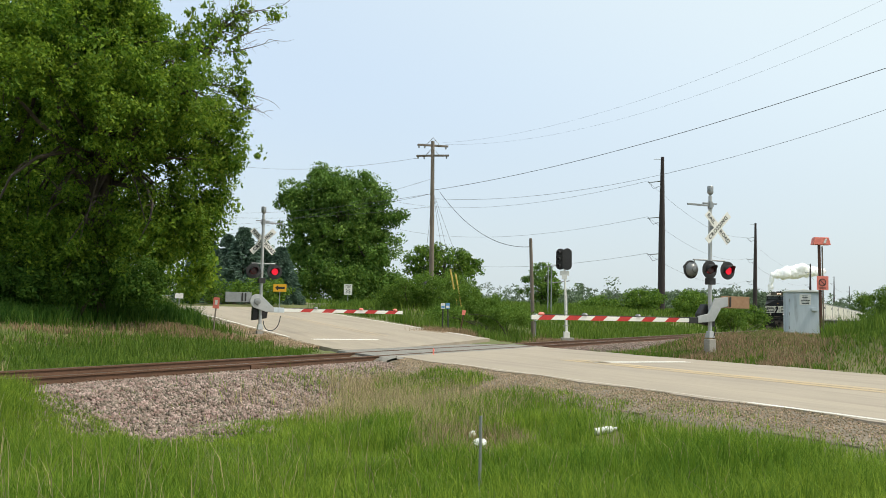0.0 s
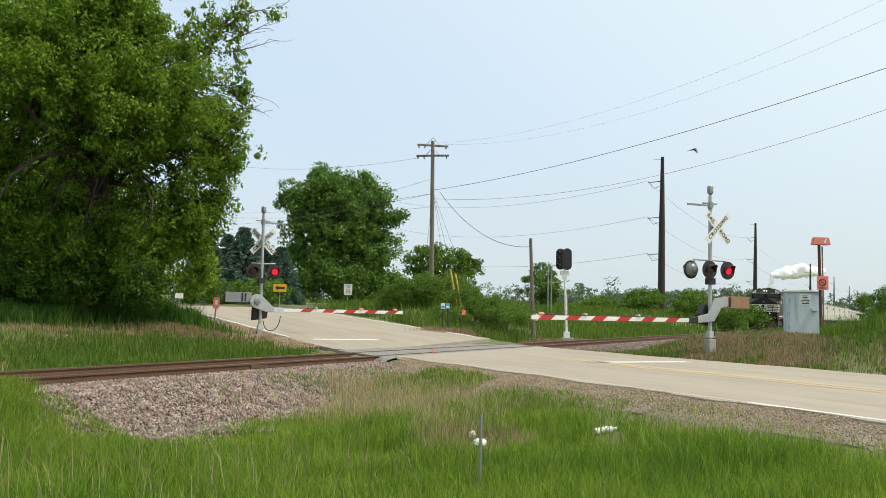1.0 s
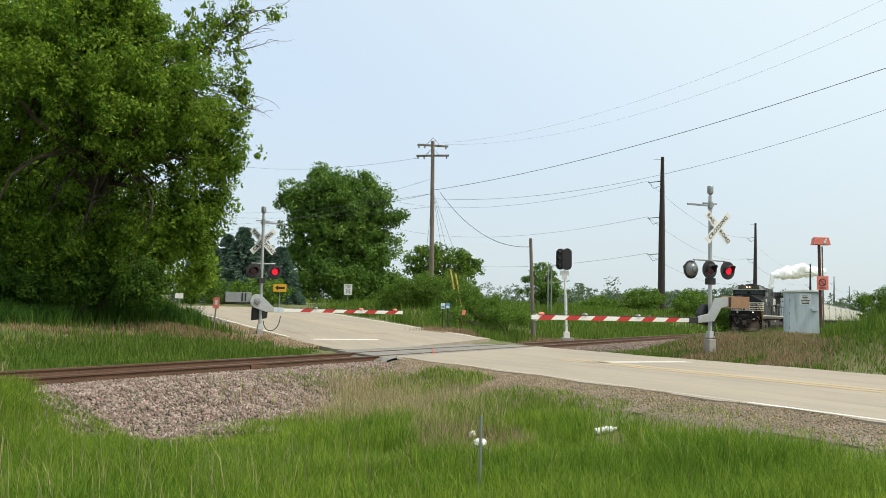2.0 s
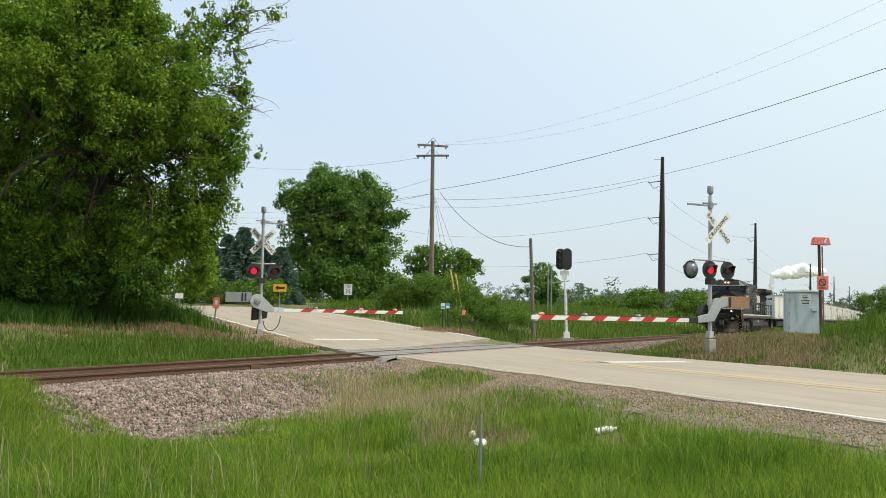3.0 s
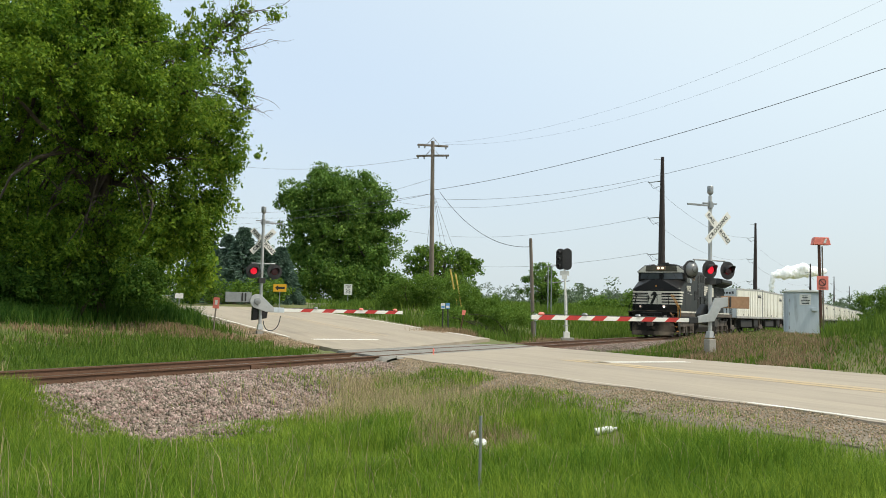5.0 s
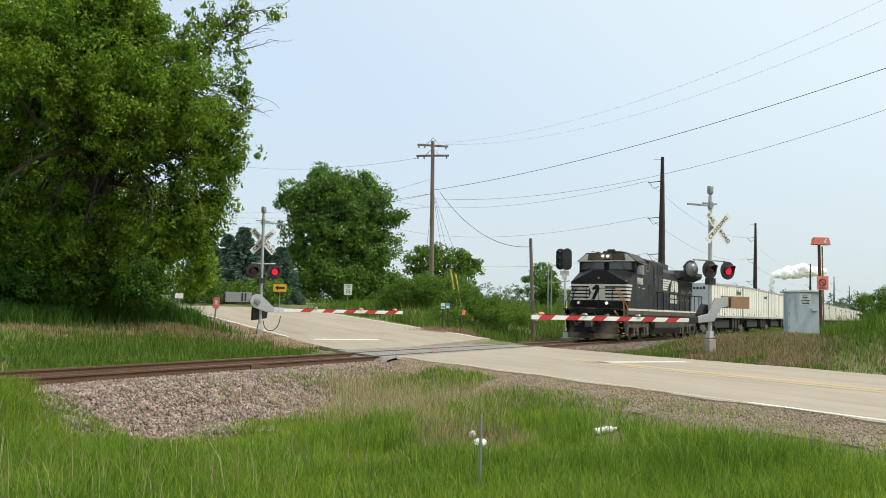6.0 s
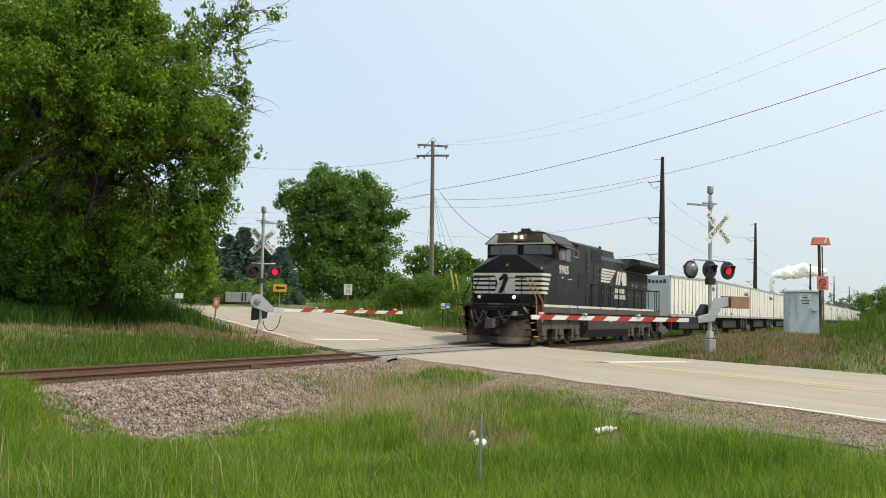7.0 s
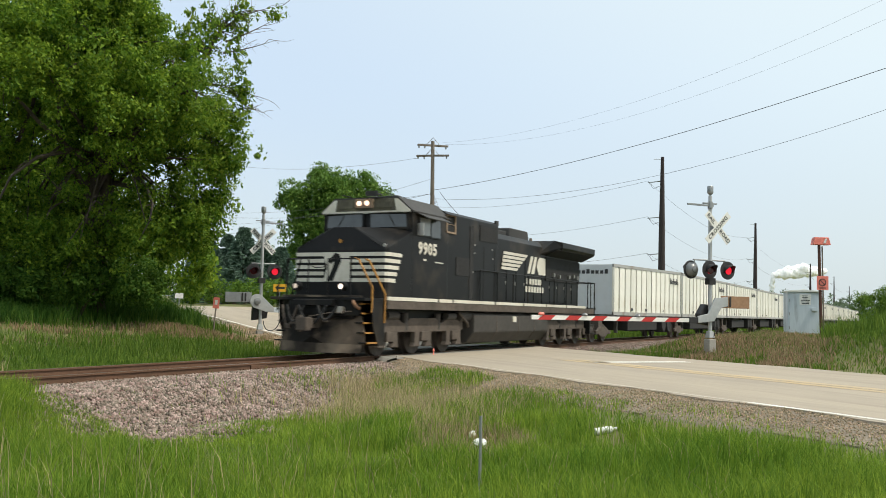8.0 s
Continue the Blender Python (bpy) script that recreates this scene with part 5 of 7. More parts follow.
rw = part("rear_window_frame", Geo().box(5.46, 6.14, -1.515, -1.45, 3.66, 3.72).box(5.46, 6.14, -1.515, -1.45, 4.19, 4.235).box(5.46, 5.53, -1.515, -1.45, 3.66, 4.235).box(6.07, 6.14, -1.515, -1.45, 3.66, 4.235), M_TAN, cab, "tan frame of the open rear window", bevel=0.006)
part("rear_side_window", Geo().box(5.53, 6.07, -1.478, -1.45, 3.72, 4.19), M_MESHGRILLE, rw, "dark open window")
part("window_bar", Geo().box(5.53, 6.07, -1.495, -1.475, 3.93, 3.95), M_TAN, rw)
part("rear_visor", Geo().prism([(-1.46, 4.24), (-1.46, 4.26), (-1.62, 4.22), (-1.62, 4.20)], "x", 5.42, 6.2), M_BLACKROOF, cab)
num = text_mesh("9905", 0.47, 0.004, 1.12, 0.016)
num.materials.append(M_NOSE_WHITE)
part("road_number", num, None, cab, "white painted number 9905", m=facing((4.25, -1.512, 3.06), (1, 0, 0), (0, 0, 1)) @ Matrix.Diagonal((1.16, 1, 1, 1)))
part("small_lettering", Geo().box(4.0, 4.18, -1.506, -1.49, 2.72, 2.78), M_NOSE_WHITE, cab)
part("small_lettering", Geo().box(4.75, 5.3, -1.506, -1.49, 2.70, 2.73), M_NOSE_WHITE, cab)

# equipment cabinet behind the cab
cabx = part("equipment_cabinet", Geo().prism([(-1.46, DECK), (-1.46, 4.26), (-1.3, 4.36), (1.3, 4.36), (1.46, 4.26), (1.46, DECK)], "x", 5.60, 9.60), M_BLACK, loco, bevel=0.03)
part("air_intake", Geo().box(8.05, 9.5, -1.478, -1.44, 3.62, 4.14), M_MESHGRILLE, cabx, "dark intake screen")
part("cabinet_door", Geo().box(7.28, 7.56, -1.472, -1.44, 1.7, 4.04), M_MESHGRILLE, cabx)
part("cabinet_door", Geo().box(6.27, 7.25, -1.474, -1.44, 2.40, 2.98), M_MESHGRILLE, cabx, "dark equipment hatch")
for x0 in (7.45, 8.4, 9.3):
    part("door_seam", Geo().box(x0, x0 + 0.02, -1.468, -1.45, 1.62, 3.45), M_MESHGRILLE, cabx)
part("lifting_lug", Geo().box(9.50, 9.72, -1.42, -1.34, 4.26, 4.42), M_BLACKROOF, cabx, bevel=0.01)
for xx, zz in ((7.62, 3.15), (7.62, 3.42), (9.05, 3.35), (7.5, 2.52), (9.1, 3.05)):
    part("cabinet_latch", Geo().box(xx, xx + 0.06, -1.475, -1.45, zz, zz + 0.06), M_CHROME, cabx)

# long hood
hood = part("engine_hood", Geo().prism([(-0.95, DECK), (-0.95, 3.92), (-0.72, 4.14), (0.72, 4.14), (0.95, 3.92), (0.95, DECK)], "x", 9.55, 19.9), M_BLACK, loco, bevel=0.03)
for i in range(11):
    xx = 9.75 + 0.92 * i
    dr = part("hood_door", Geo().box(xx, xx + 0.86, -0.972, -0.94, 1.72, 3.30 if 2 <= i <= 7 else 2.55), M_BLACK, hood, bevel=0.008)
    part("door_latch", Geo().box(xx + 0.76, xx + 0.82, -0.985, -0.965, 2.3, 2.42), M_CHROME, dr)
part("exhaust_stack", Geo().prism([(12.75, 4.10), (12.85, 4.50), (14.7, 4.50), (14.85, 4.10)], "y", -0.55, 0.55), M_BLACKROOF, hood, bevel=0.04)
part("exhaust_silencer", Geo().box(11.7, 12.72, -0.45, 0.45, 4.10, 4.36), M_BLACKROOF, hood, bevel=0.04)
# radiator wings
wing = Geo()
prof = [(-0.93, 3.62), (-1.50, 3.86), (-1.55, 3.95), (-1.55, 4.17), (-1.3, 4.21), (1.3, 4.21), (1.55, 4.17), (1.55, 3.95), (1.50, 3.86), (0.93, 3.62)]
wing.prism(prof, "x", 0.0, 20.42)
wing.v = [(x if x > 1 else 14.9 + 1.15 * step01(0.9, 1.5, abs(y)), y, z) for x, y, z in wing.v]
rad = part("radiator_wing", wing, M_BLACK, loco, "overhanging radiator wings", bevel=0.03)
part("radiator_screen", Geo().prism([(-0.97, 3.63), (-1.48, 3.855), (-1.49, 3.835), (-0.98, 3.60)], "x", 15.6, 20.3), M_MESHGRILLE, rad)
part("radiator_cabinet", Geo().box(15.6, 19.85, -1.02, 1.02, 2.6, 3.55), M_MESHGRILLE, loco, "dark radiator screens")
for xx in (16.3, 17.0, 18.2, 18.8, 19.3):
    part("rear_fitting", Geo().box(xx, xx + 0.12, -1.12, -1.0, 2.75 + 0.1 * (xx % 1), 2.9 + 0.1 * (xx % 1)), M_CHROME, loco)

# logo shapes on the hood: slanted bars and a block, no letters
for i in range(5):
    z = 3.50 - 0.14 * i
    xe = 13.62 - 0.24 * i
    part("logo_bar", Geo().prism([(11.27 - 0.05 * i, z), (xe, z), (xe - 0.12, z - 0.10), (11.23 - 0.05 * i, z - 0.10)], "y", -0.992, -0.97), M_NOSE_WHITE, hood, "white logo bar")
for q in ([(13.62, 2.80), (13.86, 2.80), (14.22, 3.48), (13.98, 3.48)], [(14.02, 2.80), (14.34, 2.80), (14.62, 3.48), (14.40, 3.48)],
          [(14.62, 3.10), (14.86, 2.80), (15.66, 2.80), (15.88, 3.02), (15.78, 3.48), (14.96, 3.48), (14.76, 3.36)]):
    part("logo_block", Geo().prism(q, "y", -0.992, -0.97), M_NOSE_WHITE, hood, "white logo block")
for z, xs_ in ((2.50, (13.55, 13.85, 14.15, 14.45, 14.75, 15.0)), (2.20, (13.45, 13.75, 14.05, 14.35, 14.65, 14.95, 15.2))):
    for xx in xs_:
        part("lettering_bar", Geo().box(xx, xx + 0.20, -0.99, -0.97, z - 0.11, z + 0.11), M_NOSE_WHITE, hood)

# walkway handrails
for sy in (-1, 1):
    for i in range(9):
        part("stanchion", Geo().cyl((8.05 + 1.44 * i, sy * 1.5, 1.5), (8.05 + 1.44 * i, sy * 1.5, 2.65), 0.022, n=8), M_BLACK, loco)
    part("handrail", Geo().tube([(7.7, sy * 1.47, 2.6), (8.05, sy * 1.5, 2.65), (19.6, sy * 1.5, 2.65)], 0.02, 8), M_BLACK, loco)
    part("rear_railing", Geo().tube([(19.6, sy * 1.5, DECK), (19.6, sy * 1.5, 2.68), (20.55, sy * 1.5, 2.68), (20.55, sy * 1.5, 1.2)], 0.025, 8).tube([(20.0, sy * 1.5, DECK), (20.0, sy * 1.5, 2.68)], 0.02, 8)
         .tube([(20.55, sy * 1.5, 2.66), (20.6, sy * 0.3, 2.66), (20.6, sy * 0.3, DECK)], 0.02, 8), M_BLACK, loco)
    part("rear_steps", Geo().box(20.0, 20.75, sy * 1.2 - 0.3, sy * 1.2 + 0.3, 1.16, 1.2).box(20.0, 20.75, sy * 1.2 - 0.3, sy * 1.2 + 0.3, 0.8, 0.84).box(20.0, 20.75, sy * 1.2 - 0.3, sy * 1.2 + 0.3, 0.44, 0.48).box(19.9, 20.0, sy * 1.2 - 0.3, sy * 1.2 + 0.3, 0.44, 1.5), M_BLACK, loco)
part("rear_coupler", Geo().box(20.8, 21.7, -0.12, 0.12, 0.76, 1.02), M_UNDER, loco, bevel=0.03)

# fuel tank
tk = [(-1.45, 0.62), (-1.45, 1.18), (-1.3, 1.28), (1.3, 1.28), (1.45, 1.18), (1.45, 0.62), (1.15, 0.26), (-1.15, 0.26)]
tank = part("fuel_tank", Geo().prism(tk, "x", 7.75, 14.7), M_TANK, loco, bevel=0.05)
for xx in (9.6, 11.6, 13.2):
    part("tank_seam", Geo().prism([(a * 1.006, b) for a, b in tk], "x", xx, xx + 0.04), M_UNDER, tank)
part("fuel_filler", Geo().box(11.0, 11.3, -1.5, -1.4, 0.95, 1.15), M_NOSE_WHITE, tank, bevel=0.01)

# trucks
WHEELS = []


def wheelset(parent, x, r, mt):
    g = Geo().cyl((0, -0.9, 0), (0, 0.9, 0), 0.09, n=10)
    for sy in (-1, 1):
        mm = facing((0, sy * 0.80, 0), (1, 0, 0), (0, 0, 1))
        g.lathe([(0.16, 0.09 * 1), (r * 0.72, 0.05), (r * 0.8, 0.07), (r, 0.07), (r, -0.06), (r + 0.028, -0.07), (r + 0.028, -0.09), (r * 0.8, -0.08), (0.16, -0.09)], 24, mm if sy < 0 else mm @ Matrix.Rotation(math.pi, 4, "X"))
        for k in range(4):
            a = k * math.pi / 2
            g.lathe([(0.045, 0.075), (0.04, 0.09)], 8, facing((math.cos(a) * r * 0.5, sy * 0.86, math.sin(a) * r * 0.5), (1, 0, 0), (0, 0, 1)))
    ob = part("wheelset", g, mt, parent, smooth=True, m=pose(x, 0, r))
    WHEELS.append((ob, x, r))
    return ob


for cx in (4.6, 17.75):
    for sy in (-1, 1):
        y0, y1 = sorted((sy * 1.08, sy * 1.24))
        pr = [(cx - 2.75, 0.72), (cx - 2.7, 1.0), (cx - 1.6, 1.06), (cx - 1.2, 0.9), (cx - 0.8, 1.06), (cx + 0.8, 1.06), (cx + 1.2, 0.9), (cx + 1.6, 1.06), (cx + 2.7, 1.0), (cx + 2.75, 0.72), (cx + 2.4, 0.66), (cx - 2.4, 0.66)]
        sf = part("truck_frame", Geo().prism(pr, "y", y0, y1), M_UNDER, loco, "dusty cast truck side frame", bevel=0.02)
        for k in (-2.06, 0, 2.06):
            for q in (-0.36, 0.36):
                part("pedestal", Geo().prism([(cx + k + q - 0.15, 0.72), (cx + k + q + 0.15, 0.72), (cx + k + q + 0.10 + 0.06 * (q > 0), 0.36), (cx + k + q + 0.22, 0.24), (cx + k + q - 0.22, 0.24), (cx + k + q - 0.10 - 0.06 * (q < 0), 0.36)], "y", y0, y1), M_UNDER, sf, bevel=0.015)
            part("journal_box", Geo().box(cx + k - 0.2, cx + k + 0.2, min(sy * 1.12, sy * 1.30), max(sy * 1.12, sy * 1.30), 0.40, 0.68), M_UNDER, sf, bevel=0.03)
        for k in (-1.03, 1.03):
            part("spring", Geo().cyl((cx + k, sy * 1.16, 0.72), (cx + k, sy * 1.16, 1.2), 0.11, n=10), M_TANK, sf)
        for k in (-2.2, 1.5):
            part("brake_cylinder", Geo().cyl((cx + k, sy * 1.22, 1.12), (cx + k + 0.6, sy * 1.22, 1.12), 0.11, n=10), M_TANK, sf)
    part("truck_bolster", Geo().box(cx - 2.3, cx + 2.3, -0.6, 0.6, 0.75, 1.05), M_UNDER, loco)
    for k in (-2.06, 0, 2.06):
        wheelset(loco, cx + k, 0.533, M_WHEEL)
part("air_reservoir", Geo().cyl((7.0, -1.2, 1.14), (8.0, -1.2, 1.14), 0.18, n=14), M_TANK, loco)
part("underframe_piping", Geo().tube([(6.8, -1.35, 1.25), (7.4, -1.38, 0.9), (7.6, -1.3, 0.8)], 0.04, 6), M_UNDER, loco)

# trailers riding on rail bogies
PANEL = Geo().box(0.03, 1.05, -0.02, 0.02, 0, 2.42)
for k in (0.0, 1.08):
    PANEL.box(k - 0.035, k + 0.035, -0.045, 0.02, 0, 2.42)
PANEL_MESH = mesh_of(PANEL, "panel", M_TRAILER)


def make_trailer(front_top, length, first):
    c = thing("freight_trailer", pose(0, 0, 0), "white ribbed box trailer riding on rail wheels", "trailer", "train of trailers")
    y = 1.27
    top = 4.02
    body = part("body", Geo().add([(0, -y, 1.31), (length, -y, 1.31), (length, y, 1.31), (0, y, 1.31), (0, -y, front_top), (length, -y, top), (length, y, top), (0, y, front_top)],
                                  [(0, 1, 2, 3), (4, 5, 6, 7), (0, 1, 5, 4), (1, 2, 6, 5), (2, 3, 7, 6), (3, 0, 4, 7)]), M_TRAILER_NOSE, c, bevel=0.02)
    n = 14
    w = length / n
    for i in range(n):
        for sy in (-1, 1):
            ft = (front_top + (top - front_top) * (i + 0.5) / n) - 0.14
            part("panel", PANEL_MESH, None, body, m=Matrix.Translation((i * w if sy < 0 else (i + 1) * w, sy * (y + 0.012), 1.44)) @ Matrix.Rotation(0 if sy < 0 else math.pi, 4, "Z") @ Matrix.Diagonal((w / 1.08, 1, (ft - 1.44) / 2.42, 1)))
    for sy in (-1, 1):
        yo = sy * (y + 0.03)
        part("top_rail", Geo().add([(0, yo - 0.03, front_top - 0.13), (length, yo - 0.03, top - 0.13), (length, yo + 0.03, top - 0.13), (0, yo + 0.03, front_top - 0.13), (0, yo - 0.03, front_top + 0.02), (length, yo - 0.03, top + 0.02), (length, yo + 0.03, top + 0.02), (0, yo + 0.03, front_top + 0.02)],
                                   [(0, 1, 2, 3), (4, 5, 6, 7), (0, 1, 5, 4), (1, 2, 6, 5), (2, 3, 7, 6), (3, 0, 4, 7)]), M_TRAILER_FRAME, body)
        part("bottom_rail", Geo().box(0, length, min(yo - 0.03, yo + 0.03), max(yo - 0.03, yo + 0.03), 1.28, 1.45), M_TRAILER_FRAME, body)
        for xx in (0.0, length - 0.12):
            part("corner_post", Geo().box(xx, xx + 0.12, min(yo - 0.04, yo + 0.04), max(yo - 0.04, yo + 0.04), 1.28, (front_top if xx == 0 else top) + 0.02), M_TRAILER_FRAME, body)
        # side lettering as a row of bars
        for j in range(8):
            part("lettering_bar", Geo().box(length * 0.80 + 0.27 * j, length * 0.80 + 0.27 * j + 0.17, min(sy * 1.335, sy * 1.345), max(sy * 1.335, sy * 1.345), 3.22, 3.44 if j % 3 else 3.56), M_INK, body)
        for xx, ww in ((3.2, 0.35), (6.1, 0.4), (10.2, 0.12)):
            part("marking_plate", Geo().box(xx, xx + ww, min(sy * 1.335, sy * 1.342), max(sy * 1.335, sy * 1.342), 1.52, 1.66), M_INK, body)
    if first:
        for j in range(9):
            part("nose_lettering_bar", Geo().box(-0.012, 0.01, 0.95 - 0.23 * j - 0.16, 0.95 - 0.23 * j, 3.28, 3.44 if j % 4 else 3.50), M_INK, body)
    part("underframe", Geo().box(0.6, length - 0.2, -0.45, 0.45, 1.08, 1.31), M_TANK, c)
    # retracted road wheels and landing gear
    for xx in (length - 4.0, length - 2.75):
        for sy in (-1, 1):
            tyre = part("road_tyre", Geo().lathe([(0.26, -0.26), (0.46, -0.27), (0.51, -0.2), (0.51, 0.2), (0.46, 0.27), (0.26, 0.26)], 20, facing((xx, sy * 0.93, 0.86), (1, 0, 0), (0, 0, 1))), M_RUBBER, c, smooth=True)
            part("rim", Geo().lathe([(0.27, 0.0), (0.24, -0.1), (0.1, -0.12), (0.09, 0.0)], 16, facing((xx, sy * 1.16, 0.86), (1, 0, 0), (0, 0, 1))), M_CHROME, tyre)
    part("mud_flap", Geo().box(length - 4.75, length - 4.72, -1.2, 1.2, 0.45, 1.15), M_RUBBER, c)
    part("side_skirt_box", Geo().box(3.4, 9.6, -1.12, 1.12, 0.50, 1.12), M_RUBBER, c, "black underslung gear", bevel=0.05)
    for sy in (-1, 1):
        part("landing_leg", Geo().box(2.2, 2.4, sy * 0.8 - 0.08, sy * 0.8 + 0.08, 0.4, 1.3), M_TANK, c)
    # bogie at the trailing end
    if first:
        bogies = (-1.0, length + 0.15)
    else:
        bogies = (length + 0.15,)
    for bx_ in bogies:
        for sy in (-1, 1):
            yy = sorted((sy * 1.02, sy * 1.16))
            part("bogie_frame", Geo().prism([(bx_ - 1.15, 0.36), (bx_ - 1.15, 0.54), (bx_ - 0.75, 0.56), (bx_ - 0.45, 0.72), (bx_ + 0.45, 0.72), (bx_ + 0.75, 0.56), (bx_ + 1.15, 0.54), (bx_ + 1.15, 0.36), (bx_ + 0.75, 0.40), (bx_ + 0.4, 0.26), (bx_ - 0.4, 0.26), (bx_ - 0.75, 0.40)], "y", *yy), M_UNDER, c, bevel=0.02)
        part("bogie_bolster", Geo().box(bx_ - 0.3, bx_ + 0.3, -1.0, 1.0, 0.45, 1.15).box(bx_ - 0.8, bx_ + 0.8, -0.4, 0.4, 1.0, 1.2), M_UNDER, c, bevel=0.02)
        for k in (-0.87, 0.87):
            wheelset(c, bx_ + k, 0.42, M_WHEEL)
    return c


CAR0, CAR_STEP = 24.15, 16.3
cars = [make_trailer(3.74, 15.05, True)]
cars.append(make_trailer(4.02, 16.0, False))
NWH = len(WHEELS)
offsets = [CAR0, CAR0 + 15.35]
for k in range(13):
    cars.append(copy_thing(cars[1], pose(0, 0, 0)))
    offsets.append(offsets[-1] + CAR_STEP)


# ---------------------------------------------------------------- crossing signals with gates
M_ALU = mat("painted_aluminium", (0.48, 0.49, 0.49), (0.38, 0.39, 0.39), 1.5, 9, 0.5, metal=0.3, third=(0.33, 0.30, 0.26), third_at=0.66)
M_SIGNWHITE = mat("white_sign_sheet", (0.80, 0.79, 0.74), (0.72, 0.71, 0.66), 1.2, 8, 0.5)
M_SIGNBLACK = mat("black_sign_paint", (0.02, 0.02, 0.02), (0.03, 0.03, 0.03), 3, 9, 0.6)
M_LAMPBLACK = mat("black_lamp_hood", (0.018, 0.017, 0.018), (0.03, 0.028, 0.028), 2, 9, 0.55)
M_LAMPDOME = mat("grey_lamp_back", (0.22, 0.23, 0.23), (0.16, 0.16, 0.16), 2, 9, 0.4, metal=0.5)
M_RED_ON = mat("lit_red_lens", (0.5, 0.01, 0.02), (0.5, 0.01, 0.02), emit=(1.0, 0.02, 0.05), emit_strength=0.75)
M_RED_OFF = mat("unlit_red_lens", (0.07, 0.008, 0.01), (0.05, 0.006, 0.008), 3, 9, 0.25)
M_GATE_RED = mat("gate_red", (0.50, 0.035, 0.03), (0.40, 0.03, 0.025), 2, 9, 0.5)
M_CONCRETE = mat("weathered_concrete", (0.38, 0.36, 0.32), (0.28, 0.26, 0.23), 2, 14, 0.9, bump=0.4)
M_RUSTPLATE = mat("rusty_weight", (0.27, 0.15, 0.08), (0.36, 0.22, 0.13), 1.5, 9, 0.85, third=(0.14, 0.09, 0.06), third_at=0.6)
M_GREYBOX = mat("grey_cabinet_paint", (0.57, 0.63, 0.67), (0.49, 0.55, 0.59), 1.4, 9, 0.55, stretch=(1.6, 0.25, 1.6), third=(0.25, 0.28, 0.30), third_at=0.66, third_scale=1.5)
M_WOODPOLE = mat("weathered_pole_wood", (0.24, 0.20, 0.16), (0.16, 0.13, 0.105), 1.5, 14, 0.95, stretch=(1, 1, 0.15), bump=0.5)
M_STEELPOLE = mat("dark_weathering_steel", (0.028, 0.020, 0.021), (0.042, 0.030, 0.029), 0.5, 4, 0.8)
M_WIRE = mat("cable", (0.06, 0.06, 0.065), (0.09, 0.09, 0.095), 3, 9, 0.6)
M_SIGNRED = mat("faded_red_sign", (0.86, 0.24, 0.18), (0.76, 0.20, 0.155), 2, 9, 0.55)
M_SIGNYELLOW = mat("yellow_sign", (0.80, 0.42, 0.02), (0.74, 0.38, 0.02), 2, 9, 0.5)
M_SIGNBLUE = mat("blue_sign", (0.10, 0.28, 0.55), (0.14, 0.33, 0.58), 2, 9, 0.5)
M_POSTBROWN = mat("brown_post", (0.12, 0.05, 0.035), (0.085, 0.045, 0.03), 2, 12, 0.85, stretch=(1, 1, 0.2))
M_GALV = mat("galvanised_steel", (0.34, 0.35, 0.35), (0.26, 0.27, 0.27), 3, 14, 0.5, metal=0.6)
M_PLASTIC = mat("white_litter_plastic", (0.78, 0.78, 0.75), (0.66, 0.66, 0.62), 6, 30, 0.45)
M_YELLOWTUBE = mat("yellow_guy_guard", (0.72, 0.50, 0.10), (0.62, 0.44, 0.12), 2, 9, 0.6)
ROTORS = []
XR = Vector((ROAD_N[0], ROAD_N[1], 0))


def up_pose(base, right=XR):
    """Space of an upright thing: x across, y up, z towards the approaching road."""
    return facing(base, right, (0, 0, 1))


def lamp(parent, x, y, toward, phase):
    """Round flashing lamp with hood; toward +1 shows its face to the near road."""
    f = facing((x, y, 0.16 * toward), (toward, 0, 0), (0, 1, 0))
    housing = part("lamp_housing", Geo().lathe([(0.16, 0.028), (0.17, 0.03), (0.30, 0.02), (0.30, 0.0), (0.19, -0.01), (0.17, -0.14), (0.10, -0.20)], 24, f), M_LAMPBLACK, parent, smooth=True)
    if toward < 0:
        part("lamp_dome", Geo().lathe([(0.24, -0.012), (0.225, -0.09), (0.16, -0.17), (0.06, -0.215)], 24, f), M_LAMPDOME, housing, "grey lamp back", smooth=True)
    hg = Geo()
    n = 14
    ring = [(math.cos(math.pi * (-0.12 + 1.24 * k / n)), math.sin(math.pi * (-0.12 + 1.24 * k / n))) for k in range(n + 1)]
    for r in (0.175, 0.168):
        i0 = len(hg.v)
        hg.v += [tuple(f @ Vector((c * r, s * r, 0.02))) for c, s in ring] + [tuple(f @ Vector((c * r, s * r - 0.02, 0.10 + 0.22 * max(0, s)))) for c, s in ring]
        hg.f += [(i0 + k, i0 + k + 1, i0 + n + 2 + k, i0 + n + 1 + k) for k in range(n)]
        hg.mi += [0] * n
    part("hood", hg, M_LAMPBLACK, housing, smooth=True)
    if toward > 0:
        # disc with lit and unlit sides; made-up turns about its upright axis imitate flashing
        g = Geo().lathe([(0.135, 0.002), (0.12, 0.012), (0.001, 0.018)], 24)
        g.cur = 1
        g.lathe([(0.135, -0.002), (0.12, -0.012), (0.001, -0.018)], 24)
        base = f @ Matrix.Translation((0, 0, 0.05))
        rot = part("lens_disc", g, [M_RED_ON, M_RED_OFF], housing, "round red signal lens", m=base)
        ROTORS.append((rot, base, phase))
    return housing


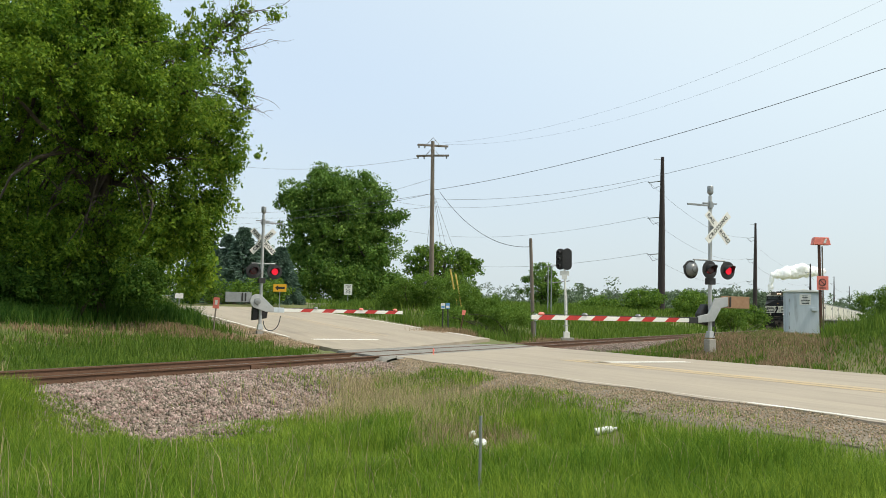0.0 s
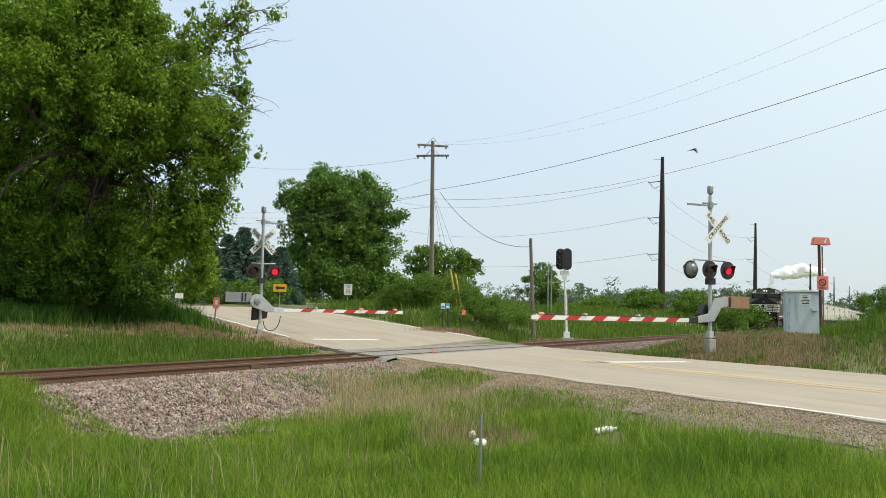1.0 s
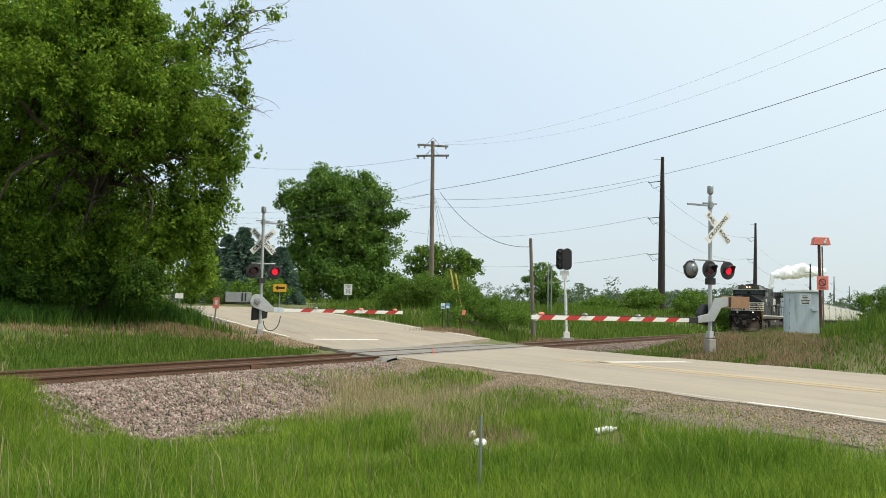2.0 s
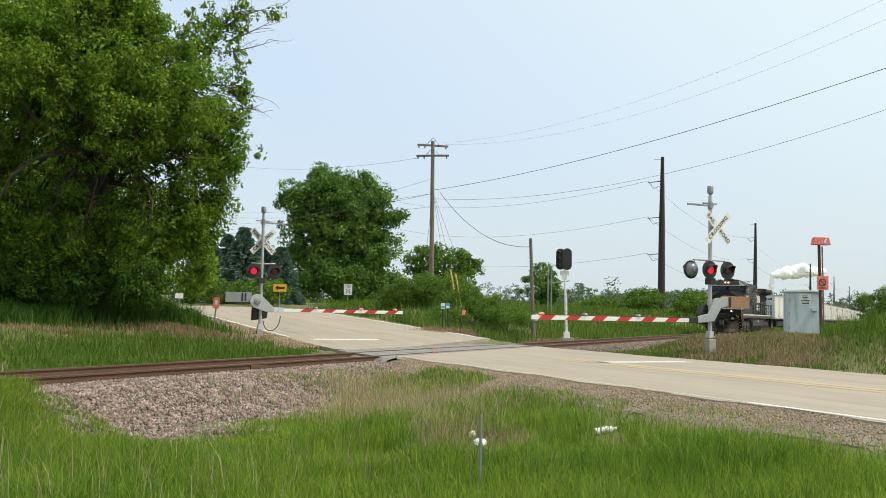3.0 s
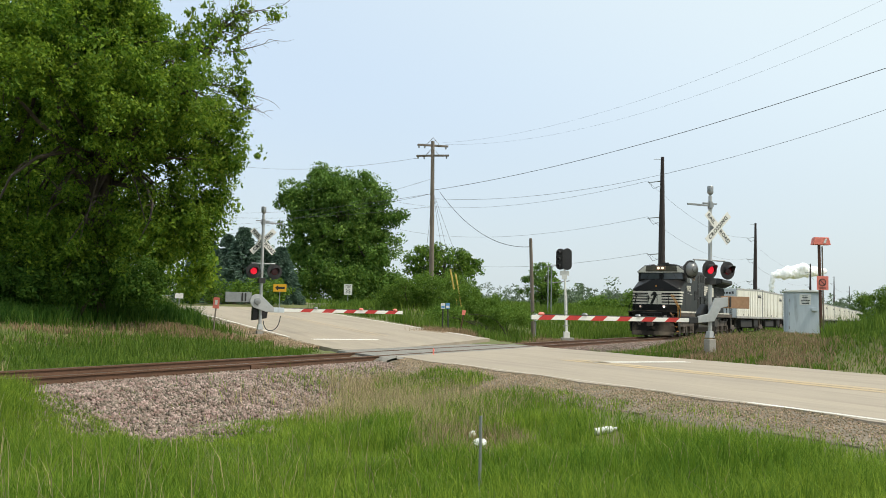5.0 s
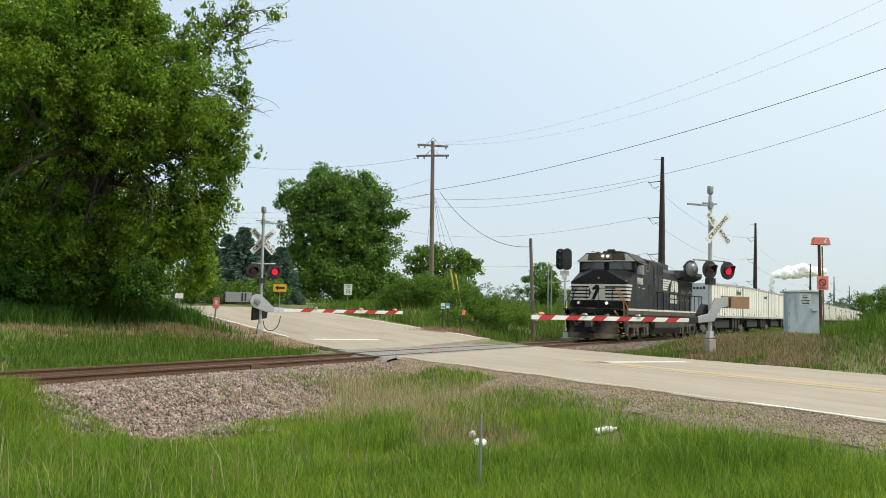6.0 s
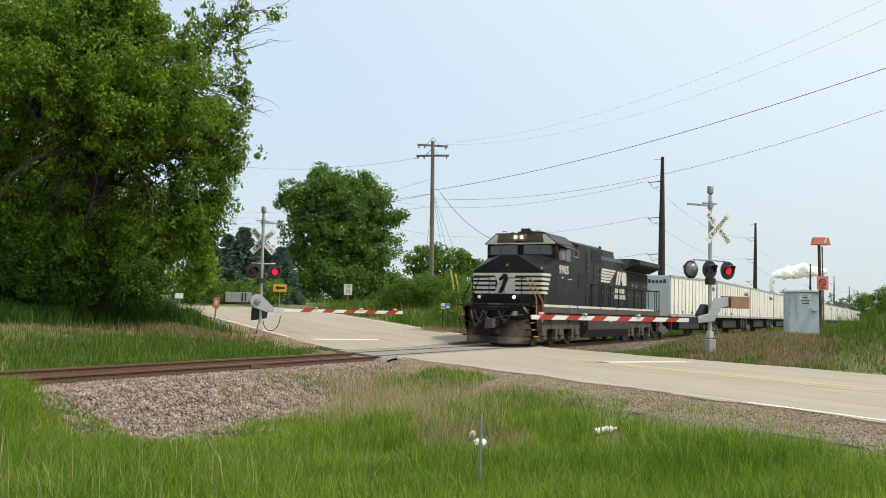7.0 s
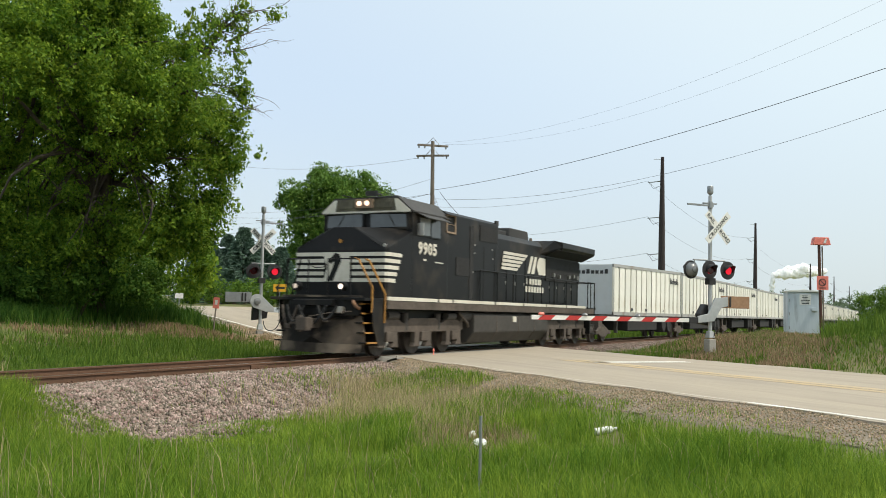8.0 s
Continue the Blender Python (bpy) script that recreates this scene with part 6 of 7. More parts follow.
def crossing_signal(base, arm_dir, arm_len, label, mast_top, weight_len, weight_mat, lamps, buck_z, buck_x=0.07):
    c = thing("crossing_signal", up_pose(base), label, "crossing signal", "crossing signals")
    part("foundation", Geo().prism([(-0.14, -0.14), (0.14, -0.14), (0.14, 0.14), (-0.14, 0.14)], "y", -0.5, 0.26), M_CONCRETE, c, "weathered concrete foundation", bevel=0.03)
    part("mast_base", Geo().add(*[[(0.12, 0.30, 0.12), (-0.12, 0.30, 0.12), (-0.12, 0.30, -0.12), (0.12, 0.30, -0.12), (0.08, 0.52, 0.08), (-0.08, 0.52, 0.08), (-0.08, 0.52, -0.08), (0.08, 0.52, -0.08)], [(0, 1, 2, 3), (4, 5, 6, 7), (0, 1, 5, 4), (1, 2, 6, 5), (2, 3, 7, 6), (3, 0, 4, 7)]]), M_ALU, c, bevel=0.015)
    part("mast", Geo().cyl((0, 0.3, 0), (0, mast_top - 0.3, 0), 0.068, 0.06, 16), M_ALU, c, smooth=True)
    part("bell", Geo().lathe([(0.05, 0), (0.03, 0.10), (0.09, 0.16), (0.10, 0.19), (0.10, 0.38), (0.085, 0.40)], 16, facing((0, mast_top - 0.38, 0), (1, 0, 0), (0, 0, -1))), M_GALV, c, "grey crossing bell", smooth=True)
    part("top_arm", Geo().box(-0.95 if arm_dir < 0 else -0.1, 0.12 if arm_dir < 0 else 0.75, mast_top - 0.66, mast_top - 0.60, -0.03, 0.03).box(-0.3, 0.25, mast_top - 0.58, mast_top - 0.54, -0.04, 0.04), M_GALV, c, bevel=0.006)
    part("collar", Geo().cyl((0, mast_top - 0.72, 0), (0, mast_top - 0.50, 0), 0.085, n=14), M_GALV, c)
    cy = mast_top - 1.37
    for ang, words in ((45, (("CROSSING", 0.0),)), (-45, (("RAIL", -0.40), ("ROAD", 0.40)))):
        zz = buck_z + (0.012 if ang > 0 else 0.0)
        mm = Matrix.Translation((buck_x, cy, zz)) @ Matrix.Rotation(radians(ang), 4, "Z")
        blade = part("crossbuck_blade", Geo().box(-0.66, 0.66, -0.118, 0.118, -0.004, 0.004), M_SIGNWHITE, c, "white crossbuck blade with black letters", bevel=0.002, m=mm)
        for w, off in words:
            tm = text_mesh(w, 0.19, 0.002, 1.22 if w == "CROSSING" else 1.05, 0.005)
            tm.materials.append(M_SIGNBLACK)
            part("letters", tm, None, blade, m=Matrix.Translation((off, 0.0, 0.0065)))
    part("crossbuck_bracket", Geo().box(-0.05, 0.12, cy - 0.06, cy + 0.06, min(0.0, buck_z), max(0, buck_z) - 0.004), M_GALV, c)
    ly = 2.52 if arm_dir < 0 else 2.64
    part("lamp_arm", Geo().cyl((lamps[0][0] - 0.05, ly + 0.32, 0), (lamps[-1][0] + 0.05, ly + 0.32, 0), 0.025, n=10), M_GALV, c)
    part("junction_box", Geo().box(-0.14, 0.14, ly - 0.48, ly - 0.26, -0.1, 0.12), M_LAMPBLACK, c, bevel=0.02)
    for x, toward, phase in lamps:
        part("lamp_bracket", Geo().cyl((x, ly, -0.02 * toward), (x, ly + 0.32, 0), 0.022, n=8), M_GALV, c)
        lamp(c, x, ly, toward, phase)
    # gate machine, arm and counterweight
    ay = 0.98
    s = arm_dir
    part("gate_machine", Geo().prism([(-s * 0.30, ay - 0.32), (s * 0.30, ay - 0.22), (s * 0.34, ay + 0.10), (s * 0.12, ay + 0.42), (-s * 0.28, ay + 0.36)], "z", -0.34, -0.08), M_LAMPBLACK, c, "dark gate machine housing", bevel=0.03)
    if s > 0:
        head = [(-0.18 + 0.29 * math.cos(radians(a)), ay + 0.46 + 0.29 * math.sin(radians(a))) for a in range(40, 261, 20)]
        part("gate_bracket", Geo().prism([(0.52, ay + 0.20), *head, (0.18, ay + 0.04), (0.52, ay + 0.04)], "z", 0.10, 0.16), M_ALU, c, "rounded grey gate bracket", bevel=0.012)
        part("pivot_cap", Geo().lathe([(0.14, 0.0), (0.13, 0.05), (0.05, 0.07)], 16, facing((-0.18, ay + 0.46, 0.16), (1, 0, 0), (0, 1, 0))), M_GALV, c, smooth=True)
    else:
        part("gate_bracket", Geo().prism([(s * 0.62, ay - 0.20), (s * 0.62, ay + 0.02), (s * 0.2, ay + 0.1), (-s * 0.08, ay + 0.62), (-s * 0.62, ay + 0.66), (-s * 0.62, ay + 0.36), (-s * 0.34, ay + 0.30), (-s * 0.05, ay - 0.14)], "z", 0.10, 0.16), M_ALU, c, "grey cast gate bracket", bevel=0.012)
    lift = 0.0 if s < 0 else 0.10
    wgt = part("counterweight", Geo().box(min(-s * 0.40, -s * weight_len), max(-s * 0.40, -s * weight_len), ay + 0.30 + lift, ay + 0.70 + lift, 0.05, 0.09), weight_mat, c, "flat gate counterweight", bevel=0.01)
    for k in range(2):
        xx = -s * (0.62 + 0.13 * k)
        part("weight_clamp", Geo().box(min(xx, xx - s * 0.05), max(xx, xx - s * 0.05), ay + 0.34 + lift, ay + 0.68 + lift, 0.09, 0.12), M_LAMPBLACK, wgt)
    aa = ay - 0.12 if s < 0 else ay + 0.12
    part("arm_socket", Geo().box(min(s * 0.35, s * 0.95), max(s * 0.35, s * 0.95), aa - 0.10, aa + 0.10, 0.0, 0.14), M_GREYBOX if s > 0 else M_LAMPBLACK, c, bevel=0.02)
    h = 0.066
    arm = part("gate_arm", Geo().add([(s * 0.9, aa - h, 0.02), (s * 0.9, aa + h, 0.02), (s * 0.9, aa + h, 0.10), (s * 0.9, aa - h, 0.10), (s * arm_len, aa - h * 1.0, 0.03), (s * arm_len, aa + h * 1.0, 0.03), (s * arm_len, aa + h * 1.0, 0.09), (s * arm_len, aa - h * 1.0, 0.09)],
                                     [(0, 1, 2, 3), (4, 5, 6, 7), (0, 1, 5, 4), (1, 2, 6, 5), (2, 3, 7, 6), (3, 0, 4, 7)]), M_SIGNWHITE, c, "white gate arm with slanting red stripes", bevel=0.004)
    x = arm_len - 0.30
    while x > 1.6:
        x0, x1 = x - 0.44, x
        part("red_stripe", Geo().prism([(s * x0 + 0.085, aa + h + 0.003), (s * x1 + 0.085, aa + h + 0.003), (s * x1 - 0.085, aa - h - 0.003), (s * x0 - 0.085, aa - h - 0.003)], "z", 0.018, 0.104), M_GATE_RED, arm)
        x -= 0.94
    for x, mt in ((arm_len - 0.35, M_SIGNRED), (arm_len - 1.9, M_LAMPDOME if s < 0 else M_SIGNRED), (arm_len - 3.9, M_LAMPDOME)):
        al = part("arm_lamp", Geo().lathe([(0.08, 0.0), (0.10, 0.03), (0.08, 0.07), (0.04, 0.09)], 14, facing((s * x, aa + h, 0.06), (1, 0, 0), (0, 0, -1))), mt, arm, "small gate arm lamp", smooth=True)
    part("arm_cable", Geo().tube([(s * 0.9, aa + h + 0.02, 0.06), (s * arm_len * 0.5, aa + h + 0.015, 0.06), (s * (arm_len - 0.3), aa + h + 0.02, 0.06)], 0.012, 5), M_LAMPBLACK, arm)
    part("control_cable", Geo().tube([(0.12, ay - 0.3, 0.1), (0.15, 0.6, 0.12), (0.07, 0.35, 0.1), (0.1, 0.1, 0.12)] if s < 0 else [(0.45 - 0.35 * math.cos(math.pi * k / 10) * -1, ay - 0.12 - 0.5 * math.sin(math.pi * k / 10) - 0.02 * k, 0.11) for k in range(10, -1, -1)], 0.018, 6), M_LAMPBLACK, c, smooth=True)
    return c


crossing_signal((11.49, -8.235, 0.30), -1, 6.85, "grey railroad crossing signal with lowered striped gate", 5.28, 1.62, M_RUSTPLATE, [(-0.66, -1, 0), (-0.17, 1, 0), (0.59, 1, 1)], 0.24, 0.11)
crossing_signal((10.65, 9.33, 0.09), 1, 6.2, "grey crossing signal and lowered gate across the far lane", 5.25, 1.45, M_GALV, [(-0.38, 1, 0), (0.48, 1, 1)], -0.24)

# ---------------------------------------------------------------- railway colour-light signal
sg = thing("railway_signal", up_pose((30.7, 3.2, -0.25), (0.445, -0.895, 0)), "two-headed black railway signal on a white mast", "railway signal")
part("foundation", Geo().box(-0.35, 0.35, -0.3, 0.22, -0.3, 0.3), M_CONCRETE, sg, bevel=0.04)
part("mast_foot", Geo().box(-0.22, 0.12, 0.2, 0.55, -0.18, 0.18), M_SIGNWHITE, sg, bevel=0.03)
part("mast", Geo().cyl((-0.05, 0.3, 0), (-0.20, 4.1, 0), 0.075, 0.06, 14), M_SIGNWHITE, sg, smooth=True)
part("mast_sleeve", Geo().cyl((-0.04, 0.3, -0.09), (-0.09, 2.7, -0.09), 0.08, n=12), M_GALV, sg)
for k, (x, wd) in enumerate(((-0.44, 0.25), (-0.08, 0.27))):
    hb = part("signal_head", Geo().prism([(x + wd * math.cos(a), 4.64 + (0.36 if math.sin(a) > 0 else -0.36) + wd * 0.95 * math.sin(a)) for a in [2 * math.pi * i / 28 for i in range(28)]], "z", -0.05 + 0.12 * k, 0.01 + 0.12 * k), M_LAMPBLACK, sg, "black oval signal background", bevel=0.008)
    for q in range(3):
        part("lens_hood", Geo().lathe([(0.10, 0.0), (0.10, 0.30), (0.09, 0.30), (0.09, 0.02)], 14, facing((x - 0.04, 5.02 - 0.38 * q, -0.02 + 0.1 * k), (0.85, 0, 0.5) if k == 0 else (-1, 0, 0.1), (0, 1, 0))), M_LAMPBLACK, hb, smooth=True)
part("head_bracket", Geo().box(-0.46, 0.06, 3.72, 3.98, -0.06, 0.06).box(-0.34, -0.06, 3.50, 3.74, -0.08, 0.08), M_SIGNWHITE, sg, bevel=0.02)
for z in (0.9, 1.3, 1.7, 2.1, 2.5):
    part("ladder_rung", Geo().cyl((-0.28, z, 0.15), (0.08, z, 0.15), 0.012, n=6), M_GALV, sg)

# ---------------------------------------------------------------- wooden post, poles, wires
def post(name, base, top, r0, r1, m, label, category, bury=0.5):
    b, t = Vector(base), Vector(top)
    gz = float(land_z(b.x, b.y))
    ob = thing(name, Matrix.Translation((b.x, b.y, gz)), label, category)
    part("post", Geo().tube([(0, 0, -bury), tuple((t - Vector((b.x, b.y, gz))) * 0.5), tuple(t - Vector((b.x, b.y, gz)))], [r0, (r0 + r1) / 2, r1], 12), m, ob, smooth=True)
    return ob


wp = post("wooden_post", (30.81, 5.27, 0.02), (30.35, 5.36, 5.59), 0.12, 0.09, M_WOODPOLE, "short weathered wooden cable post", "pole")
part("conduit_guard", Geo().cyl((0.08, -0.06, 0.0), (0.05, -0.10, 1.5), 0.05, n=8), M_GALV, wp)
part("meter_box", Geo().box(-0.15, 0.05, -0.22, -0.08, 1.1, 1.5), M_GREYBOX, wp, bevel=0.02)
up = post("utility_pole", (33.43, 13.25, 1.69), (32.75, 13.05, 12.13), 0.17, 0.11, M_WOODPOLE, "tall weathered wooden utility pole with two crossarms", "utility pole")
bx, by, bz = up.location
for px_, w_, h_ in ((765, 0.95, (32.77, 13.05, 11.84)[2]), (765, 1.0, (32.82, 13.06, 11.19)[2])):
    dirv = Vector((0.62, -0.78, 0)) if h_ > 11.5 else Vector((0.28, -0.96, 0))
    c0 = Vector((-0.66, -0.2, h_ - bz))
    arm = part("crossarm", Geo().box(-w_ * 1.05, w_ * 1.05, -0.06, 0.06, -0.06, 0.06), M_WOODPOLE, up, bevel=0.01, m=facing(c0, dirv, (0, 0, 1)) @ Matrix.Rotation(radians(90), 4, "X"))
    for k in (-0.95, -0.55, 0.9):
        part("insulator", Geo().lathe([(0.03, 0.05), (0.05, 0.10), (0.05, 0.18), (0.02, 0.2)], 10, Matrix.Translation((k * w_, 0, 0))), M_GALV, arm)
    part("arm_brace", Geo().cyl((-0.45, 0.08, 0), (0, 0.08, -0.5), 0.018, n=6).cyl((0.45, 0.08, 0), (0, 0.08, -0.5), 0.018, n=6), M_GALV, arm)


def wire(a, b, sag, r, name="overhead_wire", label="thin black overhead wire"):
    a, b = Vector(a), Vector(b)
    pts = [a.lerp(b, t) - Vector((0, 0, 4 * sag * t * (1 - t))) for t in [i / 24 for i in range(25)]]
    ob = part(name, Geo().tube(pts, r, 5), M_WIRE)
    tagged(ob, label, "wire", "overhead wires")


P0 = (32.97, 13.08, 9.00)
wire(P0, (17.39, -14.39, 10.79), 0.55, 0.014, label="thick black overhead cable sloping up")
wire((33.01, 13.09, 8.46), (17.49, -14.38, 9.30), 1.15, 0.008)
wire((33.09, 12.40, 11.93), (15.06, -14.39, 12.01), 1.3, 0.0035)
wire((32.42, 13.73, 11.97), (14.85, -14.05, 12.54), 1.3, 0.0035)
wire((32.41, 13.90, 11.03), (51.03, 43.42, 14.79), 0.5, 0.009)
wire((32.82, 13.27, 9.68), (74.09, 65.28, 10.17), 0.3, 0.010)
wire((32.95, 13.15, 8.78), (66.14, 58.65, 10.88), 0.5, 0.010)
wire((32.95, 13.15, 8.78), (66.04, 58.64, 12.33), 0.5, 0.010)
wire((33.17, 12.69, 8.90), (30.39, 5.33, 5.11), 1.0, 0.016)
wire((33.01, 13.16, 7.95), (66.37, 58.05, 11.82), 0.4, 0.009)
for px_ in (757, 778, 785, 795):
    wire((32.98, 13.08, 8.89), ((33.48, 13.16, 1.69)[0] + (px_ - 766) * 0.025, (33.48, 13.16, 1.69)[1] - (px_ - 766) * 0.09, 1.6), 0.0, 0.009, "guy_wire", "steel guy wire of the pole")
for a, b in (((30.22, 10.38, 3.80), (30.41, 10.18, 2.63)), ((30.38, 10.11, 3.54), (30.54, 9.94, 2.54))):
    ob = part("guy_guard", Geo().cyl(a, (b[0] + 0.2, b[1] - 0.1, b[2] - 1.0), 0.05, n=8), M_YELLOWTUBE)
    tagged(ob, "yellow plastic guard on a guy wire", "guy guard", "guy guards")

# steel transmission poles beside the line
TOPS = []
for k, (b, t, r) in enumerate((((126.03, 20.46, 2.66), (124.49, 20.02, 26.04), 0.62), ((241.26, 22.73, 3.15), (239.68, 22.35, 26.69), 0.62), ((430.09, 25.63, 2.95), (428.46, 25.38, 26.38), 0.60), ((629.80, 29.09, 3.29), (628.00, 28.82, 29.21), 0.55), ((852.27, 31.86, 3.30), (850.36, 31.57, 30.65), 0.6))):
    pz = float(land_z(b[0], b[1]))
    tp = thing("transmission_pole", Matrix.Translation((b[0], b[1], pz)), "tall dark tapered steel transmission pole", "transmission pole", "transmission poles")
    top = Vector(t) - Vector((b[0], b[1], pz))
    part("pole", Geo().tube([(0, 0, -1), tuple(top * 0.5), tuple(top)], [r, r * 0.8, r * 0.42], 12), M_STEELPOLE, tp, smooth=True)
    att = []
    for j, f_ in enumerate((0.845, 0.615, 0.38)):
        out_ = Vector((-0.3, 0.95, 0)).normalized() * 2.2
        c0 = top * f_
        part("insulator_arm", Geo().cyl(tuple(c0), tuple(c0 + out_ + Vector((0, 0, -0.25))), 0.09, 0.07, n=6), M_GALV, tp, "grey insulator arm")
        part("jumper", Geo().tube([tuple(c0 + out_), tuple(c0 + out_ * 0.6 + Vector((0, 0, -1.2))), tuple(c0 + Vector((0, 0, -0.6)))], 0.035, 5), M_WIRE, tp)
        att.append(Vector((b[0], b[1], pz)) + c0 + out_)
    part("peak_bracket", Geo().cyl(tuple(top * 0.985), tuple(top * 0.985 + Vector((-0.5, 1.2, 0))), 0.05, n=6), M_GALV, tp)
    TOPS.append(att)
for a, b in zip(TOPS[:-1], TOPS[1:]):
    for p, q in zip(a, b):
        wire(p, q, 2.5, 0.02, label="thin distant transmission wire")
for p, q in zip(TOPS[0], ((204.76, 114.37, 31.76), (205.27, 114.45, 24.43), (205.76, 114.52, 17.41))):
    wire(p, q, 3.0, 0.022, label="thin distant transmission wire")
dp = post("distant_pole", (46.11, 43.92, 2.43), (45.90, 43.74, 6.51), 0.16, 0.12, M_WOODPOLE, "distant wooden pole beside the road", "pole")

# metal frame far behind the signal
fm = thing("metal_frame", up_pose(((50.99, 11.65, 2.00)[0], (50.99, 11.65, 2.00)[1], float(land_z((50.99, 11.65, 2.00)[0], (50.99, 11.65, 2.00)[1]))), (0.445, -0.895, 0)), "grey metal equipment frame in the meadow", "metal frame")
for x, h in ((-0.12, 4.0), (0.14, 3.9)):
    part("upright", Geo().cyl((x, -0.3, 0), (x, h, 0), 0.05, n=8), M_GALV, fm)
part("frame_arm", Geo().cyl((-0.45, 3.85, 0), (1.0, 3.98, 0), 0.04, n=8), M_GALV, fm)
part("frame_arm", Geo().cyl((0.14, 2.55, 0), (1.6, 2.75, 0), 0.04, n=8), M_GALV, fm)

# ---------------------------------------------------------------- equipment cabinet
cabn = thing("equipment_cabinet", up_pose((31.3, -9.24, 0.34), (0.30, -0.95, 0)), "pale grey steel railway equipment cabinet in the grass", "cabinet")
part("body", Geo().box(-0.77, 0.77, -0.05, 2.34, -1.1, 0.0), M_GREYBOX, cabn, bevel=0.015)
part("roof", Geo().prism([(-0.85, 2.34), (-0.85, 2.40), (0, 2.47), (0.85, 2.40), (0.85, 2.34)], "z", -1.2, 0.12), M_SIGNWHITE, cabn, "pale overhanging lid", bevel=0.01)
dr = part("door", Geo().box(-0.68, 0.68, 0.10, 2.26, 0.0, 0.03), M_GREYBOX, cabn, bevel=0.008)
for yy in (0.5, 1.2, 1.9):
    part("hinge", Geo().cyl((-0.70, yy - 0.08, 0.025), (-0.70, yy + 0.08, 0.025), 0.018, n=8), M_GALV, dr)
nb = part("notice", Geo().box(-0.20, 0.36, 1.68, 2.22, 0.03, 0.036), M_SIGNWHITE, dr, "white notice with grey text lines")
for i, (a, b) in enumerate(((-0.06, 0.20), (-0.08, 0.22), (-0.04, 0.18), (-0.14, 0.30), (-0.14, 0.28), (-0.10, 0.26))):
    part("text_bar", Geo().box(a, b, 2.12 - 0.078 * i, 2.155 - 0.078 * i, 0.036, 0.039), M_INK, nb)
part("latch_box", Geo().box(0.38, 0.66, 1.36, 1.54, 0.03, 0.14), M_GREYBOX, dr, bevel=0.02)
part("kick_plate", Geo().box(-0.76, 0.76, -0.05, 0.09, 0.0, 0.02), M_GALV, cabn)
part("side_conduit", Geo().box(0.79, 0.93, -0.05, 1.0, -0.5, -0.2), M_GREYBOX, cabn, bevel=0.01)

# red-topped warning post
rb = (25.12, -10.56, 0.35)
rp = thing("warning_post", up_pose((rb[0], rb[1], float(land_z(rb[0], rb[1]))), (0.445, -0.895, 0)), "brown steel post with faded red warning signs", "warning post")
part("post", Geo().cyl((0.02, -0.4, 0), (-0.08, 4.33, 0), 0.075, 0.065, 10), M_POSTBROWN, rp, smooth=True)
part("conduit", Geo().cyl((0.12, -0.3, 0.03), (0.05, 4.2, 0.03), 0.04, 0.035, 8), M_WOODPOLE, rp)
hd = part("red_marker_box", Geo().prism([(-0.40, 4.26), (-0.33, 4.60), (0.31, 4.60), (0.40, 4.26)], "z", -0.18, 0.16), M_SIGNRED, rp, "faded red marker box", bevel=0.02)
part("marker_symbol", Geo().prism([(0.06, 4.33), (0.13, 4.54), (0.22, 4.54), (0.17, 4.33)], "z", 0.16, 0.165), M_SIGNWHITE, hd)
sb = part("red_sign", Geo().box(-0.22, 0.30, 2.24, 2.86, 0.09, 0.10), M_SIGNRED, rp, "faded red sign with a ring symbol", bevel=0.004)
ringp = [(0.03 + 0.15 * math.cos(a), 2.58 + 0.15 * math.sin(a)) for a in [2 * math.pi * i / 20 for i in range(21)]]
part("ring_symbol", Geo().tube([(a, b, 0.102) for a, b in ringp], 0.018, 6, caps=False).tube([(-0.07, 2.68, 0.102), (0.13, 2.48, 0.102)], 0.016, 6), M_SIGNBLACK, sb)
for k in range(2):
    part("text_bar", Geo().box(-0.12, 0.18, 2.35 - 0.045 * k, 2.367 - 0.045 * k, 0.10, 0.103), M_SIGNBLACK, sb)


# ---------------------------------------------------------------- small signs
def sign(name, base, height, w, h, face, label, category, post_m=M_GALV, lean=0.0, right=(0.445, -0.895, 0), z=None):
    gz = float(land_z(base[0], base[1])) if z is None else z
    t = thing(name, up_pose((base[0], base[1], gz), right) @ Matrix.Rotation(radians(lean), 4, "Z"), label, category)
    part("post", Geo().cyl((0, -0.3, -0.03), (0, height, -0.03), 0.03, n=8), post_m, t)
    b = part("sign_board", Geo().box(-w / 2, w / 2, height - h, height, 0.0, 0.012), face, t, bevel=0.004)
    return t, b


t, b = sign("arrow_sign", (35.71, 26.76, 1.18), (35.58, 26.74, 3.02)[2] - float(land_z((35.71, 26.76, 1.18)[0], (35.71, 26.76, 1.18)[1])), 0.95, 0.55, M_SIGNYELLOW, "yellow sign with a black arrow pointing aside", "road sign")
hh = (35.58, 26.74, 3.02)[2] - float(land_z((35.71, 26.76, 1.18)[0], (35.71, 26.76, 1.18)[1])) - 0.275
part("arrow", Geo().prism([(-0.36, hh), (-0.12, hh + 0.20), (-0.12, hh + 0.08), (0.36, hh + 0.08), (0.36, hh - 0.08), (-0.12, hh - 0.08), (-0.12, hh - 0.20)], "z", 0.012, 0.018), M_SIGNBLACK, b, "black arrow")
p35 = (39.59, 23.39, 1.63)
h35 = (39.48, 23.38, 3.18)[2] - float(land_z(p35[0], p35[1]))
t, b = sign("speed_limit_sign", p35, h35, 0.61, 0.80, M_SIGNWHITE, "white speed limit 35 sign on a steel post", "road sign")
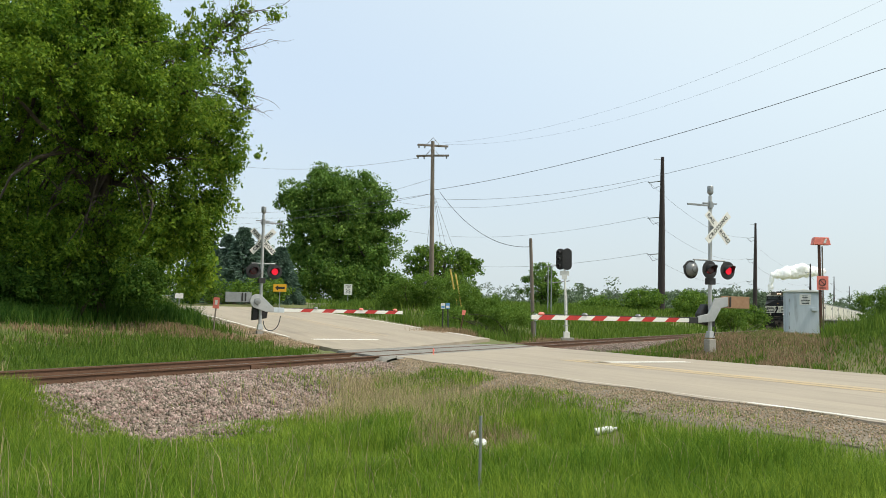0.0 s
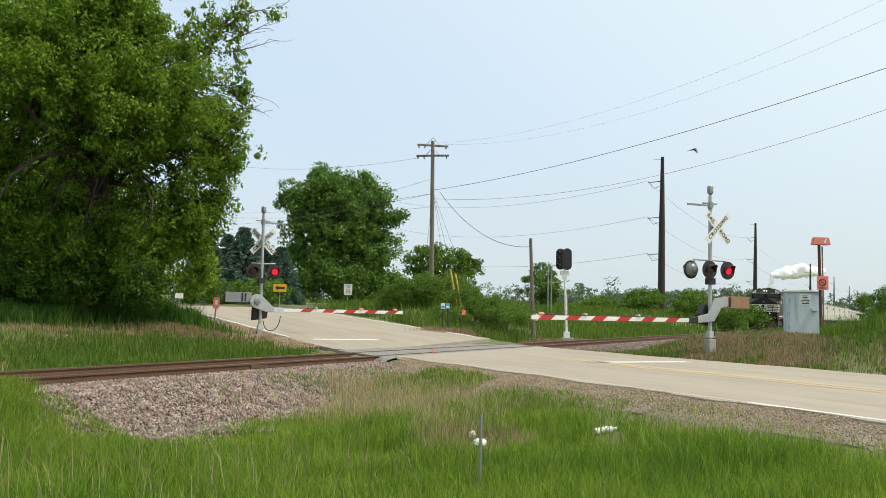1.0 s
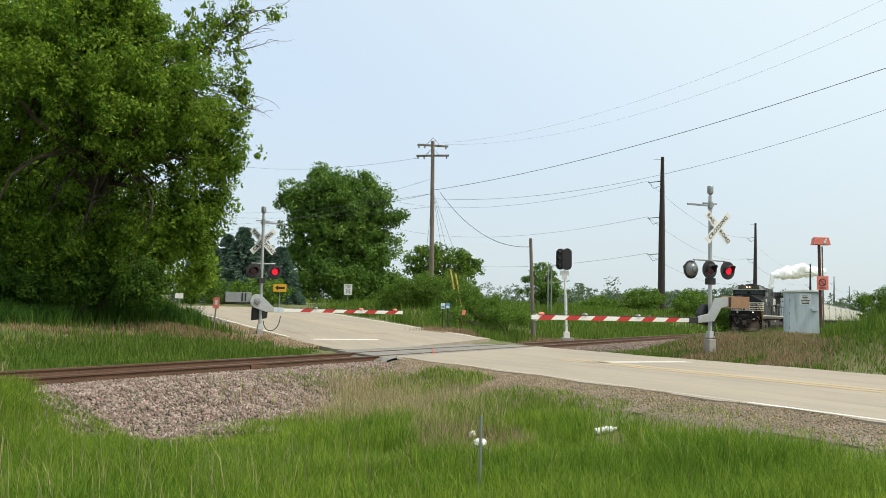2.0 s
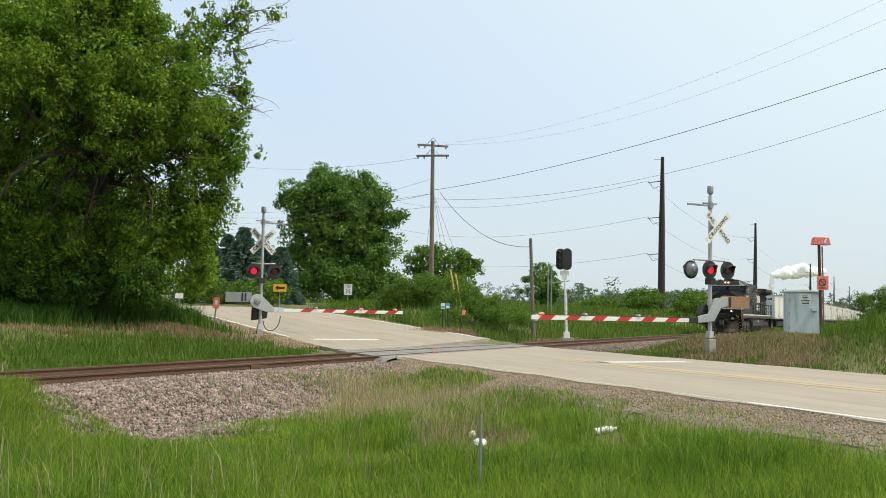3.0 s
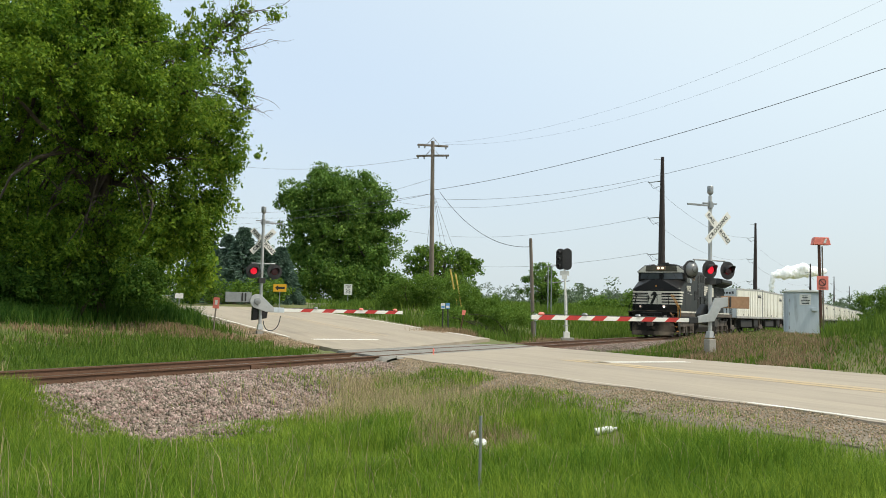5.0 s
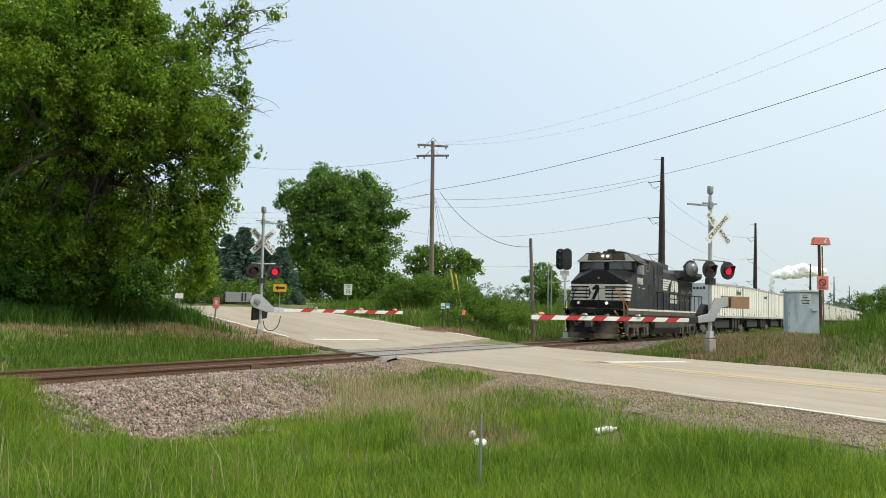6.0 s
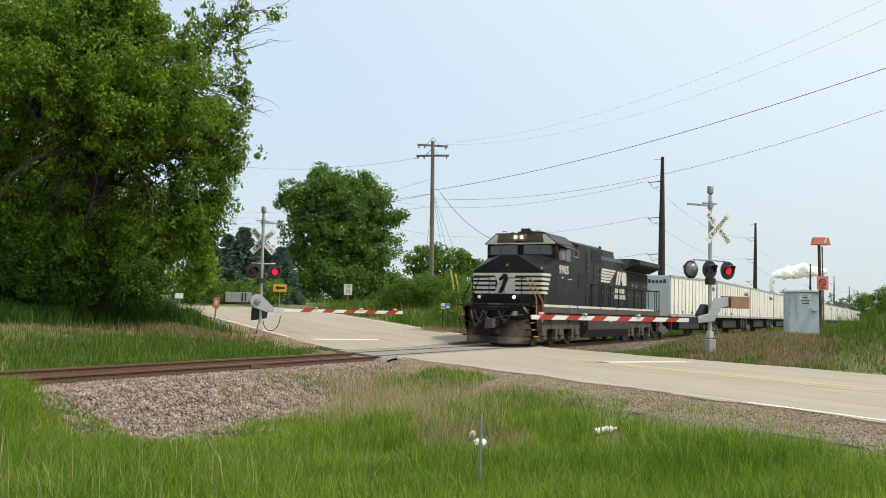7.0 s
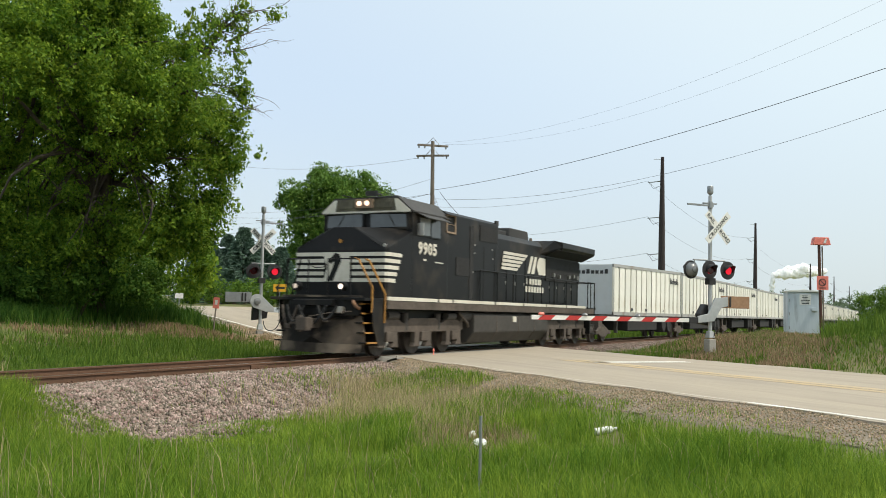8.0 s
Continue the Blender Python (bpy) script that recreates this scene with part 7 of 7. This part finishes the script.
for body, sz, yy in (("SPEED", 0.15, -0.13), ("LIMIT", 0.15, -0.27), ("35", 0.42, -0.56)):
    tm = text_mesh(body, sz, 0.002)
    tm.materials.append(M_SIGNBLACK)
    part("sign_text", tm, None, b, m=Matrix.Translation((0, h35 + yy, 0.0145)))
t, b = sign("marker_sign", (8.39, 9.83, 0.08), 1.58, 0.24, 0.42, M_SIGNRED, "faded red marker sign on a grey post", "marker sign", M_WOODPOLE, lean=-4, z=0.05)
part("marker_text", Geo().box(-0.05, 0.05, 1.30, 1.48, 0.012, 0.016), M_SIGNWHITE, b)
sign("white_board", (27.80, 29.06, 1.83), 1.2, 0.55, 0.35, M_SIGNWHITE, "small white board beside the far road", "sign", z=(27.80, 29.06, 1.83)[2] - 0.9)
for px_, lean in ((783, 0), (794, 2)):
    q = (20.37, 5.94, 0.43) if px_ == 783 else (20.49, 5.70, 0.44)
    t, b = sign("utility_marker", q, 1.25, 0.20, 0.27, M_SIGNBLUE if px_ == 794 else M_SIGNWHITE, "small blue and white utility marker on a dark post", "marker sign", M_SIGNBLACK, lean=lean, z=q[2])
    part("marker_band", Geo().box(-0.08, 0.08, 1.02, 1.12, 0.012, 0.016), M_SIGNBLUE if px_ == 783 else M_SIGNWHITE, b)
q = (19.85, 4.74, 0.39)
sign("red_tag_post", q, 0.98, 0.16, 0.22, M_SIGNRED, "leaning brown post with a red tag", "marker sign", M_POSTBROWN, lean=-9, z=q[2])
q = (-10.80, -9.98, -0.76)
rpst = thing("marker_stake", up_pose((q[0], q[1], float(land_z(q[0], q[1]))), (0.445, -0.895, 0)), "thin grey steel stake in the grass", "stake")
part("stake", Geo().prism([(-0.016, -0.01), (0.016, -0.01), (0.016, 0.01), (0.0, 0.022), (-0.016, 0.01)], "y", -0.3, 0.15 - float(land_z(q[0], q[1]))), M_GALV, rpst)
q = (4.94, -1.42, 0.00)
cn = thing("red_marker_peg", Matrix.Translation((q[0], q[1], -0.02)), "tiny red peg beside the crossing", "marker peg")
part("peg", Geo().lathe([(0.05, 0.0), (0.02, 0.02), (0.02, 0.1), (0.035, 0.13), (0.01, 0.2)], 10), M_SIGNRED, cn)


# ---------------------------------------------------------------- litter
def crumpled(name, centre, sx, sy, sz, label, seed, yaw):
    r = np.random.default_rng(seed)
    g = Geo()
    n, k = 12, 7
    vs = []
    for i in range(k):
        a = math.pi * i / (k - 1)
        for j in range(n):
            b = 2 * math.pi * j / n
            w = 1 + 0.45 * (r.random() - 0.5)
            vs.append((sx * w * math.sin(a) * math.cos(b), sy * w * math.sin(a) * math.sin(b), sz * (1 + w * math.cos(a))))
    fs = [(i * n + j, i * n + (j + 1) % n, (i + 1) * n + (j + 1) % n, (i + 1) * n + j) for i in range(k - 1) for j in range(n)]
    ob = part(name, g.add(vs, fs), M_PLASTIC, m=Matrix.Translation(centre) @ Matrix.Rotation(yaw, 4, "Z"))
    return tagged(ob, label, "litter")


crumpled("litter_bag", (-7.49, -8.50, -0.71), 0.15, 0.10, 0.07, "crumpled white plastic bag in the grass", 3, 0.6)
crumpled("litter_wrapper", (-6.97, -8.15, -0.66), 0.07, 0.05, 0.06, "small cream crumpled wrapper in the grass", 9, 0.1)
q = (-6.68, -10.12, -0.39)
bt = thing("litter_bottle", Matrix.Translation((q[0], q[1], q[2] - 0.02)) @ Matrix.Rotation(radians(-50), 4, "Z") @ Matrix.Rotation(radians(82), 4, "Y"), "empty white plastic bottle lying in the grass", "litter")
part("bottle", Geo().lathe([(0.035, -0.16), (0.052, -0.15), (0.049, -0.02), (0.054, 0.0), (0.052, 0.08), (0.032, 0.13), (0.018, 0.15), (0.018, 0.17)], 14), M_PLASTIC, bt, smooth=True)
part("cap", Geo().lathe([(0.021, 0.168), (0.021, 0.19)], 12), M_SIGNWHITE, bt)

# ---------------------------------------------------------------- steam plume of a far works
M_STEAM = mat("white_steam", (0.99, 0.99, 0.99), (0.97, 0.98, 0.99), 0.02, 0.1, 1.0, spec=0.0)
sb_ = M_STEAM.node_tree.nodes["Principled BSDF"]
sb_.inputs["Subsurface Weight"].default_value, sb_.inputs["Subsurface Scale"].default_value = 1.0, 9.0
sb_.inputs["Subsurface Radius"].default_value = (1.0, 1.0, 1.0)
pl = thing("steam_plume", Matrix.Translation((926.19, 102.66, 40.84)), "white steam plume drifting from a distant works", "steam")


steam = bmesh.new()


def puff(x, y, z, r, seed):
    made = bmesh.ops.create_icosphere(steam, subdivisions=3, radius=1.0)["verts"]
    rr = Vector((seed * 3.1, seed * 1.7, seed))
    for v_ in made:
        v_.co = v_.co * r * (1 + 0.40 * noise.noise(v_.co * 1.4 + rr) + 0.20 * noise.noise(v_.co * 3.5 + rr)) + Vector((x, y, z))


for i in range(60):
    t = (i / 59) ** 0.9
    swell = math.sin(math.pi * min(1, 0.10 + 0.82 * t))
    lift = rng.random()
    puff(0.445 * 47 * t + rng.normal() * 1.2, -0.895 * 47 * t + rng.normal() * 0.8, 1.5 + 4.5 * t ** 0.6 + 5.5 * swell * lift, (1.9 + 3.0 * swell) * rng.uniform(0.75, 1.15) * (1.1 - 0.3 * lift), i + 1)
for i in range(12):
    puff(-1.0 + 0.3 * rng.normal(), 1.8 + 0.5 * rng.normal(), -1.0 - 2.0 * i, 2.3 - 0.05 * i, 80 + i)
me = bpy.data.meshes.new("plume")
steam.to_mesh(me)
steam.free()
me.materials.append(M_STEAM)
body = part("plume", me, None, pl)
whole = body.modifiers.new("whole", "REMESH")
whole.mode, whole.voxel_size, whole.use_smooth_shade = "VOXEL", 0.7, True
st_ = thing("chimney_stack", Matrix.Translation((932.97, 104.58, 12.27)), "distant slim grey chimney stack", "chimney")
part("stack", Geo().cyl((0, 0, -12), (0, 0, 8), 2.0, 1.7, 12), M_CONCRETE, st_)

# ---------------------------------------------------------------- swallow
M_FEATHER = mat("dark_feather", (0.03, 0.028, 0.03), (0.05, 0.045, 0.042), 8, 40, 0.7)
bird = thing("swallow", pose(0, 0, 0), "small dark swallow in flight", "bird")
part("body", Geo().tube([(0.085, 0, 0), (0.07, 0, 0.004), (0.03, 0, 0.006), (-0.04, 0, 0), (-0.10, 0, 0)], [0.004, 0.016, 0.022, 0.016, 0.004], 8), M_FEATHER, bird, smooth=True)
part("tail", Geo().prism([(-0.08, -0.012), (-0.17, -0.035), (-0.12, 0.0), (-0.17, 0.035), (-0.08, 0.012)], "z", -0.002, 0.002), M_FEATHER, bird)
WINGS = []
for sy in (-1, 1):
    WINGS.append((part("wing", Geo().prism([(0.045, 0), (0.055, sy * 0.06), (0.0, sy * 0.17), (-0.045, sy * 0.19), (-0.02, sy * 0.08), (-0.03, 0)], "z", -0.003, 0.003), M_FEATHER, bird), sy))
BIRD_PATH = [(0.0, (6.53, -0.26, 2.19)), (0.1, (6.93, -1.13, 2.67)), (0.2, (6.41, -2.41, 3.15)), (0.3, (5.85, -3.61, 3.61)), (0.4, (5.27, -4.74, 3.98)), (0.5, (4.64, -5.77, 4.27)), (0.6, (3.94, -6.67, 4.57)), (0.7, (3.21, -7.49, 4.83)), (0.8, (3.00, -8.22, 5.06)), (0.9, (2.77, -8.91, 5.22)), (1.0, (2.50, -9.51, 5.26)), (1.1, (2.18, -9.98, 5.29)), (1.2, (1.81, -10.36, 5.31)), (1.3, (1.32, -10.53, 5.39)), (1.4, (0.73, -10.49, 5.55)), (1.5, (0.09, -10.35, 5.70)), (1.6, (-0.16, -9.89, 6.00)), (1.7, (-0.53, -9.22, 6.48)), (1.8, (-0.92, -8.51, 6.98)), (1.9, (-1.30, -7.82, 7.51)), (2.0, (-1.72, -7.07, 8.10)), (2.2, (-1.74, -5.04, 9.85)), (2.6, (-1.58, 0.75, 14.14)), (8.0, (-79.94, 231.10, 69.83))]


# ---------------------------------------------------------------- track pieces, nearest first
TIE_MESH = mesh_of(Geo().box(-0.115, 0.115, -1.30, 1.30, -0.34, -0.171), "tie", M_TIE, bevel=0.012)
PLATE_MESH = mesh_of(Geo().box(-0.09, 0.09, -0.17, 0.17, -0.172, -0.152), "tie_plate", M_RAIL)
SPIKE_MESH = mesh_of(Geo().box(-0.012, 0.012, -0.012, 0.012, -0.16, -0.12).box(-0.02, 0.02, -0.022, 0.022, -0.125, -0.108), "spike", M_RAIL)
for i in range(125):
    x = -16.0 + 0.53 * i
    if 2.4 < x < 15.2:
        continue
    part("tie", TIE_MESH, None, track, m=Matrix.Translation((x + 0.02 * rng.normal(), -0.03 + 0.03 * rng.normal(), 0.0)) @ Matrix.Rotation(0.01 * rng.normal(), 4, "Z"))
    if x < 3:
        part("tie_plate", PLATE_MESH, None, track, m=Matrix.Translation((x, -0.7525, 0)))
        for dx, dy in ((-0.05, -0.10), (0.05, -0.10)):
            part("spike", SPIKE_MESH, None, track, m=Matrix.Translation((x + dx, -0.7525 + dy, 0)))
for x in (-11.4, -2.9):
    part("joint_bar", Geo().prism([(-0.80, -0.135), (-0.80, -0.05), (-0.77, -0.04), (-0.765, -0.14)], "x", x, x + 0.6), M_RAIL, track, bevel=0.006)


# ---------------------------------------------------------------- what moves
def motions():
    walk(loco, [(0.0, pose(SPEED * 8, 0, 0)), (4.0, pose(SPEED * 4, 0, 0)), (8.0, pose(0, 0, 0))])
    for o, c in zip(offsets, cars):
        walk(c, [(0.0, pose(SPEED * 8 + o, 0, 0)), (4.0, pose(SPEED * 4 + o, 0, 0)), (8.0, pose(o, 0, 0))])
    for ob, x, r in WHEELS:
        n = 240
        walk(ob, [(8.0 * i / n, pose(x, 0, r, 0, -math.degrees(SPEED * 8.0 * i / n / r), 0)) for i in range(n + 1)])
    # flashing imitated by turned discs: the two lenses of a pair take turns
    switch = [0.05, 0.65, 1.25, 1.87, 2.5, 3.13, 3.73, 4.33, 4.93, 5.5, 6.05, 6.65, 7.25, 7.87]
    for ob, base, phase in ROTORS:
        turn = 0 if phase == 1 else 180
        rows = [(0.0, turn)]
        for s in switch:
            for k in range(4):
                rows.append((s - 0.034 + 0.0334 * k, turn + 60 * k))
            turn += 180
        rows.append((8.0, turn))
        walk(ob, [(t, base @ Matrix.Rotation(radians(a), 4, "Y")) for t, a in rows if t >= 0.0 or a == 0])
    # bird: nose along its path, beating wings
    rows = []
    for i, (t, p) in enumerate(BIRD_PATH):
        a, b = Vector(BIRD_PATH[max(0, i - 1)][1]), Vector(BIRD_PATH[min(len(BIRD_PATH) - 1, i + 1)][1])
        d = (b - a).normalized()
        m = facing(p, d, Vector((0, 0, 1)).cross(d))
        rows.append((t, m))
    walk(bird, rows)
    for ob, sy in WINGS:
        walk(ob, [(0.1 * i, pose(0, 0, 0, sy * (48 if i % 2 else -18), 0, 0)) for i in range(81)])
    p = pl.matrix_basis.translation
    walk(pl, [(0.0, pose(p.x, p.y, p.z)), (8.0, pose(p.x + 0.6, p.y - 1.2, p.z + 0.2))])


motions()
